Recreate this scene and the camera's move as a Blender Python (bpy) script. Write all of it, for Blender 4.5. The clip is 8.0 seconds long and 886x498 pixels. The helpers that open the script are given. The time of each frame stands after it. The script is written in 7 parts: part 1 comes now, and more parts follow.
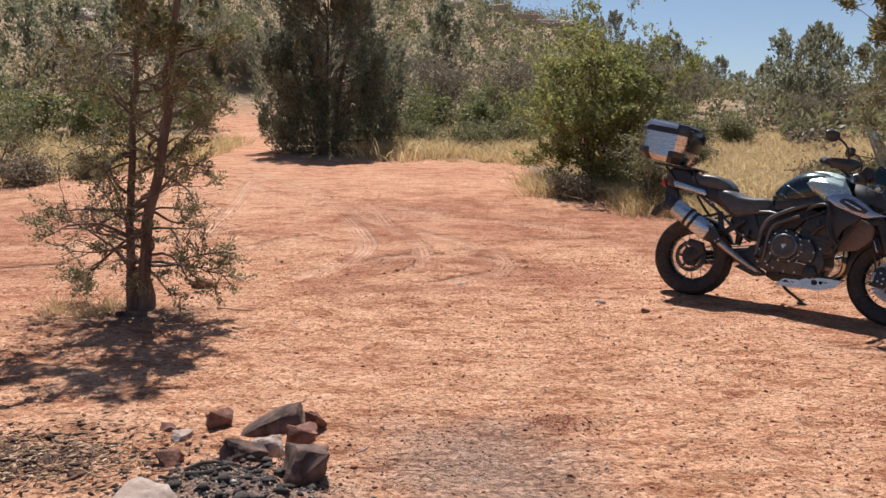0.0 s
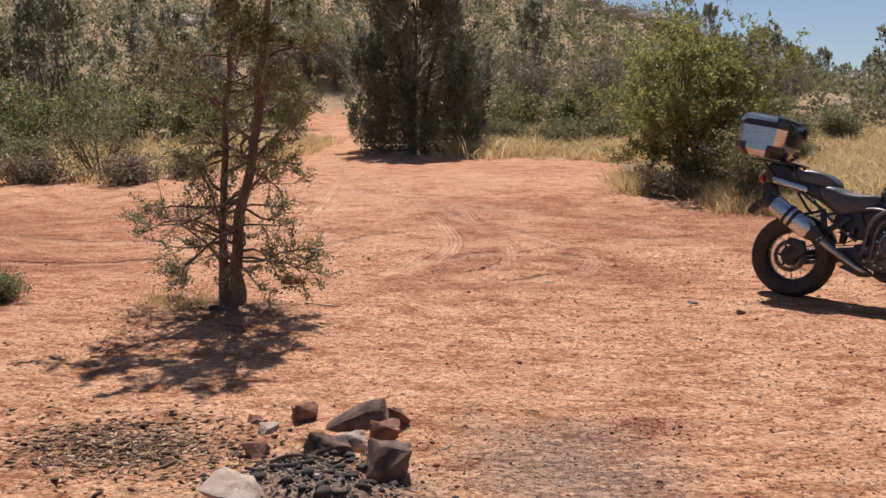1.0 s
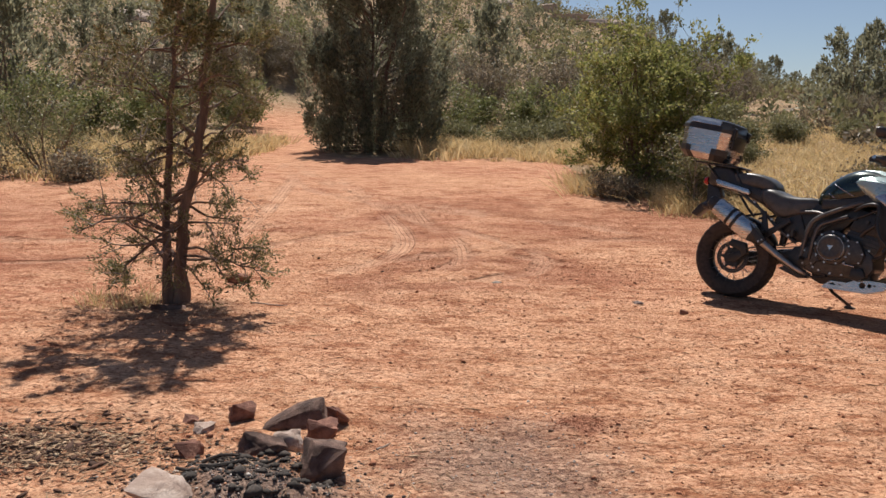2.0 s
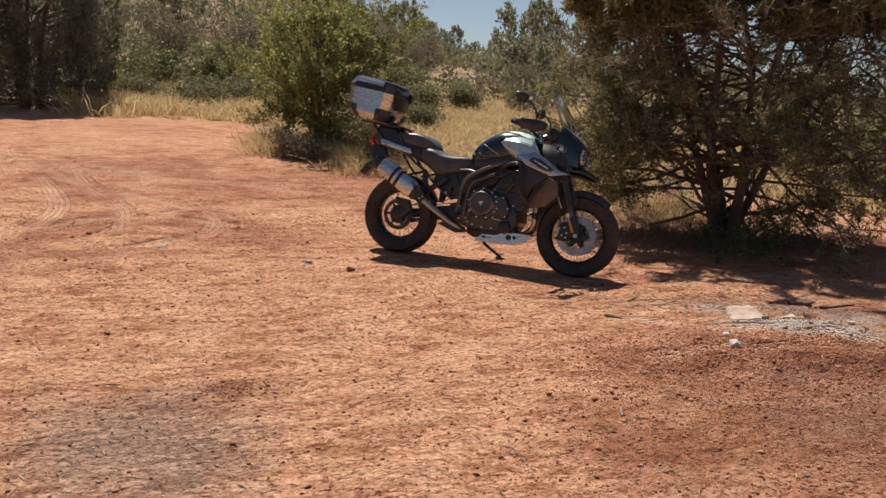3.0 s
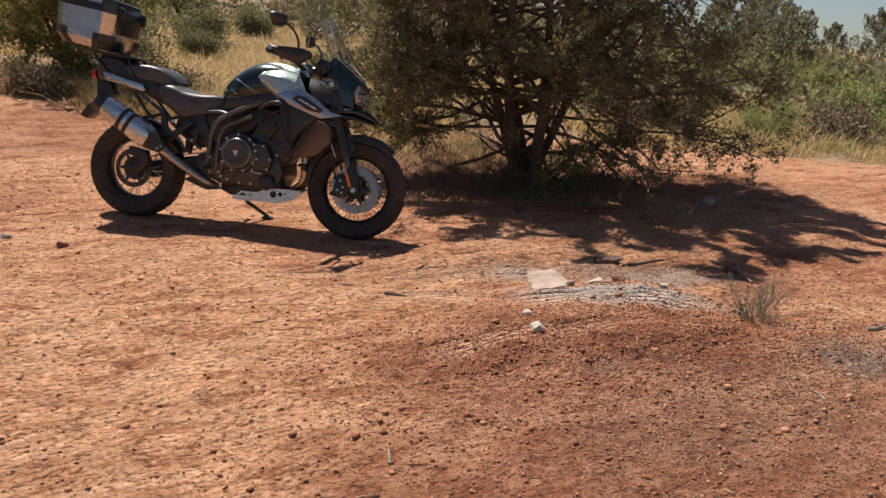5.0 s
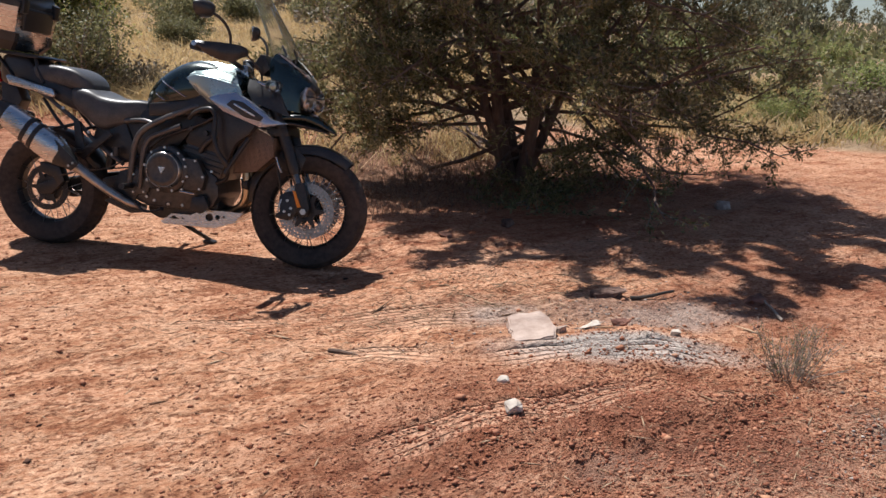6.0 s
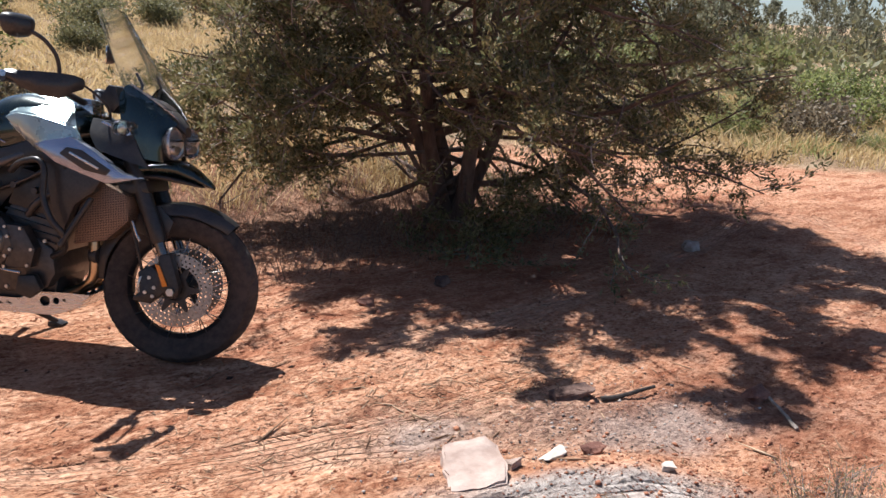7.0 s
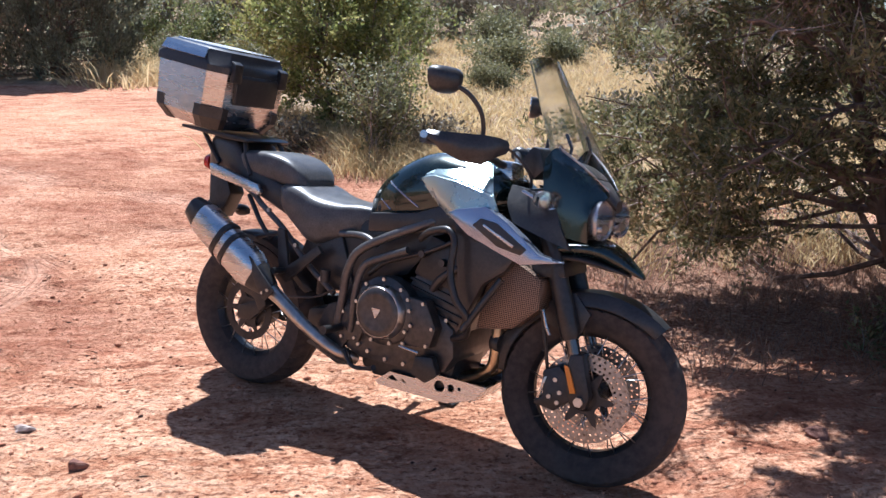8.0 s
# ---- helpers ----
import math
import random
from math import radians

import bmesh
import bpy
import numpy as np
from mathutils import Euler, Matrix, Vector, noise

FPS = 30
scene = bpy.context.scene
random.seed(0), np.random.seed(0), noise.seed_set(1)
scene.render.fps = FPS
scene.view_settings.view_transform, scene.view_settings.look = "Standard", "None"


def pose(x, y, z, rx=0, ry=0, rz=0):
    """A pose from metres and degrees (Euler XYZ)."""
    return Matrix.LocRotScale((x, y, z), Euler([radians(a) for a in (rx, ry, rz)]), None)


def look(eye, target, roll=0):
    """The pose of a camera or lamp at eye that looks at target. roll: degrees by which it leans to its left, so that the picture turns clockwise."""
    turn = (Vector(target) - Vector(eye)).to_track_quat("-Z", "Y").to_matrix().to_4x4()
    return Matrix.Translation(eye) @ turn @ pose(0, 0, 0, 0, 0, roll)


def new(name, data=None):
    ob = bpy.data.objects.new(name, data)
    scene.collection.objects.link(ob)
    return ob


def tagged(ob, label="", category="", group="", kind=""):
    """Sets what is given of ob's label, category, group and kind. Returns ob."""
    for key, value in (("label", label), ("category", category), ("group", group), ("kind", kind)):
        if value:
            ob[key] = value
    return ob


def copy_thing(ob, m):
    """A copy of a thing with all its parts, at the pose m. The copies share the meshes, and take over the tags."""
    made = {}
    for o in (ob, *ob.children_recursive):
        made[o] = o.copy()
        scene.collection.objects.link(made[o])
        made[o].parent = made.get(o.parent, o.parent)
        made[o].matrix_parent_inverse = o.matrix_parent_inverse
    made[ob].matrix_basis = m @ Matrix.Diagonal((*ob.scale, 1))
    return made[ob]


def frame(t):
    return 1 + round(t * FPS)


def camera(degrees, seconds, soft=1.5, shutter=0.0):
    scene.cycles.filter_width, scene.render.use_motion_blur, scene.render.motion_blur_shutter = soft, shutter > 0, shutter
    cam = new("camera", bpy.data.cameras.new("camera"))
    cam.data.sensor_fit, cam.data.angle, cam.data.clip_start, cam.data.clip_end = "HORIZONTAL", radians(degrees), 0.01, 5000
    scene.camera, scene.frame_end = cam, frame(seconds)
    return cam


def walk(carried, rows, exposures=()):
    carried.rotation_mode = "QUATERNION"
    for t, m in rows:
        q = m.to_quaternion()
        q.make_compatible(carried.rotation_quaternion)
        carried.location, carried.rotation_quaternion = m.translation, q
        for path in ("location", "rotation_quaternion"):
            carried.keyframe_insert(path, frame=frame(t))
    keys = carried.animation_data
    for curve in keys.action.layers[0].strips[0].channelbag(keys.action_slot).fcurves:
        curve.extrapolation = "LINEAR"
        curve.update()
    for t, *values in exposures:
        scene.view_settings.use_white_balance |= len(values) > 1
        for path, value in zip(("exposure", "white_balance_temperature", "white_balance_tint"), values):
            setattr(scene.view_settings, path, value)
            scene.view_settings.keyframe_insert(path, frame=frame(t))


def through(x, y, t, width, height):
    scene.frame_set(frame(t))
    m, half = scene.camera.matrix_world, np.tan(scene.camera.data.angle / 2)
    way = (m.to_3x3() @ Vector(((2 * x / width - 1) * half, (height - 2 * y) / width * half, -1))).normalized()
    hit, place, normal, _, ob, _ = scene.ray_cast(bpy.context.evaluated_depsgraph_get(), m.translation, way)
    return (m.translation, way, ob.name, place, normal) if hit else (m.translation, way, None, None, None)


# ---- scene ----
# the camera and its walk
cam = camera(57.3, 8.0)
PATH = [
    (0, (0.075, 0.042, 1.36), (0.024, 2.019, 1.062), 0.5),
    (0.5, (0.086, 0.063, 1.355), (-0.183, 2.022, 1.058), 0.1),
    (1, (0.084, 0.092, 1.343), (-0.181, 2.051, 1.041), -0.1),
    (1.2, (0.08, 0.11, 1.336), (-0.185, 2.069, 1.034), 0.1),
    (2.3, (0.239, 0.109, 1.323), (0.232, 2.087, 1.027), 1.5),
    (2.5, (0.291, 0.106, 1.317), (0.459, 2.078, 1.024), 2.1),
    (2.8, (0.354, 0.141, 1.3), (0.763, 2.073, 0.987), 1.9),
    (3, (0.427, 0.188, 1.298), (0.984, 2.073, 0.929), 2.6),
    (3.5, (0.525, 0.408, 1.286), (1.461, 2.117, 0.836), 4.4),
    (4, (0.686, 0.595, 1.259), (1.671, 2.272, 0.797), 3.4),
    (4.5, (0.938, 0.809, 1.272), (1.899, 2.494, 0.784), 3.3),
    (4.7, (1.001, 0.913, 1.271), (1.964, 2.594, 0.776), 3.3),
    (5.8, (1.528, 1.603, 1.322), (2.491, 3.269, 0.776), 2.5),
    (6, (1.694, 1.743, 1.331), (2.646, 3.413, 0.778), 2.2),
    (6.5, (2.008, 2.147, 1.371), (3.139, 3.7, 0.814), 2.8),
    (7, (2.299, 2.596, 1.394), (3.375, 4.192, 0.851), 2.2),
    (7.2, (2.296, 2.786, 1.372), (3.225, 4.476, 0.841), 1.25),
    (7.5, (2.336, 3.020, 1.366), (2.967, 4.855, 0.872), 0.95),
    (7.6, (2.354, 3.083, 1.356), (2.891, 4.951, 0.878), 1.0),
    (7.8, (2.362, 3.208, 1.350), (2.743, 5.118, 0.890), 1.05),
    (8, (2.360, 3.388, 1.429), (2.606, 5.311, 0.938), 0.92),
]
# the clip's camera opens up and cools where it turns to the darker side
EXPOSURE = [(0.0, 0.34, 6150, 10), (0.5, 0.25, 6350, 10), (1.2, 0.22, 6400, 10), (2.5, 0.14, 6700, 10), (3.5, 0.10, 6880, 10), (4.7, 0.11, 6900, 10), (5.8, 0.27, 6300, 10), (6.5, 0.42, 6000, 10), (7.0, 0.66, 5950, 10), (7.5, 0.95, 5550, 10), (8.0, 0.98, 5350, 10)]
walk(cam, [(t, look(eye, target, roll)) for t, eye, target, roll in PATH],
     exposures=EXPOSURE)

# daylight: a high sun behind the things, and a clear sky
SUN_WAY = Vector((-0.08, 0.56, 1.0)).normalized()
world = bpy.data.worlds.new("sky")
scene.world = world
world.use_nodes = True
wn, wl = world.node_tree.nodes, world.node_tree.links
sky = wn.new("ShaderNodeTexSky")
sky.sky_type = "NISHITA"
sky.sun_disc = False
sky.sun_elevation = math.asin(SUN_WAY.z)
sky.sun_rotation = math.atan2(SUN_WAY.x, SUN_WAY.y)
sky.altitude = 1200
sky.air_density = 0.85
sky.dust_density = 1.8
wl.new(sky.outputs[0], wn["Background"].inputs[0])
wn["Background"].inputs[1].default_value = 0.072
sun = new("sun", bpy.data.lights.new("sun", "SUN"))
sun.data.energy = 5.5
sun.data.angle = radians(0.53)
sun.data.color = (1.0, 0.95, 0.88)
sun.matrix_world = look(SUN_WAY * 60, (0, 0, 0))

# ---------- helpers of this scene ----------
RNG = np.random.default_rng(7)


def lattice(ix, iy, seed):
    h = (ix.astype(np.int64) * 374761393 + iy.astype(np.int64) * 668265263 + seed * 974634271) & 0xFFFFFFFF
    h = ((h ^ (h >> 13)) * 1274126177) & 0xFFFFFFFF
    return ((h ^ (h >> 16)) & 0xFFFFFF) / float(0xFFFFFF)


def value_noise(x, y, seed=0):
    x, y = np.asarray(x, float), np.asarray(y, float)
    ix, iy = np.floor(x), np.floor(y)
    fx, fy = x - ix, y - iy
    fx, fy = fx * fx * (3 - 2 * fx), fy * fy * (3 - 2 * fy)
    a, b = lattice(ix, iy, seed), lattice(ix + 1, iy, seed)
    c, d = lattice(ix, iy + 1, seed), lattice(ix + 1, iy + 1, seed)
    return (a + (b - a) * fx) * (1 - fy) + (c + (d - c) * fx) * fy - 0.5


def fbm(x, y, seed=0, octaves=3):
    x, y = np.asarray(x, float), np.asarray(y, float)
    return sum(value_noise(x * 2**k, y * 2**k, seed + k) * 0.5**k for k in range(octaves))


def smooth(lo, hi, v):
    t = np.clip((v - lo) / (hi - lo), 0, 1)
    return t * t * (3 - 2 * t)


def mesh_from(name, verts, faces, smooth_faces=False):
    me = bpy.data.meshes.new(name)
    me.from_pydata([tuple(v) for v in verts], [], [tuple(f) for f in faces])
    if smooth_faces:
        me.polygons.foreach_set("use_smooth", [True] * len(me.polygons))
    me.update()
    return me


def quick_mesh(name, verts, faces):
    """A mesh of many faces, all of the same number of corners, from arrays."""
    verts, faces = np.asarray(verts, np.float32), np.asarray(faces, np.int32)
    n, k = faces.shape
    me = bpy.data.meshes.new(name)
    me.vertices.add(len(verts))
    me.vertices.foreach_set("co", verts.ravel())
    me.loops.add(n * k)
    me.loops.foreach_set("vertex_index", faces.ravel())
    me.polygons.add(n)
    me.polygons.foreach_set("loop_start", np.arange(0, n * k, k, dtype=np.int32))
    me.update(calc_edges=True)
    me.validate()
    return me


def put(name, me, material, parent=None, label="", matrix=None):
    """Links a mesh as one object, under a thing or part where one is given."""
    if material is not None and not me.materials:
        me.materials.append(material)
    ob = new(name, me)
    if parent is not None:
        ob.parent = parent
    if matrix is not None:
        ob.matrix_basis = matrix
    if label:
        ob["label"] = label
    return ob


def part(name, bm, material, parent=None, label="", matrix=None, shade=True):
    """Links a bmesh as one mesh object."""
    me = bpy.data.meshes.new(name)
    bmesh.ops.recalc_face_normals(bm, faces=bm.faces[:])
    for f in bm.faces:
        f.smooth = shade
    bm.to_mesh(me)
    bm.free()
    if shade:
        me.set_sharp_from_angle(angle=radians(38))
    return put(name, me, material, parent, label, matrix)


def empty(name, matrix, label, category, group="", kind=""):
    ob = new(name)
    ob.empty_display_size = 0.1
    ob.matrix_basis = matrix
    return tagged(ob, label, category, group, kind)


def tube_arrays(pts, radii, sides=8, cap=True):
    """Rings of vertices along a bent line, with quads between them."""
    pts = [Vector(p) for p in pts]
    verts, faces = [], []
    up = Vector((0.31, 0.17, 0.93)).normalized()
    side = None
    for i, p in enumerate(pts):
        a = pts[min(i + 1, len(pts) - 1)] - pts[max(i - 1, 0)]
        a = a.normalized() if a.length > 1e-9 else Vector((0, 0, 1))
        if side is None:
            side = a.cross(up if abs(a.dot(up)) < 0.95 else Vector((1, 0, 0))).normalized()
        side = (side - a * side.dot(a)).normalized()
        other = a.cross(side)
        r = radii[i] if hasattr(radii, "__len__") else radii
        for k in range(sides):
            w = 2 * math.pi * k / sides
            verts.append(p + (side * math.cos(w) + other * math.sin(w)) * r)
    for i in range(len(pts) - 1):
        for k in range(sides):
            a, b = i * sides + k, i * sides + (k + 1) % sides
            faces.append((a, b, b + sides, a + sides))
    if cap:
        faces.append(tuple(range(sides - 1, -1, -1)))
        faces.append(tuple((len(pts) - 1) * sides + k for k in range(sides)))
    return verts, faces


def rounded(points, steps=5):
    """A Catmull-Rom curve through the points."""
    p = [Vector(q) for q in points]
    p = [p[0] * 2 - p[1]] + p + [p[-1] * 2 - p[-2]]
    out = []
    for i in range(1, len(p) - 2):
        for s in range(steps):
            t = s / steps
            out.append(0.5 * (2 * p[i] + (p[i + 1] - p[i - 1]) * t + (2 * p[i - 1] - 5 * p[i] + 4 * p[i + 1] - p[i + 2]) * t * t
                              + (3 * p[i] - p[i - 1] - 3 * p[i + 1] + p[i + 2]) * t**3))
    return out + [p[-2]]


def tube(name, pts, radii, material, parent=None, sides=8, label="", bend=0):
    pts = rounded(pts, bend) if bend else pts
    if hasattr(radii, "__len__") and len(radii) != len(pts):
        radii = list(np.interp(np.linspace(0, 1, len(pts)), np.linspace(0, 1, len(radii)), radii))
    v, f = tube_arrays(pts, radii, sides)
    me = mesh_from(name, v, f, True)
    me.set_sharp_from_angle(angle=radians(50))
    return put(name, me, material, parent, label)


# ---------- materials ----------
def make_material(name, colour=(0.5, 0.5, 0.5), rough=0.6, metal=0.0):
    m = bpy.data.materials.new(name)
    m.use_nodes = True
    b = m.node_tree.nodes["Principled BSDF"]
    b.inputs["Base Color"].default_value = (*colour, 1)
    b.inputs["Roughness"].default_value = rough
    b.inputs["Metallic"].default_value = metal
    return m, m.node_tree.nodes, m.node_tree.links, b


def add_noise(n, l, scale, detail=4, rough=0.55, coord=None, stretch=None):
    t = n.new("ShaderNodeTexNoise")
    t.inputs["Scale"].default_value = scale
    t.inputs["Detail"].default_value = detail
    t.inputs["Roughness"].default_value = rough
    if coord is not None:
        if stretch:
            mp = n.new("ShaderNodeMapping")
            mp.inputs["Scale"].default_value = stretch
            l.new(coord, mp.inputs[0])
            coord = mp.outputs[0]
        l.new(coord, t.inputs["Vector"])
    return t.outputs["Fac"]


def add_ramp(n, l, fac, *stops):
    r = n.new("ShaderNodeValToRGB")
    els = r.color_ramp.elements
    while len(els) < len(stops):
        els.new(0.5)
    for e, (p, c) in zip(els, stops):
        e.position = p
        e.color = (*c, 1) if len(c) == 3 else c
    l.new(fac, r.inputs[0])
    return r.outputs[0]


def add_mix(n, l, fac, a, b, blend="MIX"):
    x = n.new("ShaderNodeMix")
    x.data_type = "RGBA"
    x.blend_type = blend
    for sock, v in ((x.inputs[0], fac), (x.inputs[6], a), (x.inputs[7], b)):
        if isinstance(v, (int, float)):
            sock.default_value = v
        elif isinstance(v, tuple):
            sock.default_value = (*v, 1)
        else:
            l.new(v, sock)
    return x.outputs[2]


def add_math(n, l, op, a, b=0.0):
    x = n.new("ShaderNodeMath")
    x.operation = op
    for sock, v in ((x.inputs[0], a), (x.inputs[1], b)):
        if isinstance(v, (int, float)):
            sock.default_value = v
        else:
            l.new(v, sock)
    return x.outputs[0]


def add_bump(n, l, bsdf, height, strength=0.5, distance=0.01, before=None):
    x = n.new("ShaderNodeBump")
    x.inputs["Strength"].default_value = strength
    x.inputs["Distance"].default_value = distance
    l.new(height, x.inputs["Height"])
    if before is not None:
        l.new(before, x.inputs["Normal"])
    l.new(x.outputs[0], bsdf.inputs["Normal"])
    return x.outputs[0]


def worn(name, dark, light, rough=0.6, metal=0.0, scale=30, bump=0.25, distance=0.002, stretch=None, rough_spread=0.12):
    """A surface of two shades with grain, larger blotches and a fine relief."""
    m, n, l, b = make_material(name, dark, rough, metal)
    co = n.new("ShaderNodeTexCoord").outputs["Object"]
    fine = add_noise(n, l, scale, 6, 0.6, co, stretch)
    broad = add_noise(n, l, scale * 0.13, 3, 0.5, co, stretch)
    both = add_math(n, l, "MULTIPLY_ADD", fine, 0.55)
    n[both.node.name].inputs[2].default_value = 0.0
    both = add_math(n, l, "ADD", both, add_math(n, l, "MULTIPLY", broad, 0.45))
    l.new(add_ramp(n, l, both, (0.36, dark), (0.64, light)), b.inputs["Base Color"])
    l.new(add_math(n, l, "ADD", add_math(n, l, "MULTIPLY", broad, rough_spread * 2), rough - rough_spread), b.inputs["Roughness"])
    if bump:
        add_bump(n, l, b, fine, bump, distance)
    return m


def leafy(name, *shades, gloss=0.55, through=0.25):
    """Foliage: each leaf or sprig takes its own shade."""
    m, n, l, b = make_material(name, shades[0], gloss)
    g = n.new("ShaderNodeNewGeometry")
    co = n.new("ShaderNodeTexCoord").outputs["Object"]
    mixed = add_math(n, l, "ADD", add_math(n, l, "MULTIPLY", g.outputs["Random Per Island"], 0.62),
                     add_math(n, l, "MULTIPLY", add_noise(n, l, 1.6, 2, 0.5, co), 0.38))
    k = len(shades)
    col = add_ramp(n, l, mixed, *[(0.12 + 0.76 * i / max(k - 1, 1), s) for i, s in enumerate(shades)])
    l.new(col, b.inputs["Base Color"])
    b.inputs["Specular IOR Level"].default_value = 0.3
    t = n.new("ShaderNodeBsdfTranslucent")
    l.new(col, t.inputs[0])
    mx = n.new("ShaderNodeMixShader")
    mx.inputs[0].default_value = through
    l.new(b.outputs[0], mx.inputs[1])
    l.new(t.outputs[0], mx.inputs[2])
    l.new(mx.outputs[0], n["Material Output"].inputs[0])
    return m


MAT_BARK = worn("juniper_bark", (0.075, 0.045, 0.033), (0.26, 0.17, 0.125), 0.9, scale=22, bump=0.9, distance=0.012, stretch=(1, 1, 0.18))
MAT_TWIG = worn("grey_twig", (0.16, 0.125, 0.10), (0.44, 0.37, 0.31), 0.9, scale=60, bump=0.4, distance=0.003)
MAT_JUNIPER = leafy("juniper_sprigs", (0.060, 0.064, 0.028), (0.150, 0.148, 0.062), (0.28, 0.25, 0.115), (0.37, 0.29, 0.165), through=0.36)
MAT_DEAD = leafy("dead_sprigs", (0.13, 0.075, 0.055), (0.24, 0.150, 0.105), (0.36, 0.25, 0.18), through=0.4)
# far junipers: haze put into the colour, paler and with less contrast
MAT_JUNIPER_HAZY = leafy("juniper_hazy", (0.125, 0.125, 0.082), (0.235, 0.228, 0.148), (0.35, 0.33, 0.215), through=0.52)
MAT_LEAF = leafy("bright_leaves", (0.100, 0.118, 0.036), (0.205, 0.222, 0.066), (0.33, 0.325, 0.110), (0.40, 0.355, 0.15), through=0.50)
MAT_LEAF_MIX = leafy("mixed_leaves", (0.09, 0.105, 0.04), (0.17, 0.19, 0.065), (0.25, 0.25, 0.10), (0.30, 0.25, 0.14), through=0.4)
MAT_LEAF_DULL = leafy("dull_leaves", (0.12, 0.120, 0.056), (0.215, 0.205, 0.098), (0.32, 0.285, 0.150), through=0.36)
MAT_BROWN = leafy("brown_twigs", (0.13, 0.100, 0.068), (0.22, 0.175, 0.115), (0.33, 0.265, 0.175), through=0.34)
MAT_STRAW = leafy("dry_grass", (0.40, 0.27, 0.115), (0.58, 0.43, 0.21), (0.72, 0.57, 0.33), (0.46, 0.29, 0.14), through=0.45)
MAT_FEATHER = leafy("feathery_green", (0.17, 0.20, 0.065), (0.30, 0.33, 0.12), (0.44, 0.42, 0.20), through=0.48)
# ---------- the ground: one sheet to the horizon ----------
def terrain(x, y):
    """Height of the lie of the land, without its fine relief."""
    x, y = np.asarray(x, float), np.asarray(y, float)
    r, az = np.hypot(x, y), np.degrees(np.arctan2(x, y))
    ramp = np.interp(y, (-5, 8, 13, 22, 30, 42, 90), (0, 0, 0.36, 0.70, 1.3, 2.6, 4.0)) * (1 - smooth(33, 62, np.abs(az + 4)))
    rise = np.interp(az, (-180, -100, -60, -10, 1, 7, 10, 13, 18, 26, 35, 60, 180), (0.5, 3, 9, 10.5, 7.0, 5.0, 3.5, 1.8, 0.5, 0.2, 0.0, 0.0, 0.5))
    hill = np.tan(np.radians(rise)) * 120 * smooth(24, 125, r) * (1 + 0.5 * fbm(x / 40, y / 40, 5, 2))
    far = 34 * smooth(700, 2400, r) * (0.55 + fbm(x / 700, y / 700, 9, 2)) * smooth(10, 40, az)
    return ramp + hill + far


TRACKS = []  # tyre tracks: points, half width, depth


def track(points, half, depth, fresh=0.0):
    TRACKS.append((rounded([(px, py, 0) for px, py in points], 10), half, depth, fresh))


# the bike's own fresh tracks over the ash, and older ones on the way in
track(((3.25, 4.36), (3.49, 4.24), (3.85, 4.10), (4.15, 3.93), (4.42, 3.67)), 0.075, 0.004, 1.0)
track(((2.5, 3.80), (2.73, 3.82), (3.17, 3.83), (3.36, 3.77), (3.64, 3.78), (3.92, 3.79), (4.12, 3.68), (4.42, 3.58)), 0.075, 0.004, 1.0)
track(((2.5, 4.64), (2.82, 4.58), (3.07, 4.50), (3.30, 4.30)), 0.07, 0.003, 1.0)
track(((2.1, 5.24), (2.53, 5.11), (3.0, 4.98), (3.6, 4.88), (4.6, 4.95)), 0.07, 0.003, 0.8)
track(((2.4, 4.96), (2.7, 4.88), (3.2, 4.80), (3.8, 4.62)), 0.07, 0.002, 0.6)
track(((2.3, 3.47), (2.6, 3.5), (3.1, 3.55)), 0.07, 0.002, 0.5)
for line in (((-1.4, 12), (-0.9, 10.2), (-0.35, 8.6), (-0.45, 7.4), (-1.1, 6.6)), ((-2.4, 13), (-1.2, 10.6), (-0.1, 9.2), (0.7, 8.4)),
             ((-0.6, 7.2), (-0.3, 8.0), (0.15, 8.7), (1.0, 9.3), (2.2, 9.4)), ((-3.2, 15), (-1.8, 11.5), (-1.0, 9.0), (-1.2, 7.5)),
             ((-4.4, 17), (-2.6, 13), (-0.6, 11.2), (1.4, 9.9), (3.2, 8.9)), ((-4.8, 17.4), (-3.2, 13), (-1.4, 11.3), (0.6, 10.4), (2.4, 9.6)),
             ((-3.8, 15), (-3.3, 12), (-3.0, 9.8), (-2.9, 7.4)), ((-7.6, 9.2), (-5.2, 8.6), (-3.6, 8.9), (-1.8, 10.6)), ((-7.8, 8.0), (-5.4, 7.4), (-3.4, 7.9), (-1.4, 9.6)),
             ((-0.9, 6.9), (-0.2, 7.1), (0.35, 7.6), (0.5, 8.4), (0.1, 9.1)), ((-1.5, 7.1), (-0.9, 8.1), (-0.1, 8.4), (0.9, 8.0)), ((3.2, 5.6), (4.6, 5.5), (6.2, 5.9), (8.4, 6.6)), ((7.2, 4.4), (8.0, 5.6), (8.6, 7.0))):
    track(line, 0.10, 0.010, 0.5)


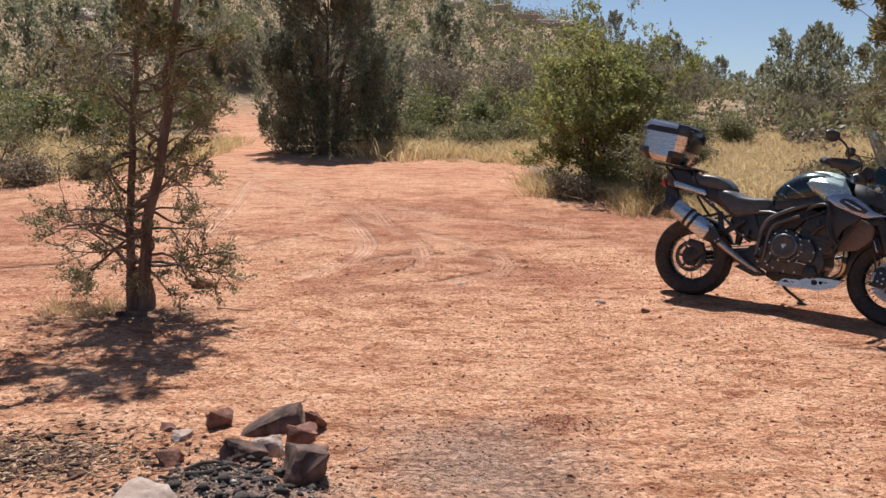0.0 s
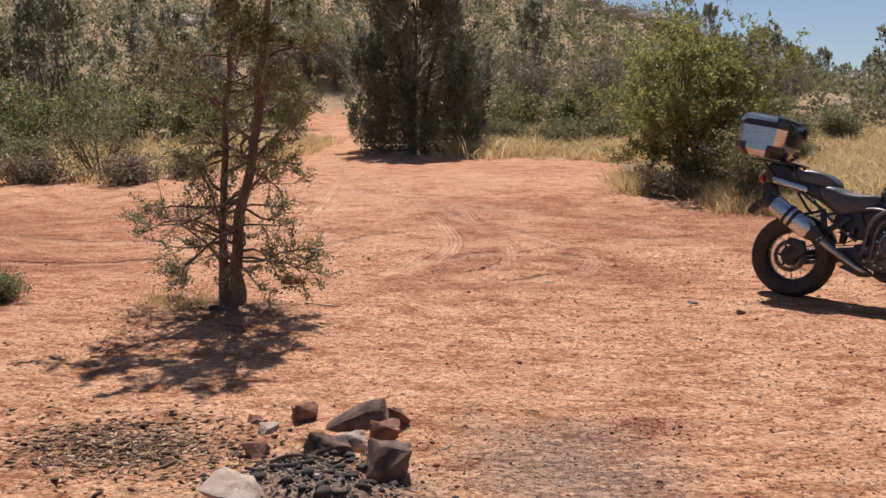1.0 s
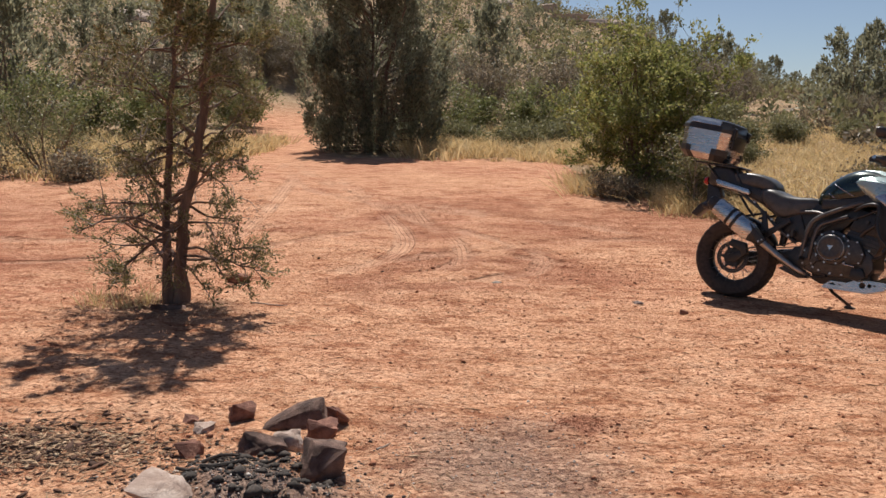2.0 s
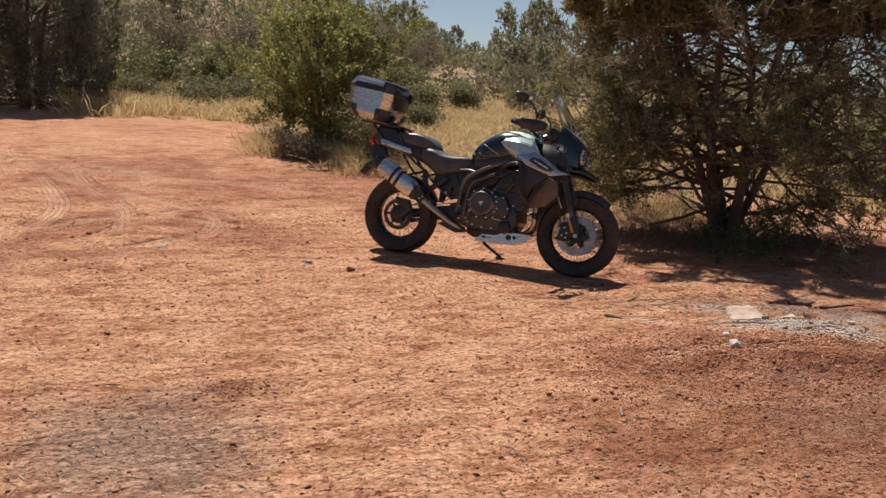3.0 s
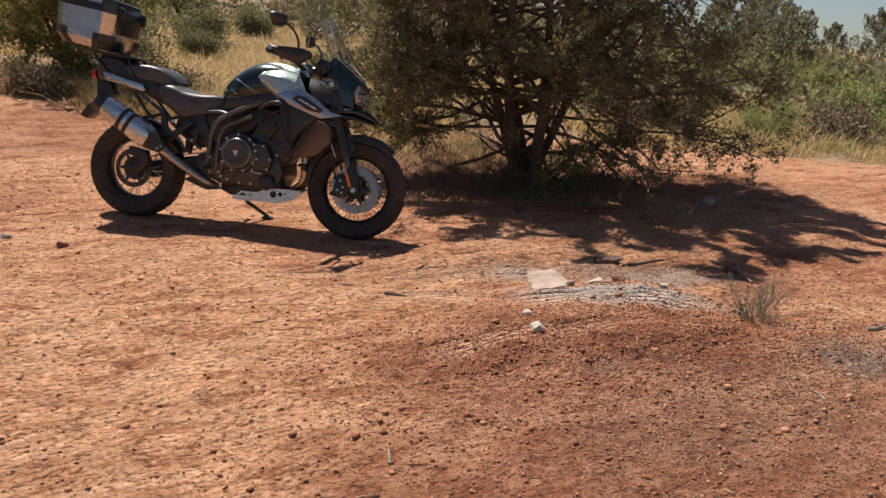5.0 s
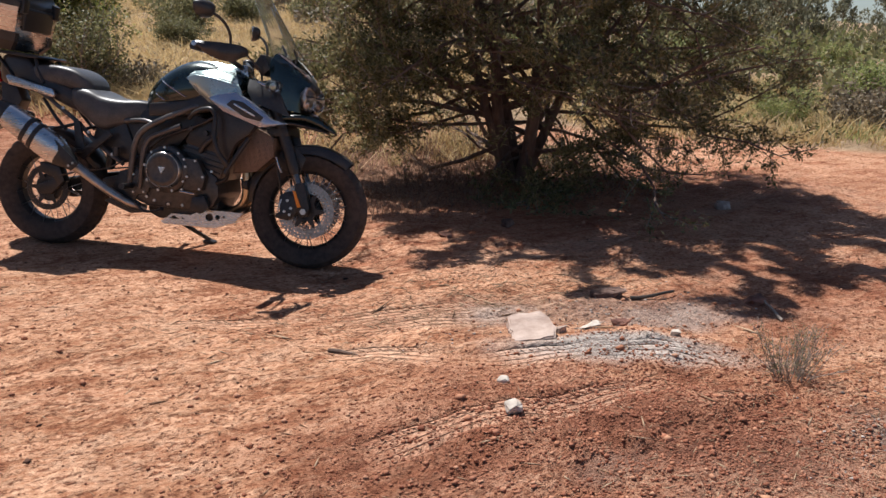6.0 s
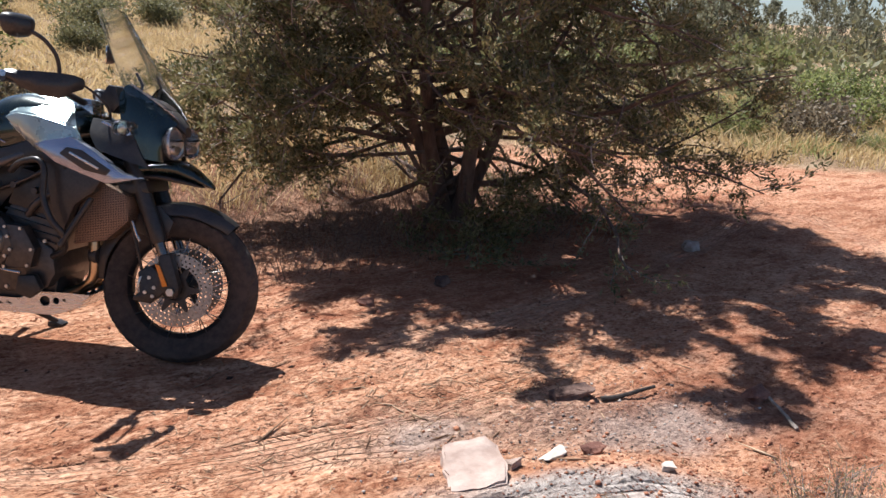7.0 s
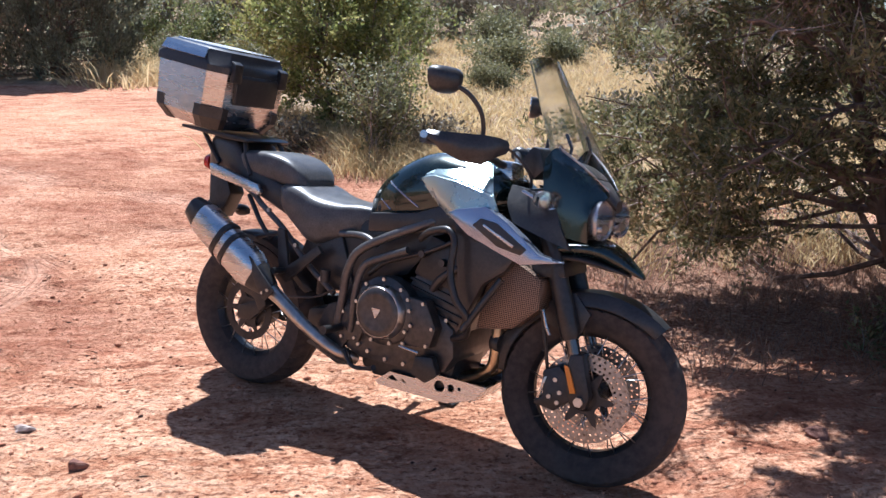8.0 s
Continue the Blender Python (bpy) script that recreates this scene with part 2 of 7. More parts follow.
def near_track(x, y):
    """Lateral place, way along, depth and half width of the nearest track, for points near one."""
    u, s, d, w = np.full(x.shape, 9.0), np.zeros(x.shape), np.zeros(x.shape), np.zeros(x.shape)
    for pts, half, depth, fresh in TRACKS:
        run, total = 0.0, sum((b - a).length for a, b in zip(pts[:-1], pts[1:]))
        for a, b in zip(pts[:-1], pts[1:]):
            dx, dy = b.x - a.x, b.y - a.y
            ln = math.hypot(dx, dy)
            box = (x > min(a.x, b.x) - 0.3) & (x < max(a.x, b.x) + 0.3) & (y > min(a.y, b.y) - 0.3) & (y < max(a.y, b.y) + 0.3)
            if box.any():
                px, py = x[box] - a.x, y[box] - a.y
                along = np.clip((px * dx + py * dy) / ln, 0, ln)
                side = (px * dy - py * dx) / ln
                gap = np.hypot(px - along * dx / ln, py - along * dy / ln)
                closer = gap / half < np.abs(u[box])
                where = np.flatnonzero(box)[closer]
                u.flat[where] = np.copysign(gap[closer] / half, side[closer])
                s.flat[where] = run + along[closer]
                d.flat[where] = depth
                at = run + along[closer]
                w.flat[where] = fresh * smooth(0.0, 0.45, at) * smooth(0.0, 0.45, total - at)
            run += ln
    return u, s, d, w


def spot(x, y, cx, cy, rx, ry, turn=0.0, soft=0.5, seed=0, ragged=0.5):
    """1 inside an uneven oval, 0 outside."""
    c, s = math.cos(radians(turn)), math.sin(radians(turn))
    px, py = (x - cx) * c + (y - cy) * s, -(x - cx) * s + (y - cy) * c
    q = np.hypot(px / rx, py / ry) + ragged * fbm(x * 2.2 / max(rx, ry), y * 2.2 / max(rx, ry), 30 + seed, 4)
    return 1 - smooth(1 - soft, 1 + soft * 0.4, q)


def fine_height(x, y):
    """Clods, hoof and shoe prints, heaps and ruts near the camera."""
    z = 0.030 * fbm(x / 1.4, y / 1.4, 11, 2) + 0.024 * fbm(x / 0.34, y / 0.30, 14, 3)
    u, s, d, fresh = near_track(x, y)
    calm = 1 - 0.8 * (1 - smooth(0.9, 1.5, np.abs(u)))
    rough = 0.55 + 1.0 * smooth(-0.15, 0.25, fbm(x / 0.9, y / 0.7, 25, 2))
    z = z + calm * rough * (0.014 * np.abs(fbm(x / 0.15, y / 0.12, 21, 2)) + 0.013 * np.maximum(fbm(x / 0.075, y / 0.06, 23, 2), 0.02))
    # the broken edge of the crust beside the tracks
    c = np.interp(x, (3.34, 3.38, 3.43, 3.59, 3.79, 4.07, 4.23, 4.27), (3.56, 3.54, 3.45, 3.50, 3.49, 3.53, 3.53, 3.55)) + 0.05 * fbm(x / 0.12, y / 9, 61, 2)
    z = z + 0.024 * smooth(-0.020, 0.026, y - c) * (1 - smooth(0.05, 0.32, y - c)) * smooth(3.34, 3.40, x) * (1 - smooth(4.15, 4.27, x))
    # the heap of ash in the ring of stones, and the loose soil thrown up beside the slab
    z = z + 0.13 * spot(x, y, -0.80, 2.78, 0.40, 0.34, 0, 0.9, 3, 0.5)
    z = z + 0.05 * spot(x, y, 3.5, 3.75, 0.75, 0.38, -15, 0.9, 4, 0.4)
    z = z + 0.06 * spot(x, y, 4.0, 4.15, 0.60, 0.26, -25, 0.9, 6, 0.3)
    z = z - 0.03 * spot(x, y, 0.75, 3.65, 0.16, 0.1, 0, 0.9, 7, 0.4)
    # clods thrown up where the soil is loose
    loose = spot(x, y, 3.4, 3.6, 1.3, 0.75, -10, 0.9, 15, 0.6)
    z = z + calm * loose * (0.022 * np.maximum(fbm(x / 0.11, y / 0.09, 71, 3), 0) + 0.012 * np.maximum(value_noise(x / 0.05, y / 0.045, 74), 0))
    # trodden level under the wheels and the stand
    along = np.clip(((x - 1.965) * 0.79 - (y - 6.772) * 0.613), -0.1, 1.65)
    gap = np.hypot(x - 1.965 - 0.79 * along, y - 6.772 + 0.613 * along)
    level = np.exp(-((gap / 0.42) ** 4))
    z = z * (1 - 0.93 * level) + level * (0.005 - 0.0192 * along)
    rut = (1 - smooth(0.6, 1.4, np.abs(u))) * d - 0.5 * d * np.exp(-((np.abs(u) - 1.35) / 0.3) ** 2)
    return z - rut - 0.012


def height(x, y):
    x, y = np.asarray(x, float), np.asarray(y, float)
    near = 1 - smooth(14, 30, np.hypot(x - 1, y - 4))
    return terrain(x, y) + near * fine_height(np.atleast_1d(x), np.atleast_1d(y)).reshape(x.shape) + (1 - near) * 0.25 * fbm(x / 6, y / 6, 17, 2)


def ground_z(x, y):
    return float(height(np.array([float(x)]), np.array([float(y)]))[0])


def spread(lo, hi, step, low_end, high_end, grow):
    mid = list(np.arange(lo, hi, step))
    up, down, g = [], [], step
    while (up or mid)[-1] < high_end:
        g = min(g * grow, 400)
        up.append((up or mid)[-1] + g)
    g, at = step, lo
    while at > low_end:
        g = min(g * grow, 400)
        at -= g
        down.append(at)
    return np.array(down[::-1] + mid + up)


def clearing_edge(x):
    """How far back the bare soil of the clearing reaches at x."""
    return np.interp(x, (-30, -14, -9, -6.5, -5.2, -2, 1.2, 1.7, 2.3, 3, 5, 7, 9, 11, 13), (13, 13, 14, 14.5, 19, 19.5, 18.3, 14.5, 12.6, 11.2, 10.6, 9.8, 8.8, 7.6, 6))


def build_ground():
    xs = spread(-3.6, 6.6, 0.022, -3200, 3200, 1.06)
    ys = spread(1.7, 8.2, 0.021, -3200, 3200, 1.045)
    gx, gy = np.meshgrid(xs, ys)
    x, y = gx.ravel(), gy.ravel()
    z = height(x, y)
    nx, ny = len(xs), len(ys)
    i = (np.arange(ny - 1)[:, None] * nx + np.arange(nx - 1)[None]).ravel()
    me = quick_mesh("ground", np.stack([x, y, z], 1), np.stack([i, i + 1, i + nx + 1, i + nx], 1))
    me.polygons.foreach_set("use_smooth", [True] * len(me.polygons))
    u, s, d, fresh = near_track(x, y)
    wear = 1 - smooth(0.7, 1.35, np.abs(u) + 0.5 * fbm(x / 0.25, y / 0.25, 66, 3))
    fade = np.where(y > 5.6, smooth(-0.4, 0.1, fbm(x / 0.6, y / 0.6, 67, 3)), smooth(-0.22, 0.12, fbm(x / 0.8, y / 0.8, 67, 3)))
    # grey ash, pale ash and dark burnt soil; open clearing against scrub
    ash = np.maximum.reduce([
        0.75 * spot(x, y, 0.15, 3.25, 0.50, 0.62, 10, 0.9, 1), spot(x, y, -0.72, 2.72, 0.52, 0.42, 0, 0.6, 2),
        0.7 * spot(x, y, 4.25, 4.55, 0.85, 0.30, -20, 0.8, 5), spot(x, y, 4.45, 3.05, 0.40, 0.26, -30, 0.8, 8), 0.6 * spot(x, y, 3.28, 3.42, 0.22, 0.12, 0, 0.9, 81),
        0.35 * spot(x, y, 3.4, 3.0, 0.9, 0.6, 0, 0.9, 9)])
    pale = np.maximum.reduce([spot(x, y, 3.98, 4.06, 0.66, 0.15, -31, 0.7, 12, 0.6), 0.45 * spot(x, y, 4.5, 4.35, 0.3, 0.16, -20, 0.9, 13, 0.7),
                              0.5 * spot(x, y, 3.7, 4.75, 0.2, 0.16, 0, 0.9, 14)])
    loose = np.maximum.reduce([0.95 * spot(x, y, 0.53, 3.72, 0.20, 0.12, 0, 0.6, 91, 0.8), 0.95 * spot(x, y, 2.75, 2.13, 0.20, 0.12, 0, 0.6, 92, 0.8), spot(x, y, 3.35, 3.7, 1.4, 0.8, -10, 0.9, 15, 0.6), 0.85 * spot(x, y, 3.3, 2.7, 1.5, 0.8, 0, 0.9, 16, 0.7), 0.7 * spot(x, y, 5.4, 4.4, 1.2, 0.8, 0, 0.9, 17, 0.7), 0.8 * spot(x, y, 6.5, 6.5, 2.6, 1.2, 0, 0.9, 24, 0.6),
                               0.8 * spot(x, y, -7.5, 9.5, 3.4, 2.0, 0, 0.8, 18, 0.6), 0.9 * spot(x, y, -4.6, 7.4, 1.5, 0.7, 0, 0.7, 29, 0.9), 0.7 * spot(x, y, 2.6, 8.8, 1.8, 0.6, -8, 0.7, 35, 1.0), 0.7 * spot(x, y, 1.6, 10.4, 2.6, 1.6, 10, 0.9, 19, 0.6), 0.75 * spot(x, y, 0.1, 7.6, 1.5, 1.1, 0, 0.5, 26, 1.3), 0.7 * spot(x, y, -0.6, 10.5, 1.6, 1.6, 0, 0.5, 27, 1.3)])
    sand = np.maximum(spot(x, y, 0.4, 2.9, 2.6, 2.4, 20, 0.9, 50, 0.5), np.maximum(0.5 * spot(x, y, -1.0, 7.6, 2.8, 2.2, 0, 0.9, 51, 0.7), spot(x, y, -3.7, 10.3, 0.7, 2.2, 0, 0.8, 52, 0.8)))
    edge = clearing_edge(x) + 1.6 * fbm(x / 4, y / 4, 40, 3)
    way = np.abs(x - np.interp(y, (10, 16, 22, 30, 45), (-2.5, -4.6, -6.3, -8.4, -11))) / np.interp(y, (10, 20, 45), (2.5, 1.3, 1.1))
    scrub = smooth(-0.5, 0.5, y - edge) * np.maximum(smooth(0.8, 1.4, way), smooth(30, 34, y))
    scrub = np.maximum(scrub, smooth(11.6, 12.4, x + 0.8 * fbm(x / 3, y / 3, 44, 3)))
    scrub = np.maximum(scrub, smooth(-12, -14, y))
    bed = np.maximum(spot(x, y, 5.3, 8.3, 2.3, 1.7, 0, 0.7, 20), spot(x, y, -2.35, 5.72, 0.62, 0.36, 0, 0.7, 23))
    bed = np.maximum(bed, spot(x, y, -1.72, 3.20, 0.40, 0.22, 0, 0.8, 28, 0.8))
    for name, values in (("ash", ash), ("pale", pale), ("loose", loose), ("sand", sand), ("scrub", scrub), ("wear", wear * fade * np.minimum(1.0, fresh * 1.3)), ("tread", (1 - smooth(0.85, 1.1, np.abs(u))) * fresh * (0.35 + 0.65 * fade)), ("across", u.clip(-3, 3)), ("along", s), ("bed", bed)):
        at = me.attributes.new(name, "FLOAT", "POINT")
        at.data.foreach_set("value", values.astype(np.float32))
    ob = put("ground", me, ground_material())
    return tagged(ob, "dry red desert soil with tyre tracks and ash patches", "ground", kind="structure")


def ground_material():
    m, n, l, b = make_material("red_soil", (0.4, 0.2, 0.12), 0.95)
    b.inputs["Specular IOR Level"].default_value = 0.15
    co = n.new("ShaderNodeTexCoord").outputs["Object"]

    def attr(name):
        a = n.new("ShaderNodeAttribute")
        a.attribute_name = name
        return a.outputs["Fac"]

    grain = add_noise(n, l, 210, 4, 0.7, co)
    crumbs = add_noise(n, l, 42, 7, 0.68, co)
    clods = add_noise(n, l, 11, 6, 0.62, co, (1, 1.2, 1))
    blotch = add_noise(n, l, 2.3, 7, 0.66, co, (0.8, 1.35, 1))
    wide = add_noise(n, l, 0.30, 5, 0.58, co, (1, 1.3, 1))
    mix1 = add_math(n, l, "ADD", add_math(n, l, "ADD", add_math(n, l, "MULTIPLY", crumbs, 0.28), add_math(n, l, "MULTIPLY", clods, 0.26)), add_math(n, l, "MULTIPLY", blotch, 0.46))
    soil = add_ramp(n, l, mix1, (0.38, (0.20, 0.066, 0.033)), (0.44, (0.38, 0.155, 0.080)), (0.50, (0.57, 0.288, 0.162)), (0.60, (0.78, 0.470, 0.305)))
    red = add_ramp(n, l, mix1, (0.38, (0.21, 0.068, 0.037)), (0.49, (0.40, 0.150, 0.082)), (0.61, (0.62, 0.300, 0.186)))
    ruddy = add_ramp(n, l, add_math(n, l, "ADD", wide, add_math(n, l, "MULTIPLY", attr("sand"), -0.16)), (0.44, (0, 0, 0)), (0.60, (0.75, 0.75, 0.75)))
    colour = add_mix(n, l, ruddy, soil, red)
    colour = add_mix(n, l, attr("loose"), colour, red)
    # a paler trodden crust, broken up into streaks across the clearing
    crust = add_noise(n, l, 5.0, 9, 0.68, co, (0.55, 1.7, 1))
    crusty = add_ramp(n, l, crust, (0.485, (0, 0, 0)), (0.515, (0.70, 0.70, 0.70)))
    crusty = add_math(n, l, "MULTIPLY", crusty, add_math(n, l, "SUBTRACT", 1.0, add_math(n, l, "MULTIPLY", attr("loose"), 0.8)))
    colour = add_mix(n, l, crusty, colour, add_ramp(n, l, crumbs, (0.4, (0.45, 0.207, 0.112)), (0.6, (0.73, 0.430, 0.272))))
    # small shadows of crumbs put into the colour as dark flecks, longer across than away
    fleck = add_noise(n, l, 38, 6, 0.74, co, (0.7, 1.3, 1))
    shade_flecks = add_ramp(n, l, fleck, (0.555, (0, 0, 0)), (0.59, (0.85, 0.85, 0.85)))
    colour = add_mix(n, l, shade_flecks, colour, add_ramp(n, l, crumbs, (0.4, (0.19, 0.060, 0.030)), (0.6, (0.40, 0.165, 0.090))))
    dry = add_ramp(n, l, mix1, (0.38, (0.20, 0.135, 0.08)), (0.52, (0.32, 0.24, 0.145)), (0.66, (0.45, 0.36, 0.235)))
    colour = add_mix(n, l, add_math(n, l, "MULTIPLY", attr("scrub"), 0.85), colour, dry)
    duff = add_ramp(n, l, crumbs, (0.38, (0.07, 0.035, 0.022)), (0.50, (0.20, 0.115, 0.075)), (0.62, (0.36, 0.25, 0.17)))
    colour = add_mix(n, l, add_math(n, l, "MULTIPLY", attr("bed"), 0.7), colour, duff)
    ash_grain = add_math(n, l, "ADD", add_math(n, l, "MULTIPLY", crumbs, 0.5), add_math(n, l, "MULTIPLY", add_noise(n, l, 130, 5, 0.7, co), 0.5))
    ashes = add_ramp(n, l, ash_grain, (0.36, (0.055, 0.045, 0.042)), (0.52, (0.21, 0.165, 0.145)), (0.68, (0.40, 0.34, 0.30)))
    colour = add_mix(n, l, add_math(n, l, "MULTIPLY", attr("ash"), add_ramp(n, l, crumbs, (0.3, (1, 1, 1)), (0.7, (0.55, 0.55, 0.55)))), colour, ashes)
    white = add_ramp(n, l, ash_grain, (0.40, (0.38, 0.30, 0.255)), (0.60, (0.62, 0.54, 0.48)))
    colour = add_mix(n, l, attr("pale"), colour, white)
    packed = add_ramp(n, l, crumbs, (0.35, (0.46, 0.26, 0.165)), (0.65, (0.66, 0.45, 0.32)))
    colour = add_mix(n, l, add_math(n, l, "MULTIPLY", add_math(n, l, "MULTIPLY", attr("wear"), add_math(n, l, "SUBTRACT", 1.0, add_math(n, l, "MULTIPLY", attr("pale"), 0.8))), 0.5), colour, packed)
    l.new(colour, b.inputs["Base Color"])
    # relief: grain and clods, and the lugs of the tyres along the tracks
    hgt = add_math(n, l, "ADD", add_math(n, l, "MULTIPLY", grain, 0.10), add_math(n, l, "ADD", add_math(n, l, "MULTIPLY", crumbs, 0.42), add_math(n, l, "MULTIPLY", clods, 0.9)))
    hgt = add_math(n, l, "ADD", hgt, add_math(n, l, "MULTIPLY", shade_flecks, 0.16))
    hgt = add_math(n, l, "ADD", hgt, add_math(n, l, "MULTIPLY", crust, 0.5))
    gravel = add_math(n, l, "MULTIPLY", add_noise(n, l, 95, 5, 0.7, co), add_math(n, l, "MULTIPLY", attr("loose"), 0.55))
    hgt = add_math(n, l, "MULTIPLY", hgt, add_math(n, l, "SUBTRACT", 1.0, add_math(n, l, "MULTIPLY", crusty, 0.45)))
    hgt = add_math(n, l, "ADD", add_math(n, l, "ADD", hgt, gravel), add_math(n, l, "MULTIPLY", crusty, 0.30))
    hgt = add_math(n, l, "MULTIPLY", hgt, add_math(n, l, "SUBTRACT", 1.0, add_math(n, l, "MULTIPLY", attr("wear"), 0.75)))
    first = add_bump(n, l, b, hgt, 1.0, 0.050)
    across, along = attr("across"), attr("along")
    slant = add_math(n, l, "ADD", along, add_math(n, l, "MULTIPLY", add_math(n, l, "ABSOLUTE", across), 0.06))
    outer = add_math(n, l, "GREATER_THAN", add_math(n, l, "ABSOLUTE", across), 0.52)
    lugs = add_math(n, l, "MULTIPLY", add_math(n, l, "POWER", add_math(n, l, "MAXIMUM", add_math(n, l, "SINE", add_math(n, l, "MULTIPLY", slant, 170.0)), 0.0), 2.0), outer)
    grooves = add_math(n, l, "POWER", add_math(n, l, "MAXIMUM", add_math(n, l, "COSINE", add_math(n, l, "MULTIPLY", across, 12.57)), 0.0), 2.0)
    tread = add_math(n, l, "MULTIPLY", add_math(n, l, "ADD", add_math(n, l, "MULTIPLY", lugs, -0.6), add_math(n, l, "MULTIPLY", grooves, -1.0)), attr("tread"))
    add_bump(n, l, b, tread, 1.0, 0.022, first)
    return m


ground = build_ground()
# ---------- plants ----------
def unit(v):
    return v / np.maximum(np.linalg.norm(v, axis=-1, keepdims=True), 1e-9)


def blades(centres, ways, length, width, rng, fold=0.5):
    """Pointed leaves: each a bent diamond that starts at its centre and runs along its way."""
    c, w = np.asarray(centres, float), unit(np.asarray(ways, float))
    n = len(c)
    ln = length * rng.uniform(0.55, 1.25, (n, 1))
    wd = width * rng.uniform(0.6, 1.3, (n, 1))
    side = unit(np.cross(w, unit(rng.normal(size=(n, 3)))))
    lift = np.cross(side, w) * ln * rng.uniform(-0.15, 0.15, (n, 1)) * fold
    v = np.stack([c, c + w * ln * 0.5 + side * wd * 0.5 + lift, c + w * ln, c + w * ln * 0.5 - side * wd * 0.5 + lift], 1)
    return v.reshape(-1, 3)


def blade_mesh(name, verts):
    k = len(verts) // 4
    return quick_mesh(name, verts, np.arange(k * 4).reshape(k, 4))


def bent_line(rng, start, way, length, steps, wander, droop=0.0):
    """A crooked line of points for a limb."""
    p, w = np.array(start, float), unit(np.array(way, float))
    out = [p.copy()]
    for i in range(steps):
        w = unit(w + rng.normal(size=3) * wander + np.array((0, 0, droop)))
        p = p + w * length / steps
        out.append(p.copy())
    return np.array(out), w


class Grown:
    """Tubes of wood and places for leaves, gathered while a plant grows."""

    def __init__(self):
        self.wood, self.spots, self.ways, self.dead = [], [], [], []

    def mesh(self, name, sides=6):
        verts, faces = [], []
        for pts, radii in self.wood:
            v, f = tube_arrays(pts, radii, sides if radii[0] > 0.012 else 4, cap=False)
            o = len(verts)
            verts += v
            faces += [tuple(i + o for i in q) for q in f]
        return mesh_from(name, verts, faces, True)


def grow_twigs(fine, rng, limb, twigs, tips, twig_len, bare):
    """Twigs along the outer part of a limb; sprays of leaves on those that live."""
    for q in range(twigs):
        g = rng.uniform(tips, 1.0) * 7
        h = min(int(g), 6)
        s = limb[h] + (limb[h + 1] - limb[h]) * (g - h)
        w = unit(limb[h + 1] - limb[h]) * 0.7 + rng.normal(size=3) * 0.6 + np.array((0, 0, 0.1))
        tw, _ = bent_line(rng, s, w, twig_len * rng.uniform(0.4, 1.2), 4, 0.22, -0.02)
        fine.wood.append((tw, 0.0045 * np.linspace(1, 0.4, 5)))
        if bare:
            fine.dead += [(t, unit(w)) for t in tw[1:]]
        else:
            for t in tw[1:]:
                fine.spots.append(t)
                fine.ways.append(unit(w))


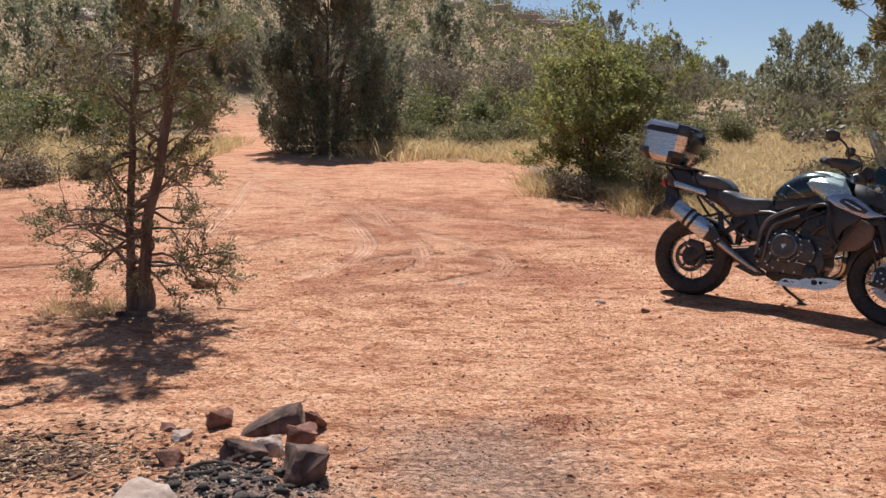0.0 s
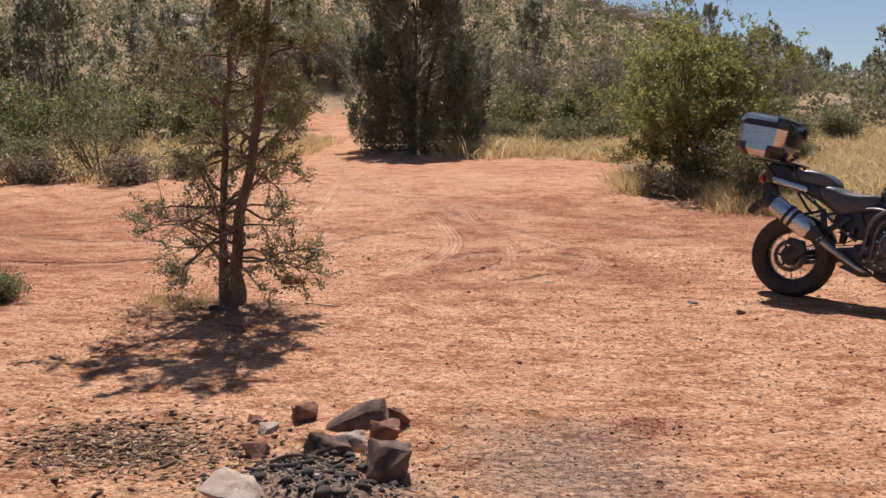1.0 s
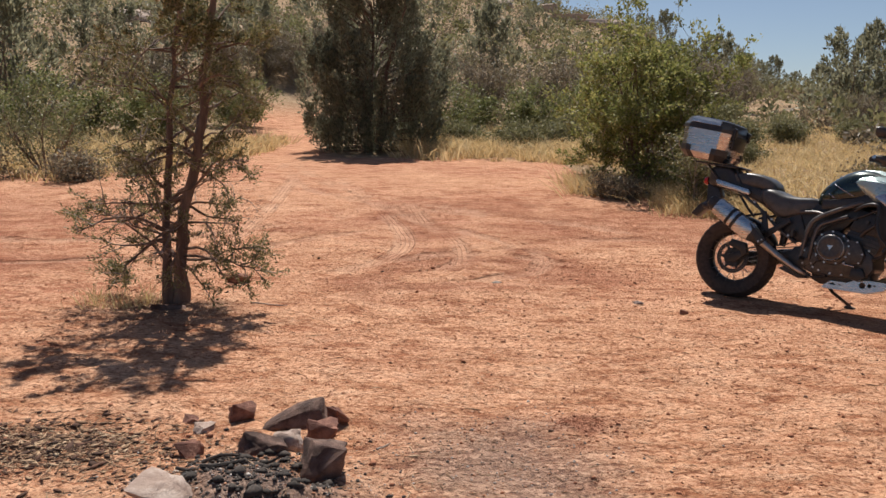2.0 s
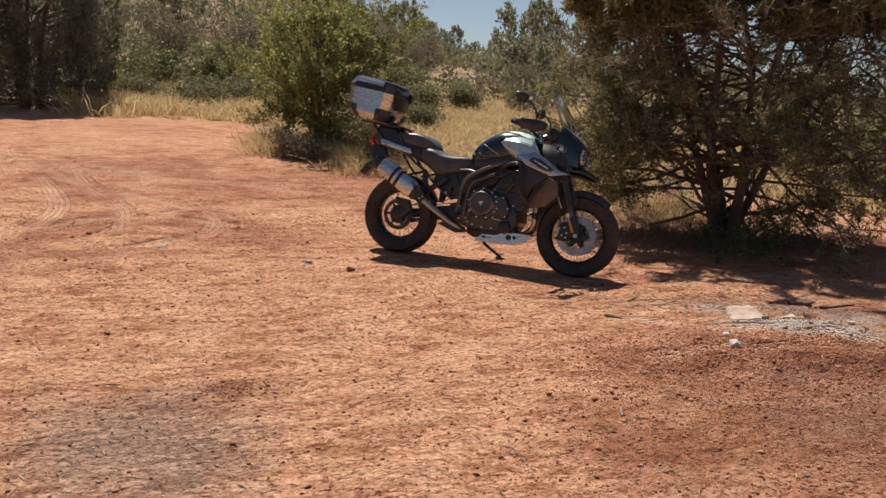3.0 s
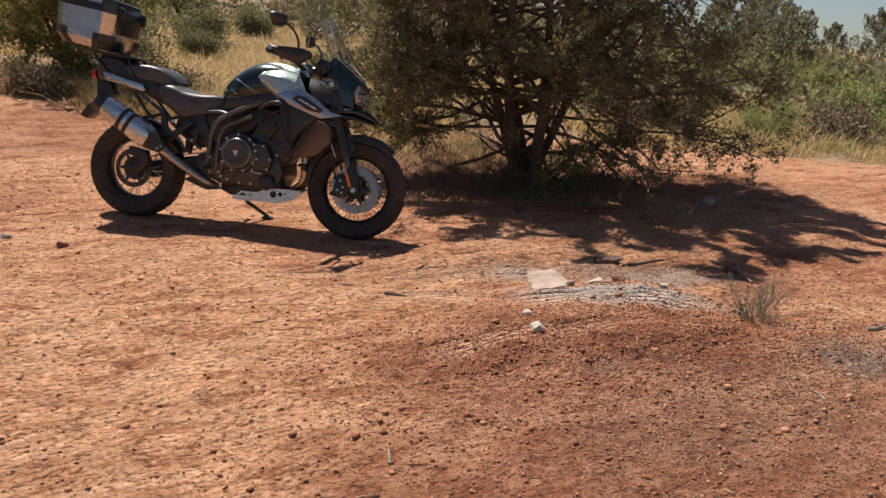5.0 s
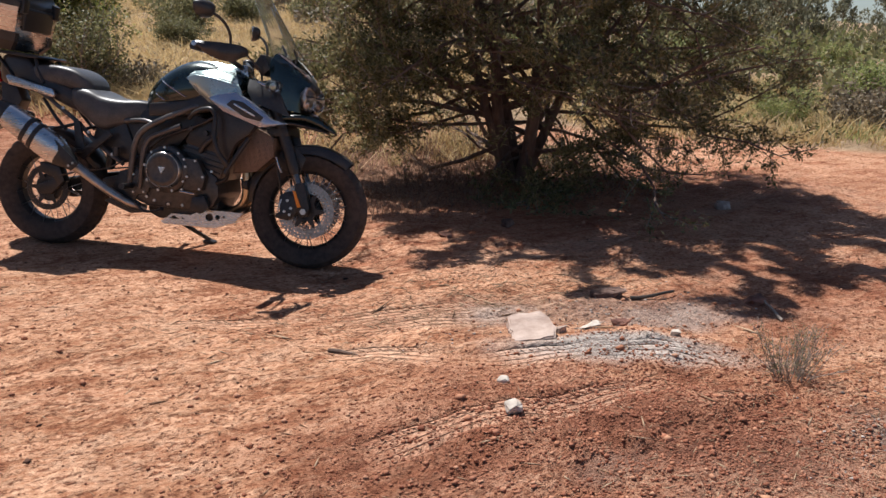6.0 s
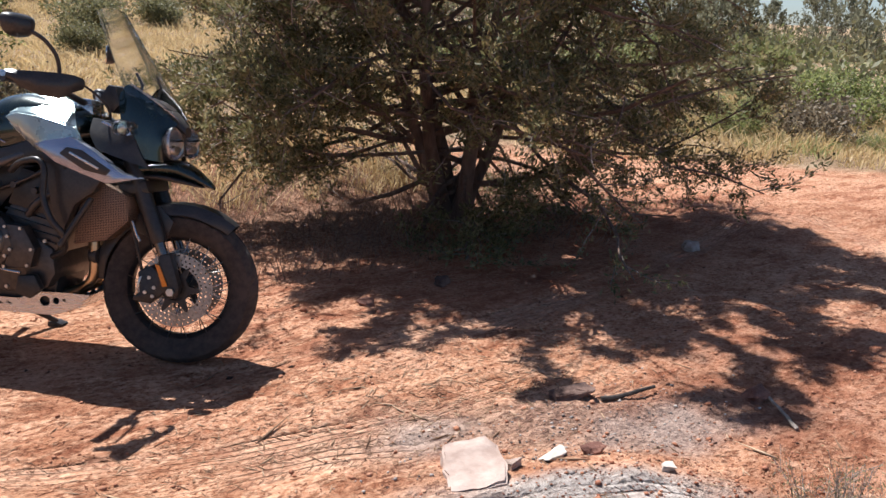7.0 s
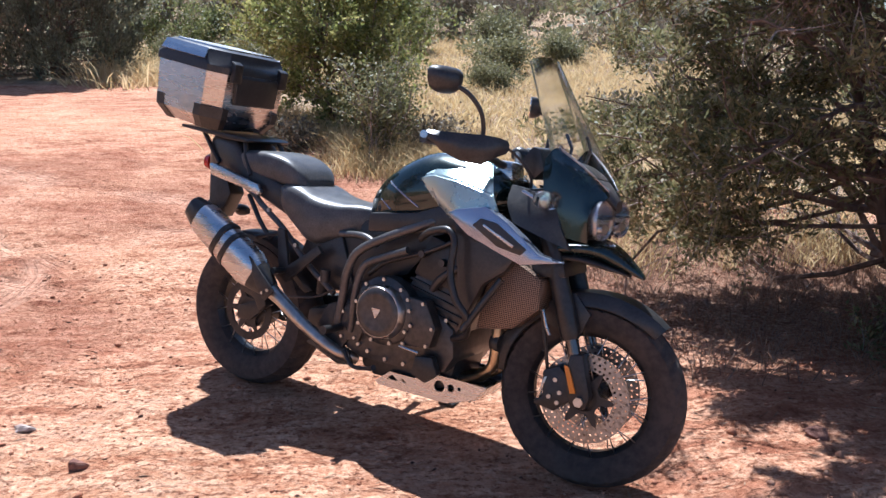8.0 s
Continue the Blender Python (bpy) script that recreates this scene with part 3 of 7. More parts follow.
def juniper(name, matrix, label, seed, tall, wide, stems=3, limbs=46, twigs=9, leaves=16, size=0.055, profile=None, stem_r=0.07, low=0.12,
            dead=0, material=None, lean=0.25, tag="juniper tree", group="", far=False, bias=1.1, thick=1, clump=0.11, twig_len=0.42, tips=0.25, arms=(), top_size=1.0, gone=0.0, broad=0.30, crook=0.15, forks=(5, 6)):
    """A juniper: crooked stems, limbs that leave them on all sides, twigs with sprays of scale leaves."""
    rng = np.random.default_rng(seed)
    tree = empty(name, matrix, label, tag, group)
    profile = profile or ((0.0, 0.55), (0.2, 0.95), (0.45, 1.0), (0.75, 0.7), (1.0, 0.15))
    px, py = zip(*profile)
    trunk, boughs, fine = [], [], Grown()
    lines = []
    for pts, r in (stems if hasattr(stems, "__len__") else ()):
        pts = np.array([tuple(q) for q in rounded(pts, 4)])
        pts[:, :2] += rng.normal(size=(len(pts), 2)) * 0.008
        rad = r * np.linspace(1, 0.15, len(pts)) ** 0.8
        rad[:3] *= (1.7, 1.35, 1.1)
        trunk.append((pts, rad))
        lines.append((pts, rad))
    for k in range(0 if lines else stems):
        a = 2 * math.pi * k / stems + rng.uniform(0, 1)
        lo = lean * rng.uniform(0.4, 1.2) if stems > 1 else 0.04
        pts, _ = bent_line(rng, (0.05 * math.cos(a), 0.05 * math.sin(a), -0.05), (lo * math.cos(a), lo * math.sin(a), 1), tall * rng.uniform(0.8, 0.97), 12, 0.09, 0.03)
        rad = stem_r * rng.uniform(0.75, 1.1) * np.linspace(1, 0.12, len(pts)) ** 0.9
        rad[0] *= 1.5
        trunk.append((pts, rad))
        lines.append((pts, rad))
    for k in range(limbs):
        pts, rad = lines[k % len(lines)]
        f = low + (1 - low) * rng.uniform(0, 1) ** bias
        i = f * (len(pts) - 1)
        j = min(int(i), len(pts) - 2)
        p = pts[j] + (pts[j + 1] - pts[j]) * (i - j)
        a = rng.uniform(0, 2 * math.pi)
        reach = wide * np.interp(p[2] / tall, px, py) * rng.uniform(0.72, 1.12)
        out = np.array((math.cos(a), math.sin(a), 0))
        length = max(reach - (p * (1, 1, 0)) @ out, 0.15)
        limb, end = bent_line(rng, p, out + np.array((0, 0, rng.uniform(-0.15, 0.75))), length * (1 + crook * 0.5), 7, crook, -0.03)
        r0 = max(0.005, min(rad[j] * 0.5, 0.008 + 0.011 * length))
        boughs.append((limb, r0 * np.linspace(1, 0.2, 8)))
        bare = k < dead or (p[2] < 0.3 * tall and rng.uniform() < gone)
        grow_twigs(fine, rng, limb, twigs, tips, twig_len, bare)
    for az, z0, length, rise, leafy_from in arms:
        pts, rad = lines[0]
        p = np.array([np.interp(z0, pts[:, 2], pts[:, c]) for c in range(3)])
        limb, end = bent_line(rng, p, (math.cos(radians(az)), math.sin(radians(az)), rise), length * 1.1, 7, 0.24, -0.02)
        boughs.append((limb, np.linspace(0.35, 0.07, 8) * rad[0] / 1.6))
        for j in range(forks[0]):
            h = rng.integers(2, 6)
            side, _ = bent_line(rng, limb[h], unit(limb[h + 1] - limb[h]) + rng.normal(size=3) * (0.5, 0.5, 0.3), length * rng.uniform(0.25, 0.5), 7, 0.16, -0.03)
            boughs.append((side, np.linspace(0.13, 0.045, 8) * rad[0] / 1.6))
            grow_twigs(fine, rng, side, forks[1], leafy_from * 0.75, twig_len * 0.8, False)
        grow_twigs(fine, rng, limb, forks[1] + 3, leafy_from, twig_len, False)

    for pts, rad in trunk:
        tube("trunk", pts, rad, MAT_BARK, tree, 10)
    if far:
        rest = Grown()
        rest.wood = boughs
        tagged(put("branch_mass", rest.mesh("branch_mass", 5), MAT_BARK, tree), kind="stuff")
    else:
        for pts, rad in boughs:
            tube("branch", pts, rad, MAT_BARK, tree, 5)
    if not far:
        tagged(put("twig_mass", fine.mesh("twig_mass", 4), MAT_TWIG, tree, "fine bare grey twigs"), kind="stuff")
    spots = np.array(fine.spots)
    many = np.where(spots[:, 2] > tall * 0.55, leaves * thick, leaves)
    spots, ways = np.repeat(spots, many, 0), np.repeat(np.array(fine.ways), many, 0)
    n = len(spots)
    spots = spots + rng.normal(size=(n, 3)) * clump * rng.uniform(0.2, 1.0, (n, 1))
    ways = ways * 0.6 + rng.normal(size=(n, 3)) * 0.55 + np.array((0, 0, 0.25))
    tagged(put("crown", blade_mesh("crown", blades(spots, ways, np.where(spots[:, 2:] > tall * 0.55, size * top_size, size), np.where(spots[:, 2:] > tall * 0.55, size * top_size, size) * broad, rng)), material or MAT_JUNIPER, tree, "dense scale-leaved green sprays"), kind="stuff")
    if fine.dead and not far:
        d, w = (np.repeat(np.array(c), 8, 0) for c in zip(*fine.dead))
        d = d + rng.normal(size=d.shape) * 0.05
        tagged(put("dead_sprays", blade_mesh("dead_sprays", blades(d, w + rng.normal(size=d.shape) * 0.6, 0.06, 0.006, rng)), MAT_DEAD, tree, "brown dead twiglets"), kind="stuff")
    return tree


def plumed_juniper(name, matrix, label, seed, tall, wide, plumes=170, each=230, size=0.085, profile=None, group="", material=None, stems=4, lift=0.35, plume=(0.7, 1.35), fat=0.25, lean=0.3):
    """A dense juniper seen from afar: upright plumes of sprays packed round a few stems, ragged at the outline."""
    rng = np.random.default_rng(seed)
    tree = empty(name, matrix, label, "juniper tree", group)
    px, py = zip(*(profile or ((0.0, 0.75), (0.1, 1.0), (0.35, 1.0), (0.6, 0.8), (0.85, 0.5), (1.0, 0.2))))
    limbs = Grown()
    for k in range(stems):
        a = 2 * math.pi * k / stems + rng.uniform(0, 1)
        pts, _ = bent_line(rng, (0.12 * math.cos(a), 0.12 * math.sin(a), -0.08), (lean * math.cos(a), lean * math.sin(a), 1), tall * 0.62, 9, 0.10, 0.02)
        tube("trunk", pts, 0.016 * tall * np.linspace(1, 0.12, 10), MAT_BARK, tree, 8)
    c, w = [], []
    for k in range(plumes):
        f = rng.uniform(0, 1) ** 1.25
        a = rng.uniform(0, 2 * math.pi)
        r = wide * np.interp(f, px, py) * math.sqrt(rng.uniform(0.12, 1.0)) * rng.uniform(0.85, 1.1)
        long = rng.uniform(*plume) * (1 - 0.35 * f)
        base = np.array((r * math.cos(a), r * math.sin(a), lift + f * (tall - lift - long * 0.6) - (0.25 * long if f < 0.12 else 0.0)))
        axis = unit(np.array((math.cos(a), math.sin(a), 0)) * rng.uniform(0.1, 0.65) * (1 + 2.0 * max(0.0, 0.25 - f)) * r / wide + np.array((0, 0, 1)) + rng.normal(size=3) * 0.12)
        stem = np.array([base * (0.15, 0.15, 0.85), base * (0.6, 0.6, 0.95), base, base + axis * long * 0.8])
        limbs.wood.append((stem, np.linspace(0.012, 0.004, 4) * tall / 5))
        u = rng.uniform(0, 1, each) ** 0.8
        girth = fat * long * np.sqrt(np.clip(1 - u, 0.02, 1)) * np.clip(u * 4 + 0.35, 0, 1)
        off = unit(rng.normal(size=(each, 3))) * girth[:, None] * rng.uniform(0.45, 1.08, (each, 1))
        c.append(base + axis * (u * long)[:, None] + off)
        w.append(axis * 0.9 + off / (fat * long) * 0.7 + rng.normal(size=(each, 3)) * 0.35)
    tagged(put("branch_mass", limbs.mesh("branch_mass", 5), MAT_BARK, tree), kind="stuff")
    tagged(put("crown", blade_mesh("crown", blades(np.concatenate(c), np.concatenate(w), size, size * 0.38, rng)), material or MAT_JUNIPER_HAZY, tree, "dense grey-green plumes of scale leaves"), kind="stuff")
    return tree


def shrub(name, matrix, label, seed, tall, wide, stems=16, leaves=9000, size=0.04, broad=0.6, material=None, wood=None, flat=0.75, tag="shrub", group="", gaps=0.35, blob=0.16, far=True, root=0.06, skirt=3, stem_r=1.0):
    """A shrub of many stems from one root, forked, with leaves in clumps at their ends."""
    rng = np.random.default_rng(seed)
    plant = empty(name, matrix, label, tag, group)
    g, ends = Grown(), []
    for k in range(stems):
        first = len(g.wood)
        a, tilt = rng.uniform(0, 2 * math.pi), rng.uniform(0.05, 1.0) ** 0.7
        way = (math.cos(a) * tilt * wide / tall, math.sin(a) * tilt * wide / tall, 1)
        full = tall * (1 - 0.35 * tilt**2) * rng.uniform(0.75, 1.05) * math.sqrt(1 + (tilt * wide / tall) ** 2) * 0.9
        pts, w = bent_line(rng, (root * math.cos(a) * rng.uniform(0.3, 1), root * math.sin(a) * rng.uniform(0.3, 1), -0.03), way, full, 7, 0.10)
        g.wood.append((pts, np.linspace(0.006 + 0.008 * tall, 0.003, 8) * stem_r))
        for q in range(6):
            i = rng.integers(2, 7)
            fork, _ = bent_line(rng, pts[i], unit(pts[i] - pts[i - 1]) + rng.normal(size=3) * 0.55, full * rng.uniform(0.18, 0.4), 4, 0.18)
            g.wood.append((fork, np.linspace(0.002 + 0.003 * tall, 0.002, 5) * stem_r))
            ends += list(fork[1:])
        ends += list(pts[skirt:])
        if not far:
            one = Grown()
            one.wood = g.wood[first:]
            put("stem", one.mesh("stem", 5), wood or MAT_TWIG, plant)
    if far:
        tagged(put("stem_tangle", g.mesh("stem_tangle", 4), wood or MAT_TWIG, plant, "crooked grey-brown stems"), kind="stuff")
    if leaves:
        ends = np.array(ends)
        ends = ends[rng.uniform(size=len(ends)) > gaps]
        pick = rng.integers(0, len(ends), leaves)
        spots = ends[pick] + rng.normal(size=(leaves, 3)) * blob * np.array((1, 1, flat))
        spots[:, 2] = np.maximum(spots[:, 2], 0.02)
        ways = rng.normal(size=(leaves, 3)) + np.array((0, 0, 0.35))
        tagged(put("foliage", blade_mesh("foliage", blades(spots, ways, size, size * broad, rng, 1.5)), material or MAT_LEAF, plant, "small clustered leaves"), kind="stuff")
    return plant


def at_ground(x, y, turn=0.0, scale=1.0, sink=0.0):
    return pose(x, y, ground_z(x, y) - sink, 0, 0, turn) @ Matrix.Diagonal((scale, scale, scale, 1))


def grass(name, label, centres, blades_each, tall, seed, spread_r=0.10, material=None, wide=0.006):
    """Tufts of grass blades on the ground, as one mass."""
    rng = np.random.default_rng(seed)
    c = np.repeat(np.asarray(centres, float), blades_each, 0)
    n = len(c)
    tuft = np.repeat(rng.uniform(0.45, 1.1, len(centres)) * rng.choice((0.7, 1.0, 1.3), len(centres)), blades_each)
    xy = c[:, :2] + rng.normal(size=(n, 2)) * spread_r * tuft[:, None]
    z = height(xy[:, 0], xy[:, 1])
    start = np.stack([xy[:, 0], xy[:, 1], z - 0.01], 1)
    lean = rng.normal(size=(n, 2)) * 0.32 + (xy - c[:, :2]) * 1.6
    way = np.concatenate([lean, np.ones((n, 1))], 1)
    h = tall * tuft[:, None] * rng.uniform(0.45, 1.15, (n, 1))
    side = unit(np.cross(way, rng.normal(size=(n, 3)))) * wide * rng.uniform(0.6, 1.5, (n, 1))
    mid = start + way * h * 0.55
    tip = start + way * h + np.concatenate([lean * h * 0.5, -0.12 * h * np.abs(lean[:, :1])], 1)
    v = np.stack([start - side, start + side, mid + side * 0.8, mid - side * 0.8, tip], 1).reshape(-1, 3)
    i = np.arange(n)[:, None] * 5
    quads, tris = i + np.array([[0, 1, 2, 3]]), i + np.array([[3, 2, 4]])
    me = bpy.data.meshes.new(name)
    me.vertices.add(n * 5)
    me.vertices.foreach_set("co", v.astype(np.float32).ravel())
    me.loops.add(n * 7)
    me.loops.foreach_set("vertex_index", np.concatenate([quads, tris], 1).astype(np.int32).ravel())
    me.polygons.add(n * 2)
    st = np.stack([np.arange(n) * 7, np.arange(n) * 7 + 4], 1).ravel()
    me.polygons.foreach_set("loop_start", st.astype(np.int32))
    me.update(calc_edges=True)
    ob = put(name, me, material or MAT_STRAW)
    return tagged(ob, label, "grass", kind="stuff")


def scatter(rng, n, x0, x1, y0, y1, keep=None):
    p = rng.uniform((x0, y0), (x1, y1), (n, 2))
    return p if keep is None else p[keep(p[:, 0], p[:, 1])]


# ---------- the plants of the place ----------
juniper("juniper_tree", at_ground(5.6, 7.40), "wide dark green juniper with low drooping branches on red soil", 11,
        3.9, 2.1, stems=6, limbs=160, twigs=8, leaves=20, size=0.045, stem_r=0.065, low=0.06, dead=24, lean=0.30, clump=0.046, twig_len=0.36, bias=0.85, thick=4, tips=0.28, top_size=1.7, gone=0.45, crook=0.27,
        profile=((0.0, 0.8), (0.12, 1.0), (0.35, 0.95), (0.6, 0.68), (0.8, 0.50), (1.0, 0.32)),
        arms=((-4, 0.75, 1.9, 0.14, 0.65), (-12, 0.6, 2.1, 0.08, 0.7), (6, 1.1, 2.2, 0.12, 0.6), (-20, 1.2, 2.0, 0.10, 0.6), (14, 0.5, 1.7, -0.02, 0.7), (-30, 0.45, 1.6, 0.05, 0.6), (-8, 1.5, 2.2, 0.15, 0.5),
              (180, 0.5, 1.9, 0.10, 0.3), (215, 0.35, 1.8, 0.03, 0.25), (248, 0.40, 1.4, 0.04, 0.25), (198, 0.22, 1.6, 0.02, 0.25), (228, 0.25, 1.3, 0.0, 0.25), (268, 0.3, 1.1, 0.0, 0.3), (165, 0.8, 2.1, 0.15, 0.3), (195, 0.7, 2.0, 0.12, 0.3), (205, 1.1, 2.0, 0.15, 0.3), (150, 1.2, 2.0, 0.15, 0.3), (185, 1.6, 2.1, 0.2, 0.3), (232, 0.7, 1.8, 0.08, 0.3),
              (270, 0.9, 1.6, 0.1, 0.3), (222, 1.4, 2.0, 0.15, 0.3), (240, 1.0, 1.9, 0.1, 0.3),
              (0, 2.3, 1.5, 0.15, 0.15), (-25, 2.4, 1.25, 0.12, 0.15), (-50, 2.3, 1.1, 0.12, 0.15), (-85, 2.4, 0.7, 0.12, 0.15), (20, 2.4, 1.4, 0.15, 0.15), (-40, 2.0, 1.3, 0.15, 0.15),
              (140, 1.3, 2.0, 0.25, 0.2), (150, 1.7, 2.05, 0.25, 0.2), (160, 2.0, 1.95, 0.3, 0.2), (135, 2.2, 1.7, 0.2, 0.1), (148, 2.5, 1.6, 0.15, 0.1), (152, 0.8, 2.0, 0.15, 0.25), (146, 1.5, 1.9, 0.2, 0.15), (155, 1.0, 2.0, 0.15, 0.25)))
juniper("juniper_tree", at_ground(-2.36, 5.92), "young sparse juniper with two slender bare trunks", 23,
        3.5, 0.66, stems=((((-0.02, 0, -0.05), (-0.05, 0.02, 0.5), (0.0, 0.03, 1.03), (0.03, 0.02, 1.5), (0.08, 0.05, 2.0), (0.12, 0.06, 2.5)), 0.036),
                          (((0.05, 0, -0.05), (0.10, -0.02, 0.54), (0.22, -0.03, 1.04), (0.28, -0.02, 1.44), (0.36, 0.0, 2.0), (0.44, 0.0, 2.7), (0.48, 0.02, 3.4)), 0.046)),
        limbs=88, twigs=5, leaves=14, size=0.034, low=0.08, clump=0.028, tips=0.42, gone=0.3, forks=(3, 3), thick=3, top_size=1.2, crook=0.24,
        profile=((0.0, 0.5), (0.12, 0.95), (0.22, 0.85), (0.3, 0.75), (0.45, 1.0), (0.7, 0.85), (1.0, 0.2)), twig_len=0.22, bias=0.72,
        arms=((178, 0.30, 0.72, 0.55, 0.5), (0, 0.35, 0.95, 0.28, 0.4), (-10, 0.30, 0.8, 0.12, 0.4), (8, 0.75, 0.95, 0.10, 0.4), (2, 1.0, 0.9, 0.35, 0.4), (190, 0.45, 0.6, 0.35, 0.5)))
plumed_juniper("juniper_tree", at_ground(-3.45, 21.5), "tall dense dark juniper with its skirt on the ground", 31, 6.3, 1.75, plumes=330, each=260, size=0.105, lift=0.10, fat=0.38, plume=(0.6, 1.15), lean=0.14,
               profile=((0.0, 0.85), (0.10, 1.05), (0.3, 1.05), (0.5, 0.92), (0.7, 0.70), (0.85, 0.45), (1.0, 0.2)))
SLOPE = "junipers on the slope"
mid_a = plumed_juniper("juniper_tree", at_ground(-16.5, 25.5), "grey-green juniper among dry scrub on the slope", 41, 4.6, 1.6, plumes=70, each=64, size=0.23, lift=0.1, fat=0.36, group=SLOPE, stems=3)
mid_b = plumed_juniper("juniper_tree", at_ground(14.5, 36), "rounded dark juniper among dry scrub on the slope", 43, 3.6, 1.75, plumes=62, each=64, size=0.23, lift=0.1, fat=0.38, group=SLOPE, stems=4,
                       profile=((0.0, 0.9), (0.2, 1.05), (0.5, 1.0), (0.8, 0.75), (1.0, 0.4)))
rng = np.random.default_rng(90)


def by_angle(az, d, ex=0.0, ey=0.0):
    return ex + d * math.sin(radians(az)), ey + d * math.cos(radians(az))


for az, d, sc, kind in ((-22, 34, 1.0, 0), (-27, 40, 1.1, 1), (-33, 36, 1.15, 0), (-38, 30, 1.0, 0), (-18, 44, 1.1, 1), (-12, 46, 1.2, 0), (-8, 40, 0.95, 1), (-1.5, 38, 1.0, 0), (1.5, 64, 1.0, 1),
                        (2.2, 92, 1.25, 0), (0.2, 95, 1.2, 1), (-4.0, 90, 1.2, 1), (8.5, 96, 1.1, 1), (10.0, 88, 1.2, 0), (11.5, 92, 1.1, 1), (12.8, 84, 1.0, 0), (14.0, 78, 1.1, 1), (15.3, 70, 1.1, 0), (16.0, 60, 1.0, 1),
                        (16.9, 84, 1.1, 0), (18.2, 88, 1.1, 1), (19.6, 96, 1.0, 0), (13.6, 48, 1.0, 1), (20.8, 64, 1.1, 1), (23.0, 48, 1.1, 0), (25.5, 40, 1.1, 1), (28, 46, 1.2, 0), (34, 60, 1.1, 1),
                        (44.5, 46, 0.8, 1), (47.5, 40, 0.85, 0), (50.5, 44, 1.15, 1), (54.0, 62, 1.2, 0), (58, 50, 1.1, 1), (63, 42, 1.0, 0), (40, 52, 1.1, 0), (-45, 34, 1.1, 1), (-55, 30, 1.0, 0), (71, 36, 1.0, 1), (48.6, 47, 1.1, 1), (50.2, 52, 1.1, 0), (51.6, 46, 1.05, 1), (56.4, 60, 1.5, 0), (61.2, 46, 1.3, 1)):
    px, py = by_angle(az, d)
    copy_thing((mid_a, mid_b)[kind], at_ground(px, py, float(rng.uniform(0, 360)), sc * float(rng.uniform(0.85, 1.12)) * (0.68 if d > 58 else 0.9), 0.1))

# leafy shrubs beyond the bike and round the clearing
juniper("leafy_shrub", at_ground(2.25, 13.7), "bright green leafy shrub among dry grass", 51, 2.65, 1.12, stems=9, limbs=120, twigs=7, leaves=13, size=0.055, broad=0.62,
        stem_r=0.032, low=0.02, lean=0.42, clump=0.058, tips=0.42, crook=0.34, material=MAT_LEAF, tag="shrub", profile=((0.0, 0.75), (0.2, 1.05), (0.45, 1.0), (0.7, 0.68), (0.9, 0.4), (1.0, 0.25)))
shrub("leafy_shrub", at_ground(2.72, 11.6, 40), "dull green upright shrub in dry grass", 52, 1.25, 0.36, stems=14, leaves=4200, size=0.042, material=MAT_LEAF_DULL, blob=0.075, gaps=0.45, far=False, skirt=4)
BACK = "shrubs at the back of the clearing"
green_a = shrub("green_shrub", at_ground(-1.6, 25.0), "yellow-green shrub behind dry grass", 53, 1.95, 1.5, stems=22, leaves=7000, size=0.085, blob=0.13, group=BACK, gaps=0.5, root=0.4, material=MAT_LEAF_MIX)
dull_a = shrub("brown_shrub", at_ground(-1.0, 30.0), "grey-brown half-bare desert shrub", 54, 3.1, 2.0, stems=26, leaves=7000, size=0.10, broad=0.38, material=MAT_BROWN, blob=0.20, group=BACK, gaps=0.25)
sage_a = shrub("sage_shrub", at_ground(0.2, 21.6), "low grey-green sage shrub", 55, 0.9, 1.1, stems=20, leaves=5000, size=0.07, material=MAT_LEAF_DULL, blob=0.14, group=BACK, gaps=0.1)
for ob, x, y, sc in ((dull_a, -9.6, 36.5, 0.9), (dull_a, -11.2, 37.5, 1.0), (dull_a, -8.2, 38.5, 1.0), (dull_a, -12.6, 36.0, 0.9), (green_a, -10.4, 39.0, 1.2), (green_a, 0.6, 25.6, 0.95), (green_a, 2.6, 25.0, 1.05), (green_a, 4.2, 27.0, 1.0), (green_a, -12.2, 21.5, 1.15), (green_a, -10.2, 22.6, 1.0), (green_a, -14.5, 20.5, 1.1), (green_a, -9.0, 27.5, 1.0),
                     (dull_a, 1.6, 30.5, 1.0), (dull_a, 4.0, 31.5, 0.95), (dull_a, -3.5, 33.0, 1.05), (dull_a, 6.4, 33, 0.9), (dull_a, 8.6, 34.0, 0.7), (dull_a, -13, 29, 1.0), (dull_a, 9.5, 40.0, 0.8),
                     (sage_a, 1.4, 22.3, 1.1), (sage_a, -1.2, 22.5, 0.9), (sage_a, 6.2, 22.5, 1.1), (sage_a, 8.2, 25.0, 1.0), (sage_a, 10.5, 26.0, 0.9), (sage_a, 7.4, 30.0, 1.3), (sage_a, -10.5, 15.5, 0.8), (sage_a, -12.5, 16.8, 1.0),
                     (sage_a, -4.2, 5.8, 0.30), (sage_a, 5.2, 18.6, 0.7), (sage_a, 12.5, 31, 1.2), (dull_a, 12.0, 29.0, 0.5), (dull_a, 15.0, 33.0, 0.55), (dull_a, 10.0, 37.0, 0.7)):
    copy_thing(ob, at_ground(x, y, float(rng.uniform(0, 360)), sc))
bare = shrub("bare_shrub", at_ground(-8.3, 14.3), "nearly bare grey shrub with crooked dark stems", 56, 1.55, 1.5, stems=14, leaves=3800, size=0.05, material=MAT_LEAF_DULL, blob=0.2, gaps=0.3, wood=MAT_BARK, far=False)
copy_thing(bare, at_ground(-11.8, 14.6, 120, 0.9))
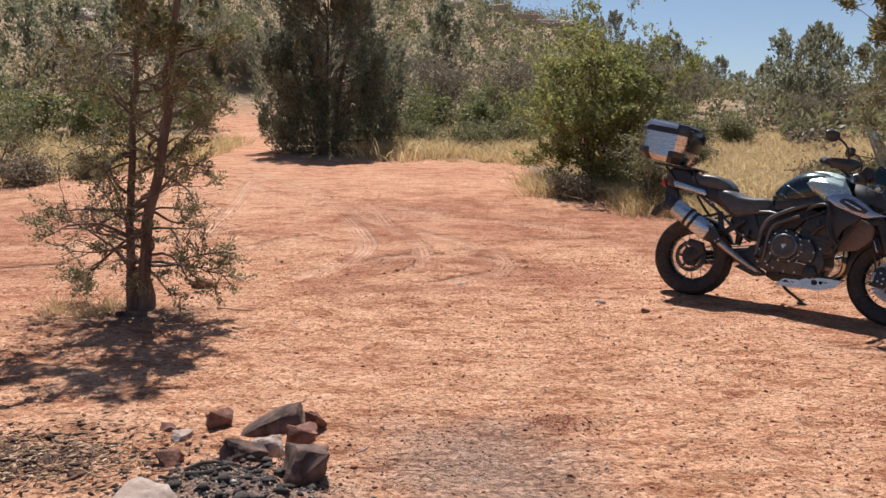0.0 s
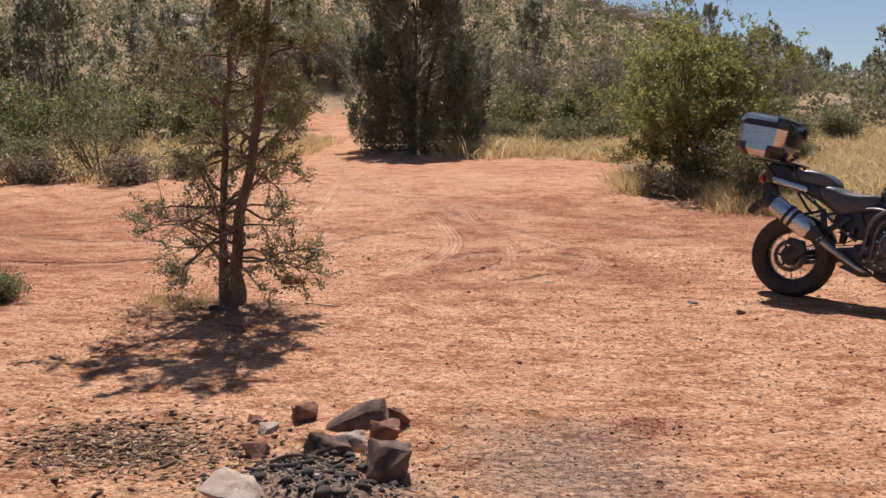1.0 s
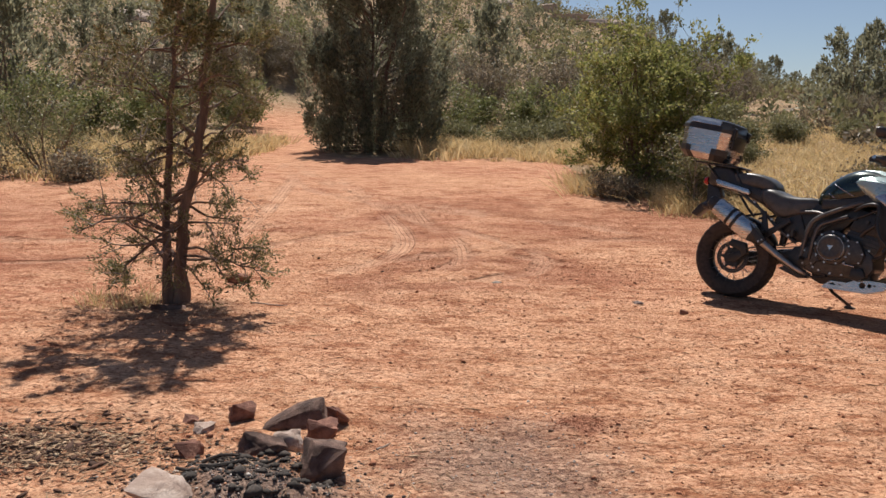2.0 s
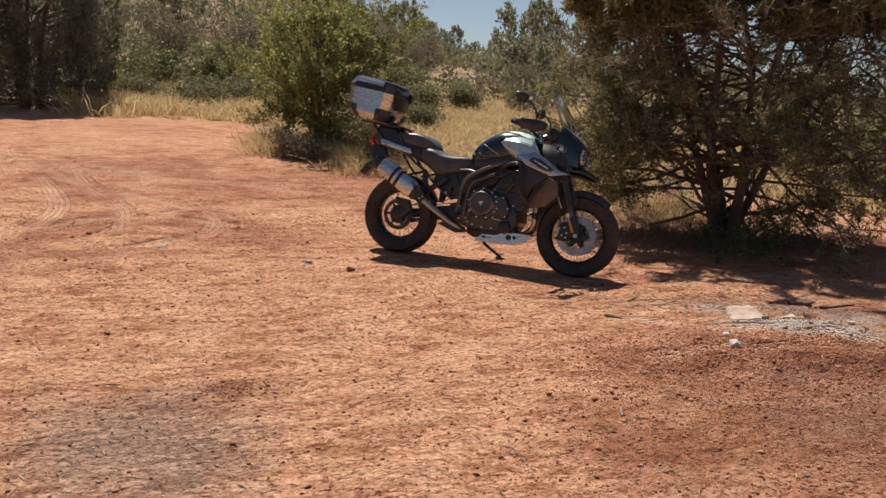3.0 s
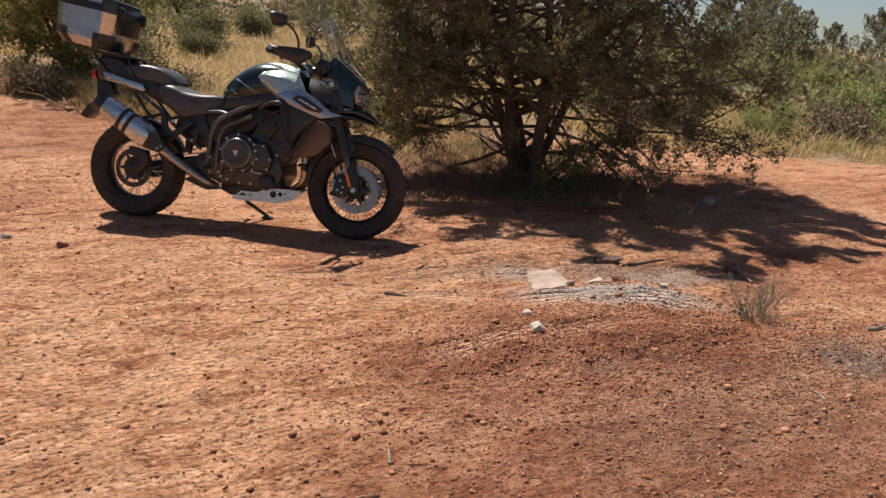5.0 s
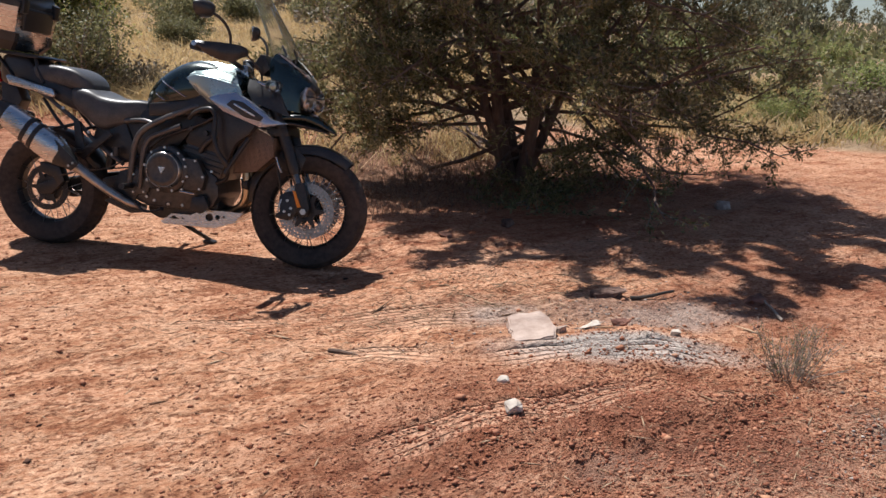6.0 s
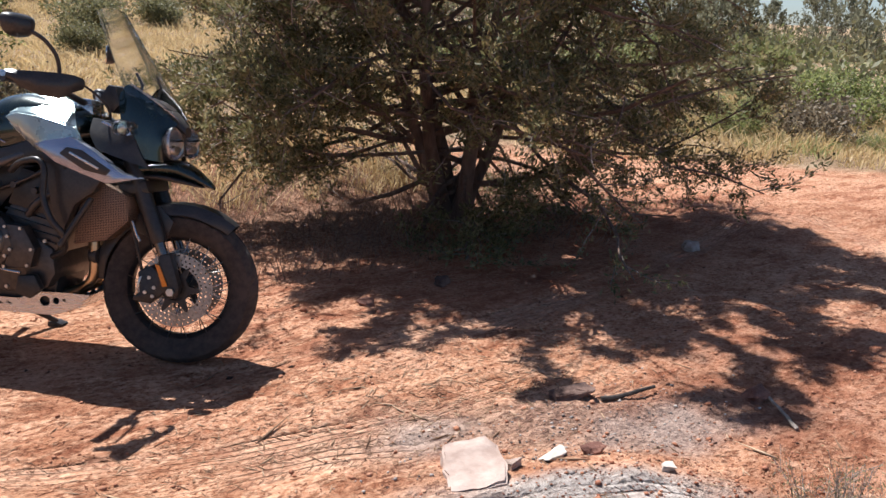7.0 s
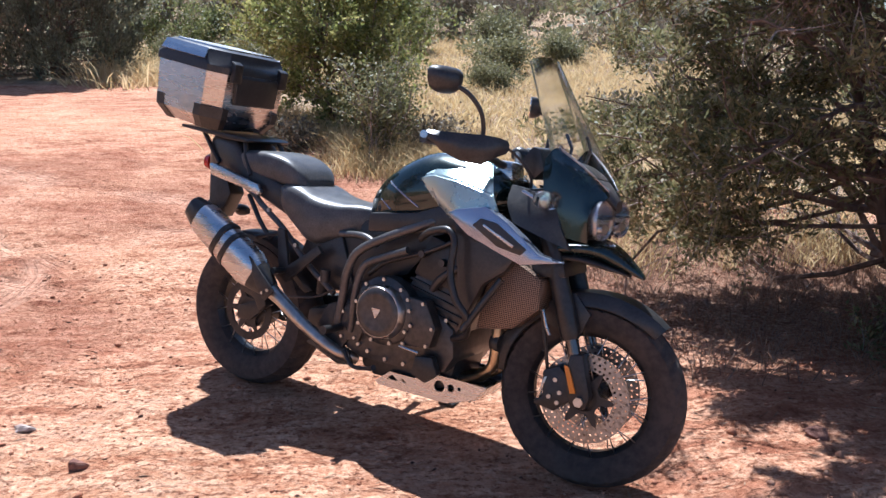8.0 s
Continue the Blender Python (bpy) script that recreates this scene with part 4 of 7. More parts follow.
low = shrub("dry_shrub", at_ground(-7.2, 13.3), "low brown dried shrub at the clearing's edge", 57, 0.5, 0.8, stems=18, leaves=2600, size=0.06, material=MAT_BROWN, blob=0.12)
for x, y, sc in ((-9.0, 13.2, 1.0), (-10.6, 13.8, 1.2), (-6.6, 14.4, 0.8), (1.75, 12.3, 0.7), (3.3, 12.0, 0.8), (6.0, 13.5, 1.0), (9.8, 9.8, 1.0), (12.4, 8.9, 1.2)):
    copy_thing(low, at_ground(x, y, float(rng.uniform(0, 360)), sc))
RIGHT = "green shrubs along the clearing"
feather = shrub("feathery_shrub", at_ground(11.6, 9.4, 0, 0.6), "light green feathery shrub at the clearing's edge", 58, 1.05, 1.0, stems=24, leaves=7000, size=0.08, broad=0.22, material=MAT_FEATHER, blob=0.075, gaps=0.45, group=RIGHT, root=0.35, skirt=2)
olive = shrub("olive_shrub", at_ground(14.4, 9.6, 0, 0.7), "rounded olive-green shrub in dry grass", 59, 1.45, 1.25, stems=24, leaves=6500, size=0.085, material=MAT_FEATHER, blob=0.11, gaps=0.45, group=RIGHT, root=0.5, skirt=2)
for ob, x, y, sc in ((feather, 12.6, 11.8, 0.58), (feather, 12.3, 8.0, 0.39), (feather, 14.4, 13.5, 0.70), (feather, 16.2, 11.9, 0.70), (feather, 13.6, 7.5, 0.39), (feather, 17.9, 14.4, 0.86), (feather, 10.2, 11.5, 0.47),
                     (olive, 14.4, 15.4, 0.78), (olive, 17.4, 17.4, 0.94), (olive, 18.9, 12.9, 0.78), (olive, 11.4, 16.4, 0.70), (olive, 21.4, 18.9, 1.09), (olive, 16.4, 8.1, 0.62), (olive, 24.4, 22.9, 1.17), (olive, 19.9, 24.9, 1.01), (olive, 28.4, 20.9, 1.09)):
    copy_thing(ob, at_ground(x, y, float(rng.uniform(0, 360)), sc))

# the small half-dead bush in the ash
shrub("dead_bush", at_ground(4.42, 3.66), "small half-dead twiggy bush in ash", 60, 0.30, 0.20, stems=34, leaves=900, size=0.015, broad=0.22, material=MAT_LEAF_DULL, blob=0.012, gaps=0.2, far=False, stem_r=0.3)

# far scrub on the slopes, too many to count
def far_scrub(name, label, n, r0, r1, a0, a1, seed, material, size, leaf, each, power=1.0):
    rg = np.random.default_rng(seed)
    d = r0 + (r1 - r0) * rg.uniform(0, 1, n) ** power
    az = np.radians(rg.uniform(a0, a1, n))
    x, y = d * np.sin(az), d * np.cos(az)
    keep = (y > clearing_edge(x) + 3) & (np.abs(x - np.interp(y, (10, 16, 22, 30, 45), (-2.5, -4.6, -6.3, -8.4, -11))) > 1.8)
    keep |= (np.degrees(az) > 58) & (x > 13) | (np.degrees(az) < -60) | (np.abs(np.degrees(az)) > 110)
    x, y = x[keep], y[keep]
    m = len(x)
    base = np.stack([x, y, height(x, y)], 1)
    big = size * rg.lognormal(0, 0.38, m)
    own = np.repeat(np.arange(m), each)
    k = len(own)
    ball = unit(rg.normal(size=(k, 3))) * rg.uniform(0.25, 1.0, (k, 1)) ** 0.6
    lump = 1 + 0.35 * np.sin(ball[:, :1] * 5 + own[:, None]) * np.cos(ball[:, 1:2] * 4 + own[:, None] * 2)
    p = base[own] + ball * lump * big[own][:, None] * np.array((1.0, 1.0, 0.72)) + np.array((0, 0, 0.55)) * big[own][:, None]
    w = ball + rg.normal(size=(k, 3)) * 0.6 + np.array((0, 0, 0.4))
    me = blade_mesh(name, blades(p, w, leaf, leaf * 0.55, rg, 1.5))
    return tagged(put(name, me, material), label, "scrub", kind="stuff")


far_scrub("hillside_scrub", "grey-green scrub on the far slope", 3900, 27, 150, -60, 34, 71, MAT_LEAF_DULL, 0.72, 0.27, 52, 0.75)
far_scrub("hillside_bushes", "dark bushes on the far slope", 620, 36, 150, -60, 34, 72, MAT_JUNIPER_HAZY, 0.95, 0.24, 120, 0.7)
far_scrub("valley_scrub", "green and dun scrub over the valley", 1200, 18, 150, 34, 115, 73, MAT_LEAF_DULL, 0.7, 0.22, 60, 1.0)
far_scrub("valley_bushes", "green bushes over the valley", 500, 22, 220, 34, 115, 74, MAT_LEAF_MIX, 0.9, 0.17, 110, 1.0)
far_scrub("surrounding_scrub", "dun scrub all round the clearing", 1100, 16, 90, 115, 300, 75, MAT_LEAF_DULL, 0.9, 0.4, 40, 1.0)
far_scrub("brown_scrub", "brown leafless scrub on the slope", 1500, 24, 130, -60, 40, 76, MAT_BROWN, 0.55, 0.19, 60, 0.9)

# dry grass
gr = np.random.default_rng(81)
inside = lambda x, y: y > clearing_edge(x) + gr.normal(0.2, 0.7, len(x))
grass("dry_grass", "tall straw-coloured dry grass at the back of the clearing", scatter(gr, 700, -2.6, 2.4, 18.0, 26, inside), 46, 0.40, 82, 0.18, wide=0.008)
grass("field_grass", "yellow dry grass field beyond the bike", scatter(gr, 2900, 2.2, 13, 10.8, 32, inside), 22, 0.22, 83, 0.20, wide=0.007)
grass("shrub_grass", "straw-coloured grass round the shrubs", np.concatenate([scatter(gr, 120, 1.2, 2.4, 12.4, 14.4), scatter(gr, 170, 2.2, 3.9, 10.9, 12.4), scatter(gr, 70, 4.0, 6.4, 8.3, 10.4)]), 46, 0.26, 84, 0.12, wide=0.004)
grass("left_grass", "pale dry grass among the shrubs", scatter(gr, 1500, -17, -6.2, 13, 24, inside), 24, 0.36, 85, 0.16, wide=0.010)
grass("edge_grass", "short dry grass along the clearing", scatter(gr, 1500, 8.2, 18, 6.2, 15, lambda x, y: (y > clearing_edge(x)) | (x > 12)), 26, 0.26, 86, 0.14, wide=0.007)
grass("green_weeds", "low green weeds along the clearing", scatter(gr, 150, 10.6, 15.5, 6.8, 12, lambda x, y: (y > clearing_edge(x) + 0.6) | (x > 12.2)), 26, 0.22, 87, 0.15, MAT_FEATHER, 0.007)
grass("shade_grass", "thin brown grass under the juniper", scatter(gr, 300, 3.8, 6.4, 6.6, 9.2), 20, 0.15, 88, 0.12, MAT_DEAD, 0.0020)
grass("trunk_straw", "dry straw at the foot of the young juniper", scatter(gr, 14, -3.0, -2.5, 5.6, 6.0), 22, 0.12, 89, 0.09, wide=0.003)
# ---------- the motorcycle ----------
# in its own space x runs forward from the rear axle, y to its left, z up
BIKE = pose(1.965, 6.772, -0.013, 0, 0, -37.8) @ pose(0, 0, 0, 0, 1.1, 0) @ pose(0, 0, 0, -8, 0, 0)
bike = empty("motorcycle", BIKE, "dark green adventure motorcycle with top case leaning on its side stand", "motorcycle")

RUBBER = worn("tyre_rubber", (0.026, 0.022, 0.020), (0.080, 0.061, 0.050), 0.85, scale=40, bump=0.3, distance=0.001)
BLACK = worn("black_plastic", (0.018, 0.018, 0.019), (0.046, 0.042, 0.040), 0.34, scale=120, bump=0.12, distance=0.0006)
SATIN = worn("black_metal", (0.022, 0.022, 0.023), (0.052, 0.048, 0.045), 0.36, 0.3, scale=60, bump=0.15, distance=0.0006)
ENGINE = worn("engine_grey", (0.045, 0.042, 0.040), (0.105, 0.094, 0.086), 0.36, 0.5, scale=45, bump=0.25, distance=0.001)
ALLOY = worn("brushed_aluminium", (0.50, 0.50, 0.52), (0.66, 0.66, 0.67), 0.27, 1.0, scale=60, bump=0.03, distance=0.0005, stretch=(1, 1, 6))
STEEL = worn("steel", (0.42, 0.41, 0.40), (0.62, 0.60, 0.58), 0.28, 1.0, scale=50, bump=0.08, distance=0.0004)
TITAN = worn("heated_steel", (0.42, 0.31, 0.19), (0.62, 0.50, 0.34), 0.30, 1.0, scale=30, bump=0.1, distance=0.0005)
TUBES = worn("grey_powder_coat", (0.075, 0.070, 0.068), (0.145, 0.135, 0.128), 0.36, 0.5, scale=80, bump=0.1, distance=0.0005)
SEAT = worn("seat_vinyl", (0.045, 0.044, 0.045), (0.100, 0.096, 0.093), 0.38, scale=150, bump=0.22, distance=0.0008)
SILVER = worn("silver_paint", (0.32, 0.35, 0.44), (0.44, 0.47, 0.55), 0.22, 0.75, scale=20, bump=0.0)
ORANGE = worn("orange_reflector", (0.75, 0.22, 0.02), (0.85, 0.30, 0.03), 0.25, scale=200, bump=0.2, distance=0.0005)
RED_LENS = worn("red_lens", (0.35, 0.012, 0.012), (0.5, 0.02, 0.02), 0.2, scale=200, bump=0.2, distance=0.0005)
GUARD_MESH, gn, gl, gb = make_material("radiator_guard", (0.2, 0.14, 0.1), 0.45, 0.6)
cells = gn.new("ShaderNodeTexVoronoi")
cells.inputs["Scale"].default_value = 150
cells.inputs["Randomness"].default_value = 0.0
gl.new(gn.new("ShaderNodeTexCoord").outputs["Object"], cells.inputs["Vector"])
gl.new(add_ramp(gn, gl, cells.outputs["Distance"], (0.36, (0.010, 0.009, 0.008)), (0.46, (0.30, 0.20, 0.14))), gb.inputs["Base Color"])
add_bump(gn, gl, gb, cells.outputs["Distance"], 0.6, 0.003)


def paint(name, colour):
    m, n, l, b = make_material(name, colour, 0.30, 0.55)
    b.inputs["Coat Weight"].default_value = 1.0
    b.inputs["Coat Roughness"].default_value = 0.06
    co = n.new("ShaderNodeTexCoord").outputs["Object"]
    dust = add_ramp(n, l, add_noise(n, l, 9, 5, 0.6, co), (0.45, (0.22, 0.22, 0.22)), (0.75, (0.42, 0.42, 0.42)))
    l.new(dust, b.inputs["Roughness"])
    l.new(add_mix(n, l, add_ramp(n, l, add_noise(n, l, 5, 5, 0.6, co), (0.5, (0, 0, 0)), (0.85, (0.12, 0.12, 0.12))), colour, (0.22, 0.16, 0.12)), b.inputs["Base Color"])
    return m


GREEN = paint("green_paint", (0.007, 0.019, 0.017))
# the shoulder's green made pale: the reflected sky is put into the colour
SKY_PALE = paint("sky_pale_paint", (0.42, 0.53, 0.51))
MIRROR = worn("mirror_silver", (0.9, 0.9, 0.9), (0.92, 0.92, 0.92), 0.02, 1.0, bump=0, rough_spread=0.0)
PIPE = worn("dusty_pipe", (0.34, 0.31, 0.28), (0.56, 0.51, 0.46), 0.36, 0.95, scale=40, bump=0.15, distance=0.0006)
LAMP_BOWL = worn("lamp_bowl", (0.42, 0.42, 0.43), (0.58, 0.58, 0.59), 0.18, 0.75, scale=60, bump=0.1, distance=0.001)
FORK_GOLD = worn("fork_tube", (0.10, 0.095, 0.09), (0.22, 0.20, 0.19), 0.25, 0.9, scale=50, bump=0.05, distance=0.0004)


def clear(name, tint, rough=0.03):
    m, n, l, b = make_material(name, tint, rough)
    b.inputs["Transmission Weight"].default_value = 1.0
    b.inputs["IOR"].default_value = 1.45
    return m


DISC = worn("brake_steel", (0.22, 0.21, 0.205), (0.42, 0.40, 0.385), 0.30, 1.0, scale=70, bump=0.08, distance=0.0004)
GLASS = clear("clear_screen", (0.93, 0.94, 0.95))
LENS = clear("lamp_glass", (0.97, 0.97, 0.97), 0.02)


def plate(name, outline, y0, y1, material, parent=None, bevel=0.006, label="", holes=(), shade=True):
    """A slab cut to an outline of x and z, from y0 to y1, with rounded edges; holes go through it."""
    bm = bmesh.new()
    if holes:
        edges = []
        for loop in (outline, *holes):
            vs = [bm.verts.new((x, y0, z)) for x, z in loop]
            edges += [bm.edges.new((vs[i], vs[(i + 1) % len(vs)])) for i in range(len(vs))]
        bmesh.ops.triangle_fill(bm, use_beauty=True, edges=edges)
        faces = bm.faces[:]
    else:
        faces = [bm.faces.new([bm.verts.new((x, y0, z)) for x, z in outline])]
    out = bmesh.ops.extrude_face_region(bm, geom=faces)
    bmesh.ops.translate(bm, vec=(0, y1 - y0, 0), verts=[g for g in out["geom"] if isinstance(g, bmesh.types.BMVert)])
    bmesh.ops.recalc_face_normals(bm, faces=bm.faces[:])
    if bevel and not holes:
        bmesh.ops.bevel(bm, geom=bm.edges[:], offset=bevel, segments=2, affect="EDGES", profile=0.6, clamp_overlap=True)
    return part(name, bm, material, parent, label, shade=shade)


def circle(cx, cz, r, n=14):
    return [(cx + r * math.cos(2 * math.pi * k / n), cz + r * math.sin(2 * math.pi * k / n)) for k in range(n)]


def loft(name, rings, material, parent=None, label="", matrix=None, closed=True):
    """A skin over rings of equally many points."""
    k = len(rings[0])
    verts = [p for ring in rings for p in ring]
    faces = []
    for i in range(len(rings) - 1):
        for j in range(k if closed else k - 1):
            a, b = i * k + j, i * k + (j + 1) % k
            faces.append((a, b, b + k, a + k))
    if closed:
        faces += [tuple(range(k - 1, -1, -1)), tuple((len(rings) - 1) * k + j for j in range(k))]
    bm = bmesh.new()
    vs = [bm.verts.new(p) for p in verts]
    for f in faces:
        bm.faces.new([vs[i] for i in f])
    return part(name, bm, material, parent, label, matrix)


def skin(name, rows, side, thick, material, parent=None, label="", steps=5):
    """A bent sheet through a grid of points on one side of the bike, with thickness inward."""
    dense = [rounded([(x, side * y, z) for x, y, z in row], steps) for row in rows]
    columns = [rounded([row[k] for row in dense], steps) for k in range(len(dense[0]))]
    bm = bmesh.new()
    grid = [[bm.verts.new(p) for p in column] for column in columns]
    for a, b in zip(grid[:-1], grid[1:]):
        for k in range(len(a) - 1):
            bm.faces.new((a[k], b[k], b[k + 1], a[k + 1]))
    inner = bmesh.ops.extrude_face_region(bm, geom=bm.faces[:])
    bmesh.ops.translate(bm, vec=(0, -side * thick, 0), verts=[g for g in inner["geom"] if isinstance(g, bmesh.types.BMVert)])
    return part(name, bm, material, parent, label)


def oval(x, z0, z1, w, p=2.6, n=24, y=0.0, slant=0.0):
    """A squarish ring across the bike at x, from z0 up to z1 and w to each side."""
    out = []
    for k in range(n):
        a = 2 * math.pi * k / n
        c, s = math.cos(a), math.sin(a)
        cy, cz = math.copysign(abs(c) ** (2 / p), c), math.copysign(abs(s) ** (2 / p), s)
        zz = (z0 + z1) / 2 + cz * (z1 - z0) / 2
        out.append((x + slant * (zz - (z0 + z1) / 2), y + cy * w, zz))
    return out


def body(name, rows, material, parent=None, label="", p=2.6, steps=4, y=0.0, slant=0.0):
    """A body along x, from rows of x, low z, high z and half width, rounded between them."""
    pts = rounded([(r[0], r[1], r[2]) for r in rows], steps)
    wid = rounded([(r[0], r[3], 0) for r in rows], steps)
    return loft(name, [oval(a.x, a.y, a.z, max(b.y, 0.004), p, y=y, slant=slant) for a, b in zip(pts, wid)], material, parent, label)


def lathe(name, profile, material, parent=None, seg=48, label="", matrix=None, shape=None):
    """A body turned about the y axis from pairs of radius and y; shape(angle, y) may add to the radius."""
    verts, faces, k = [], [], len(profile)
    for i in range(seg):
        a = 2 * math.pi * i / seg
        for r, y in profile:
            q = r + (shape(a, y, r) if shape else 0)
            verts.append((q * math.cos(a), y, q * math.sin(a)))
    for i in range(seg):
        for j in range(k - 1):
            a, b = i * k + j, ((i + 1) % seg) * k + j
            faces.append((a, a + 1, b + 1, b))
    me = mesh_from(name, verts, faces, True)
    me.set_sharp_from_angle(angle=radians(35))
    return put(name, me, material, parent, label, matrix)


def drilled_disc(name, r0, r1, thick, rows, count, hole, material, parent, matrix):
    """A brake disc: a flat ring with rows of drilled holes."""
    verts, faces = [], []
    for side in (-0.5, 0.5):
        for q in range(rows):
            ra, rb = r0 + (r1 - r0) * q / rows, r0 + (r1 - r0) * (q + 1) / rows
            for i in range(count):
                a0, a1 = 2 * math.pi * (i + 0.5 * (q % 2)) / count, 2 * math.pi * (i + 1 + 0.5 * (q % 2)) / count
                am, rm = (a0 + a1) / 2, (ra + rb) / 2
                rim = [(ra, a0), (ra, am), (ra, a1), (rm, a1), (rb, a1), (rb, am), (rb, a0), (rm, a0)]
                o = len(verts)
                verts += [(r * math.cos(a), side * thick, r * math.sin(a)) for r, a in rim]
                cx, cz = rm * math.cos(am), rm * math.sin(am)
                for r, a in rim:
                    dx, dz = r * math.cos(a) - cx, r * math.sin(a) - cz
                    d = math.hypot(dx, dz)
                    verts.append((cx + dx / d * hole, side * thick, cz + dz / d * hole))
                for e in range(8):
                    f = (o + e, o + (e + 1) % 8, o + 8 + (e + 1) % 8, o + 8 + e)
                    faces.append(f if side < 0 else f[::-1])
    n = 2 * count
    for r in (r0, r1):
        o = len(verts)
        for i in range(n):
            a = 2 * math.pi * i / n
            verts += [(r * math.cos(a), -0.5 * thick, r * math.sin(a)), (r * math.cos(a), 0.5 * thick, r * math.sin(a))]
        faces += [(o + 2 * i, o + 2 * i + 1, o + 2 * ((i + 1) % n) + 1, o + 2 * ((i + 1) % n)) for i in range(n)]
    return put(name, mesh_from(name, verts, faces), material, parent, "drilled steel brake disc", matrix)


def wheel(name, centre, radius, width, rim_r, discs, turn=None, disc_material=None):
    """Hub, with rim, tyre, spokes and brake discs under it."""
    m = pose(*centre) @ (turn or Matrix())
    h = width / 2
    hub = lathe(name, [(0.0, -0.075), (0.018, -0.075), (0.018, -0.06), (0.052, -0.058), (0.052, -0.045), (0.035, -0.036), (0.033, 0.036), (0.052, 0.045), (0.052, 0.058), (0.018, 0.06), (0.018, 0.075), (0.0, 0.075)],
                SATIN, bike, 36, matrix=m)
    hub["label"] = "black spoked wheel with dual-sport tyre"
    side = [(rim_r - 0.012, -h * 0.55), (rim_r + 0.012, -h * 0.86), (rim_r + (radius - rim_r) * 0.45, -h), (rim_r + (radius - rim_r) * 0.72, -h * 0.96)]
    crown = [(radius - 0.030 * abs(u) ** 2.4, u * h * 0.92) for u in np.linspace(-0.98, 0.98, 13)]
    groove = lambda a, y, r: -0.006 if (r > radius - 0.029 and (abs(y) < 0.004 or ((a * 30 / (2 * math.pi) + abs(y) / h * 0.9) % 1.0) < 0.20 and abs(y) > h * 0.16)) else 0.0
    lathe("tyre", side + crown + [(r, -y) for r, y in side[::-1]], RUBBER, hub, 240, "dusty black rubber tyre", shape=groove)
    w = h * 0.62
    lathe("rim", [(rim_r - 0.004, -w), (rim_r + 0.006, -w - 0.004), (rim_r + 0.006, -w + 0.01), (rim_r - 0.018, -w * 0.5), (rim_r - 0.020, w * 0.5), (rim_r + 0.006, w - 0.01), (rim_r + 0.006, w + 0.004), (rim_r - 0.004, w),
                  (rim_r - 0.012, w * 0.8), (rim_r - 0.028, w * 0.4), (rim_r - 0.028, -w * 0.4), (rim_r - 0.012, -w * 0.8), (rim_r - 0.004, -w)], SATIN, hub, 72, "black anodised rim")
    kinds = {}
    for k in range(32):
        a = 2 * math.pi * k / 32
        key = (k % 2, (k // 2) % 2)
        if key not in kinds:
            y = -0.05 if key[0] else 0.05
            d = 0.62 if key[1] else -0.62
            v, f = tube_arrays([(0.05 * math.cos(d), y, 0.05 * math.sin(d)), (rim_r - 0.006, math.copysign(w * 0.8, y), 0)], 0.0023, 5)
            kinds[key] = mesh_from("spoke", v, f, True)
            kinds[key].materials.append(STEEL)
        put("spoke", kinds[key], None, hub, matrix=pose(0, 0, 0, 0, math.degrees(-a), 0))
    for y, r0, r1, holes in discs:
        drilled_disc("brake_disc", r0, r1, 0.005, 3, holes, (r1 - r0) * 0.085, disc_material or DISC, hub, pose(0, y, 0))
        lathe("disc_carrier", [(0.045, y - 0.003), (r0 + 0.008, y - 0.003), (r0 + 0.008, y + 0.003), (0.045, y + 0.003)], SATIN, hub, 72,
              shape=lambda a, yy, r: -(r0 - 0.047) * (1 - abs(math.cos(3 * a)) ** 7) if r > 0.06 else 0.0)
    return hub


STEER = pose(1.40, 0, 0.60, 0, -22, 0) @ pose(0, 0, 0, 0, 0, 4.5) @ pose(0, 0, 0, 0, 22, 0) @ pose(-1.40, 0, -0.60)
steer_turn = (STEER.to_3x3()).to_4x4()
front_axle = STEER @ Vector((1.515, 0, 0.322))
wheel("front_wheel", tuple(front_axle), 0.322, 0.120, 0.226, ((-0.078, 0.098, 0.153, 40), (0.078, 0.098, 0.153, 40)), steer_turn)
rear = wheel("rear_wheel", (0, 0, 0.323), 0.326, 0.172, 0.213, ((-0.062, 0.096, 0.128, 36),), disc_material=SATIN)
lathe("hub_flange", [(0.0, -0.056), (0.070, -0.056), (0.078, -0.050), (0.078, 0.050), (0.070, 0.056), (0.0, 0.056)], SATIN, rear, 36)


def steered(ob):
    ob.matrix_basis = STEER
    return ob


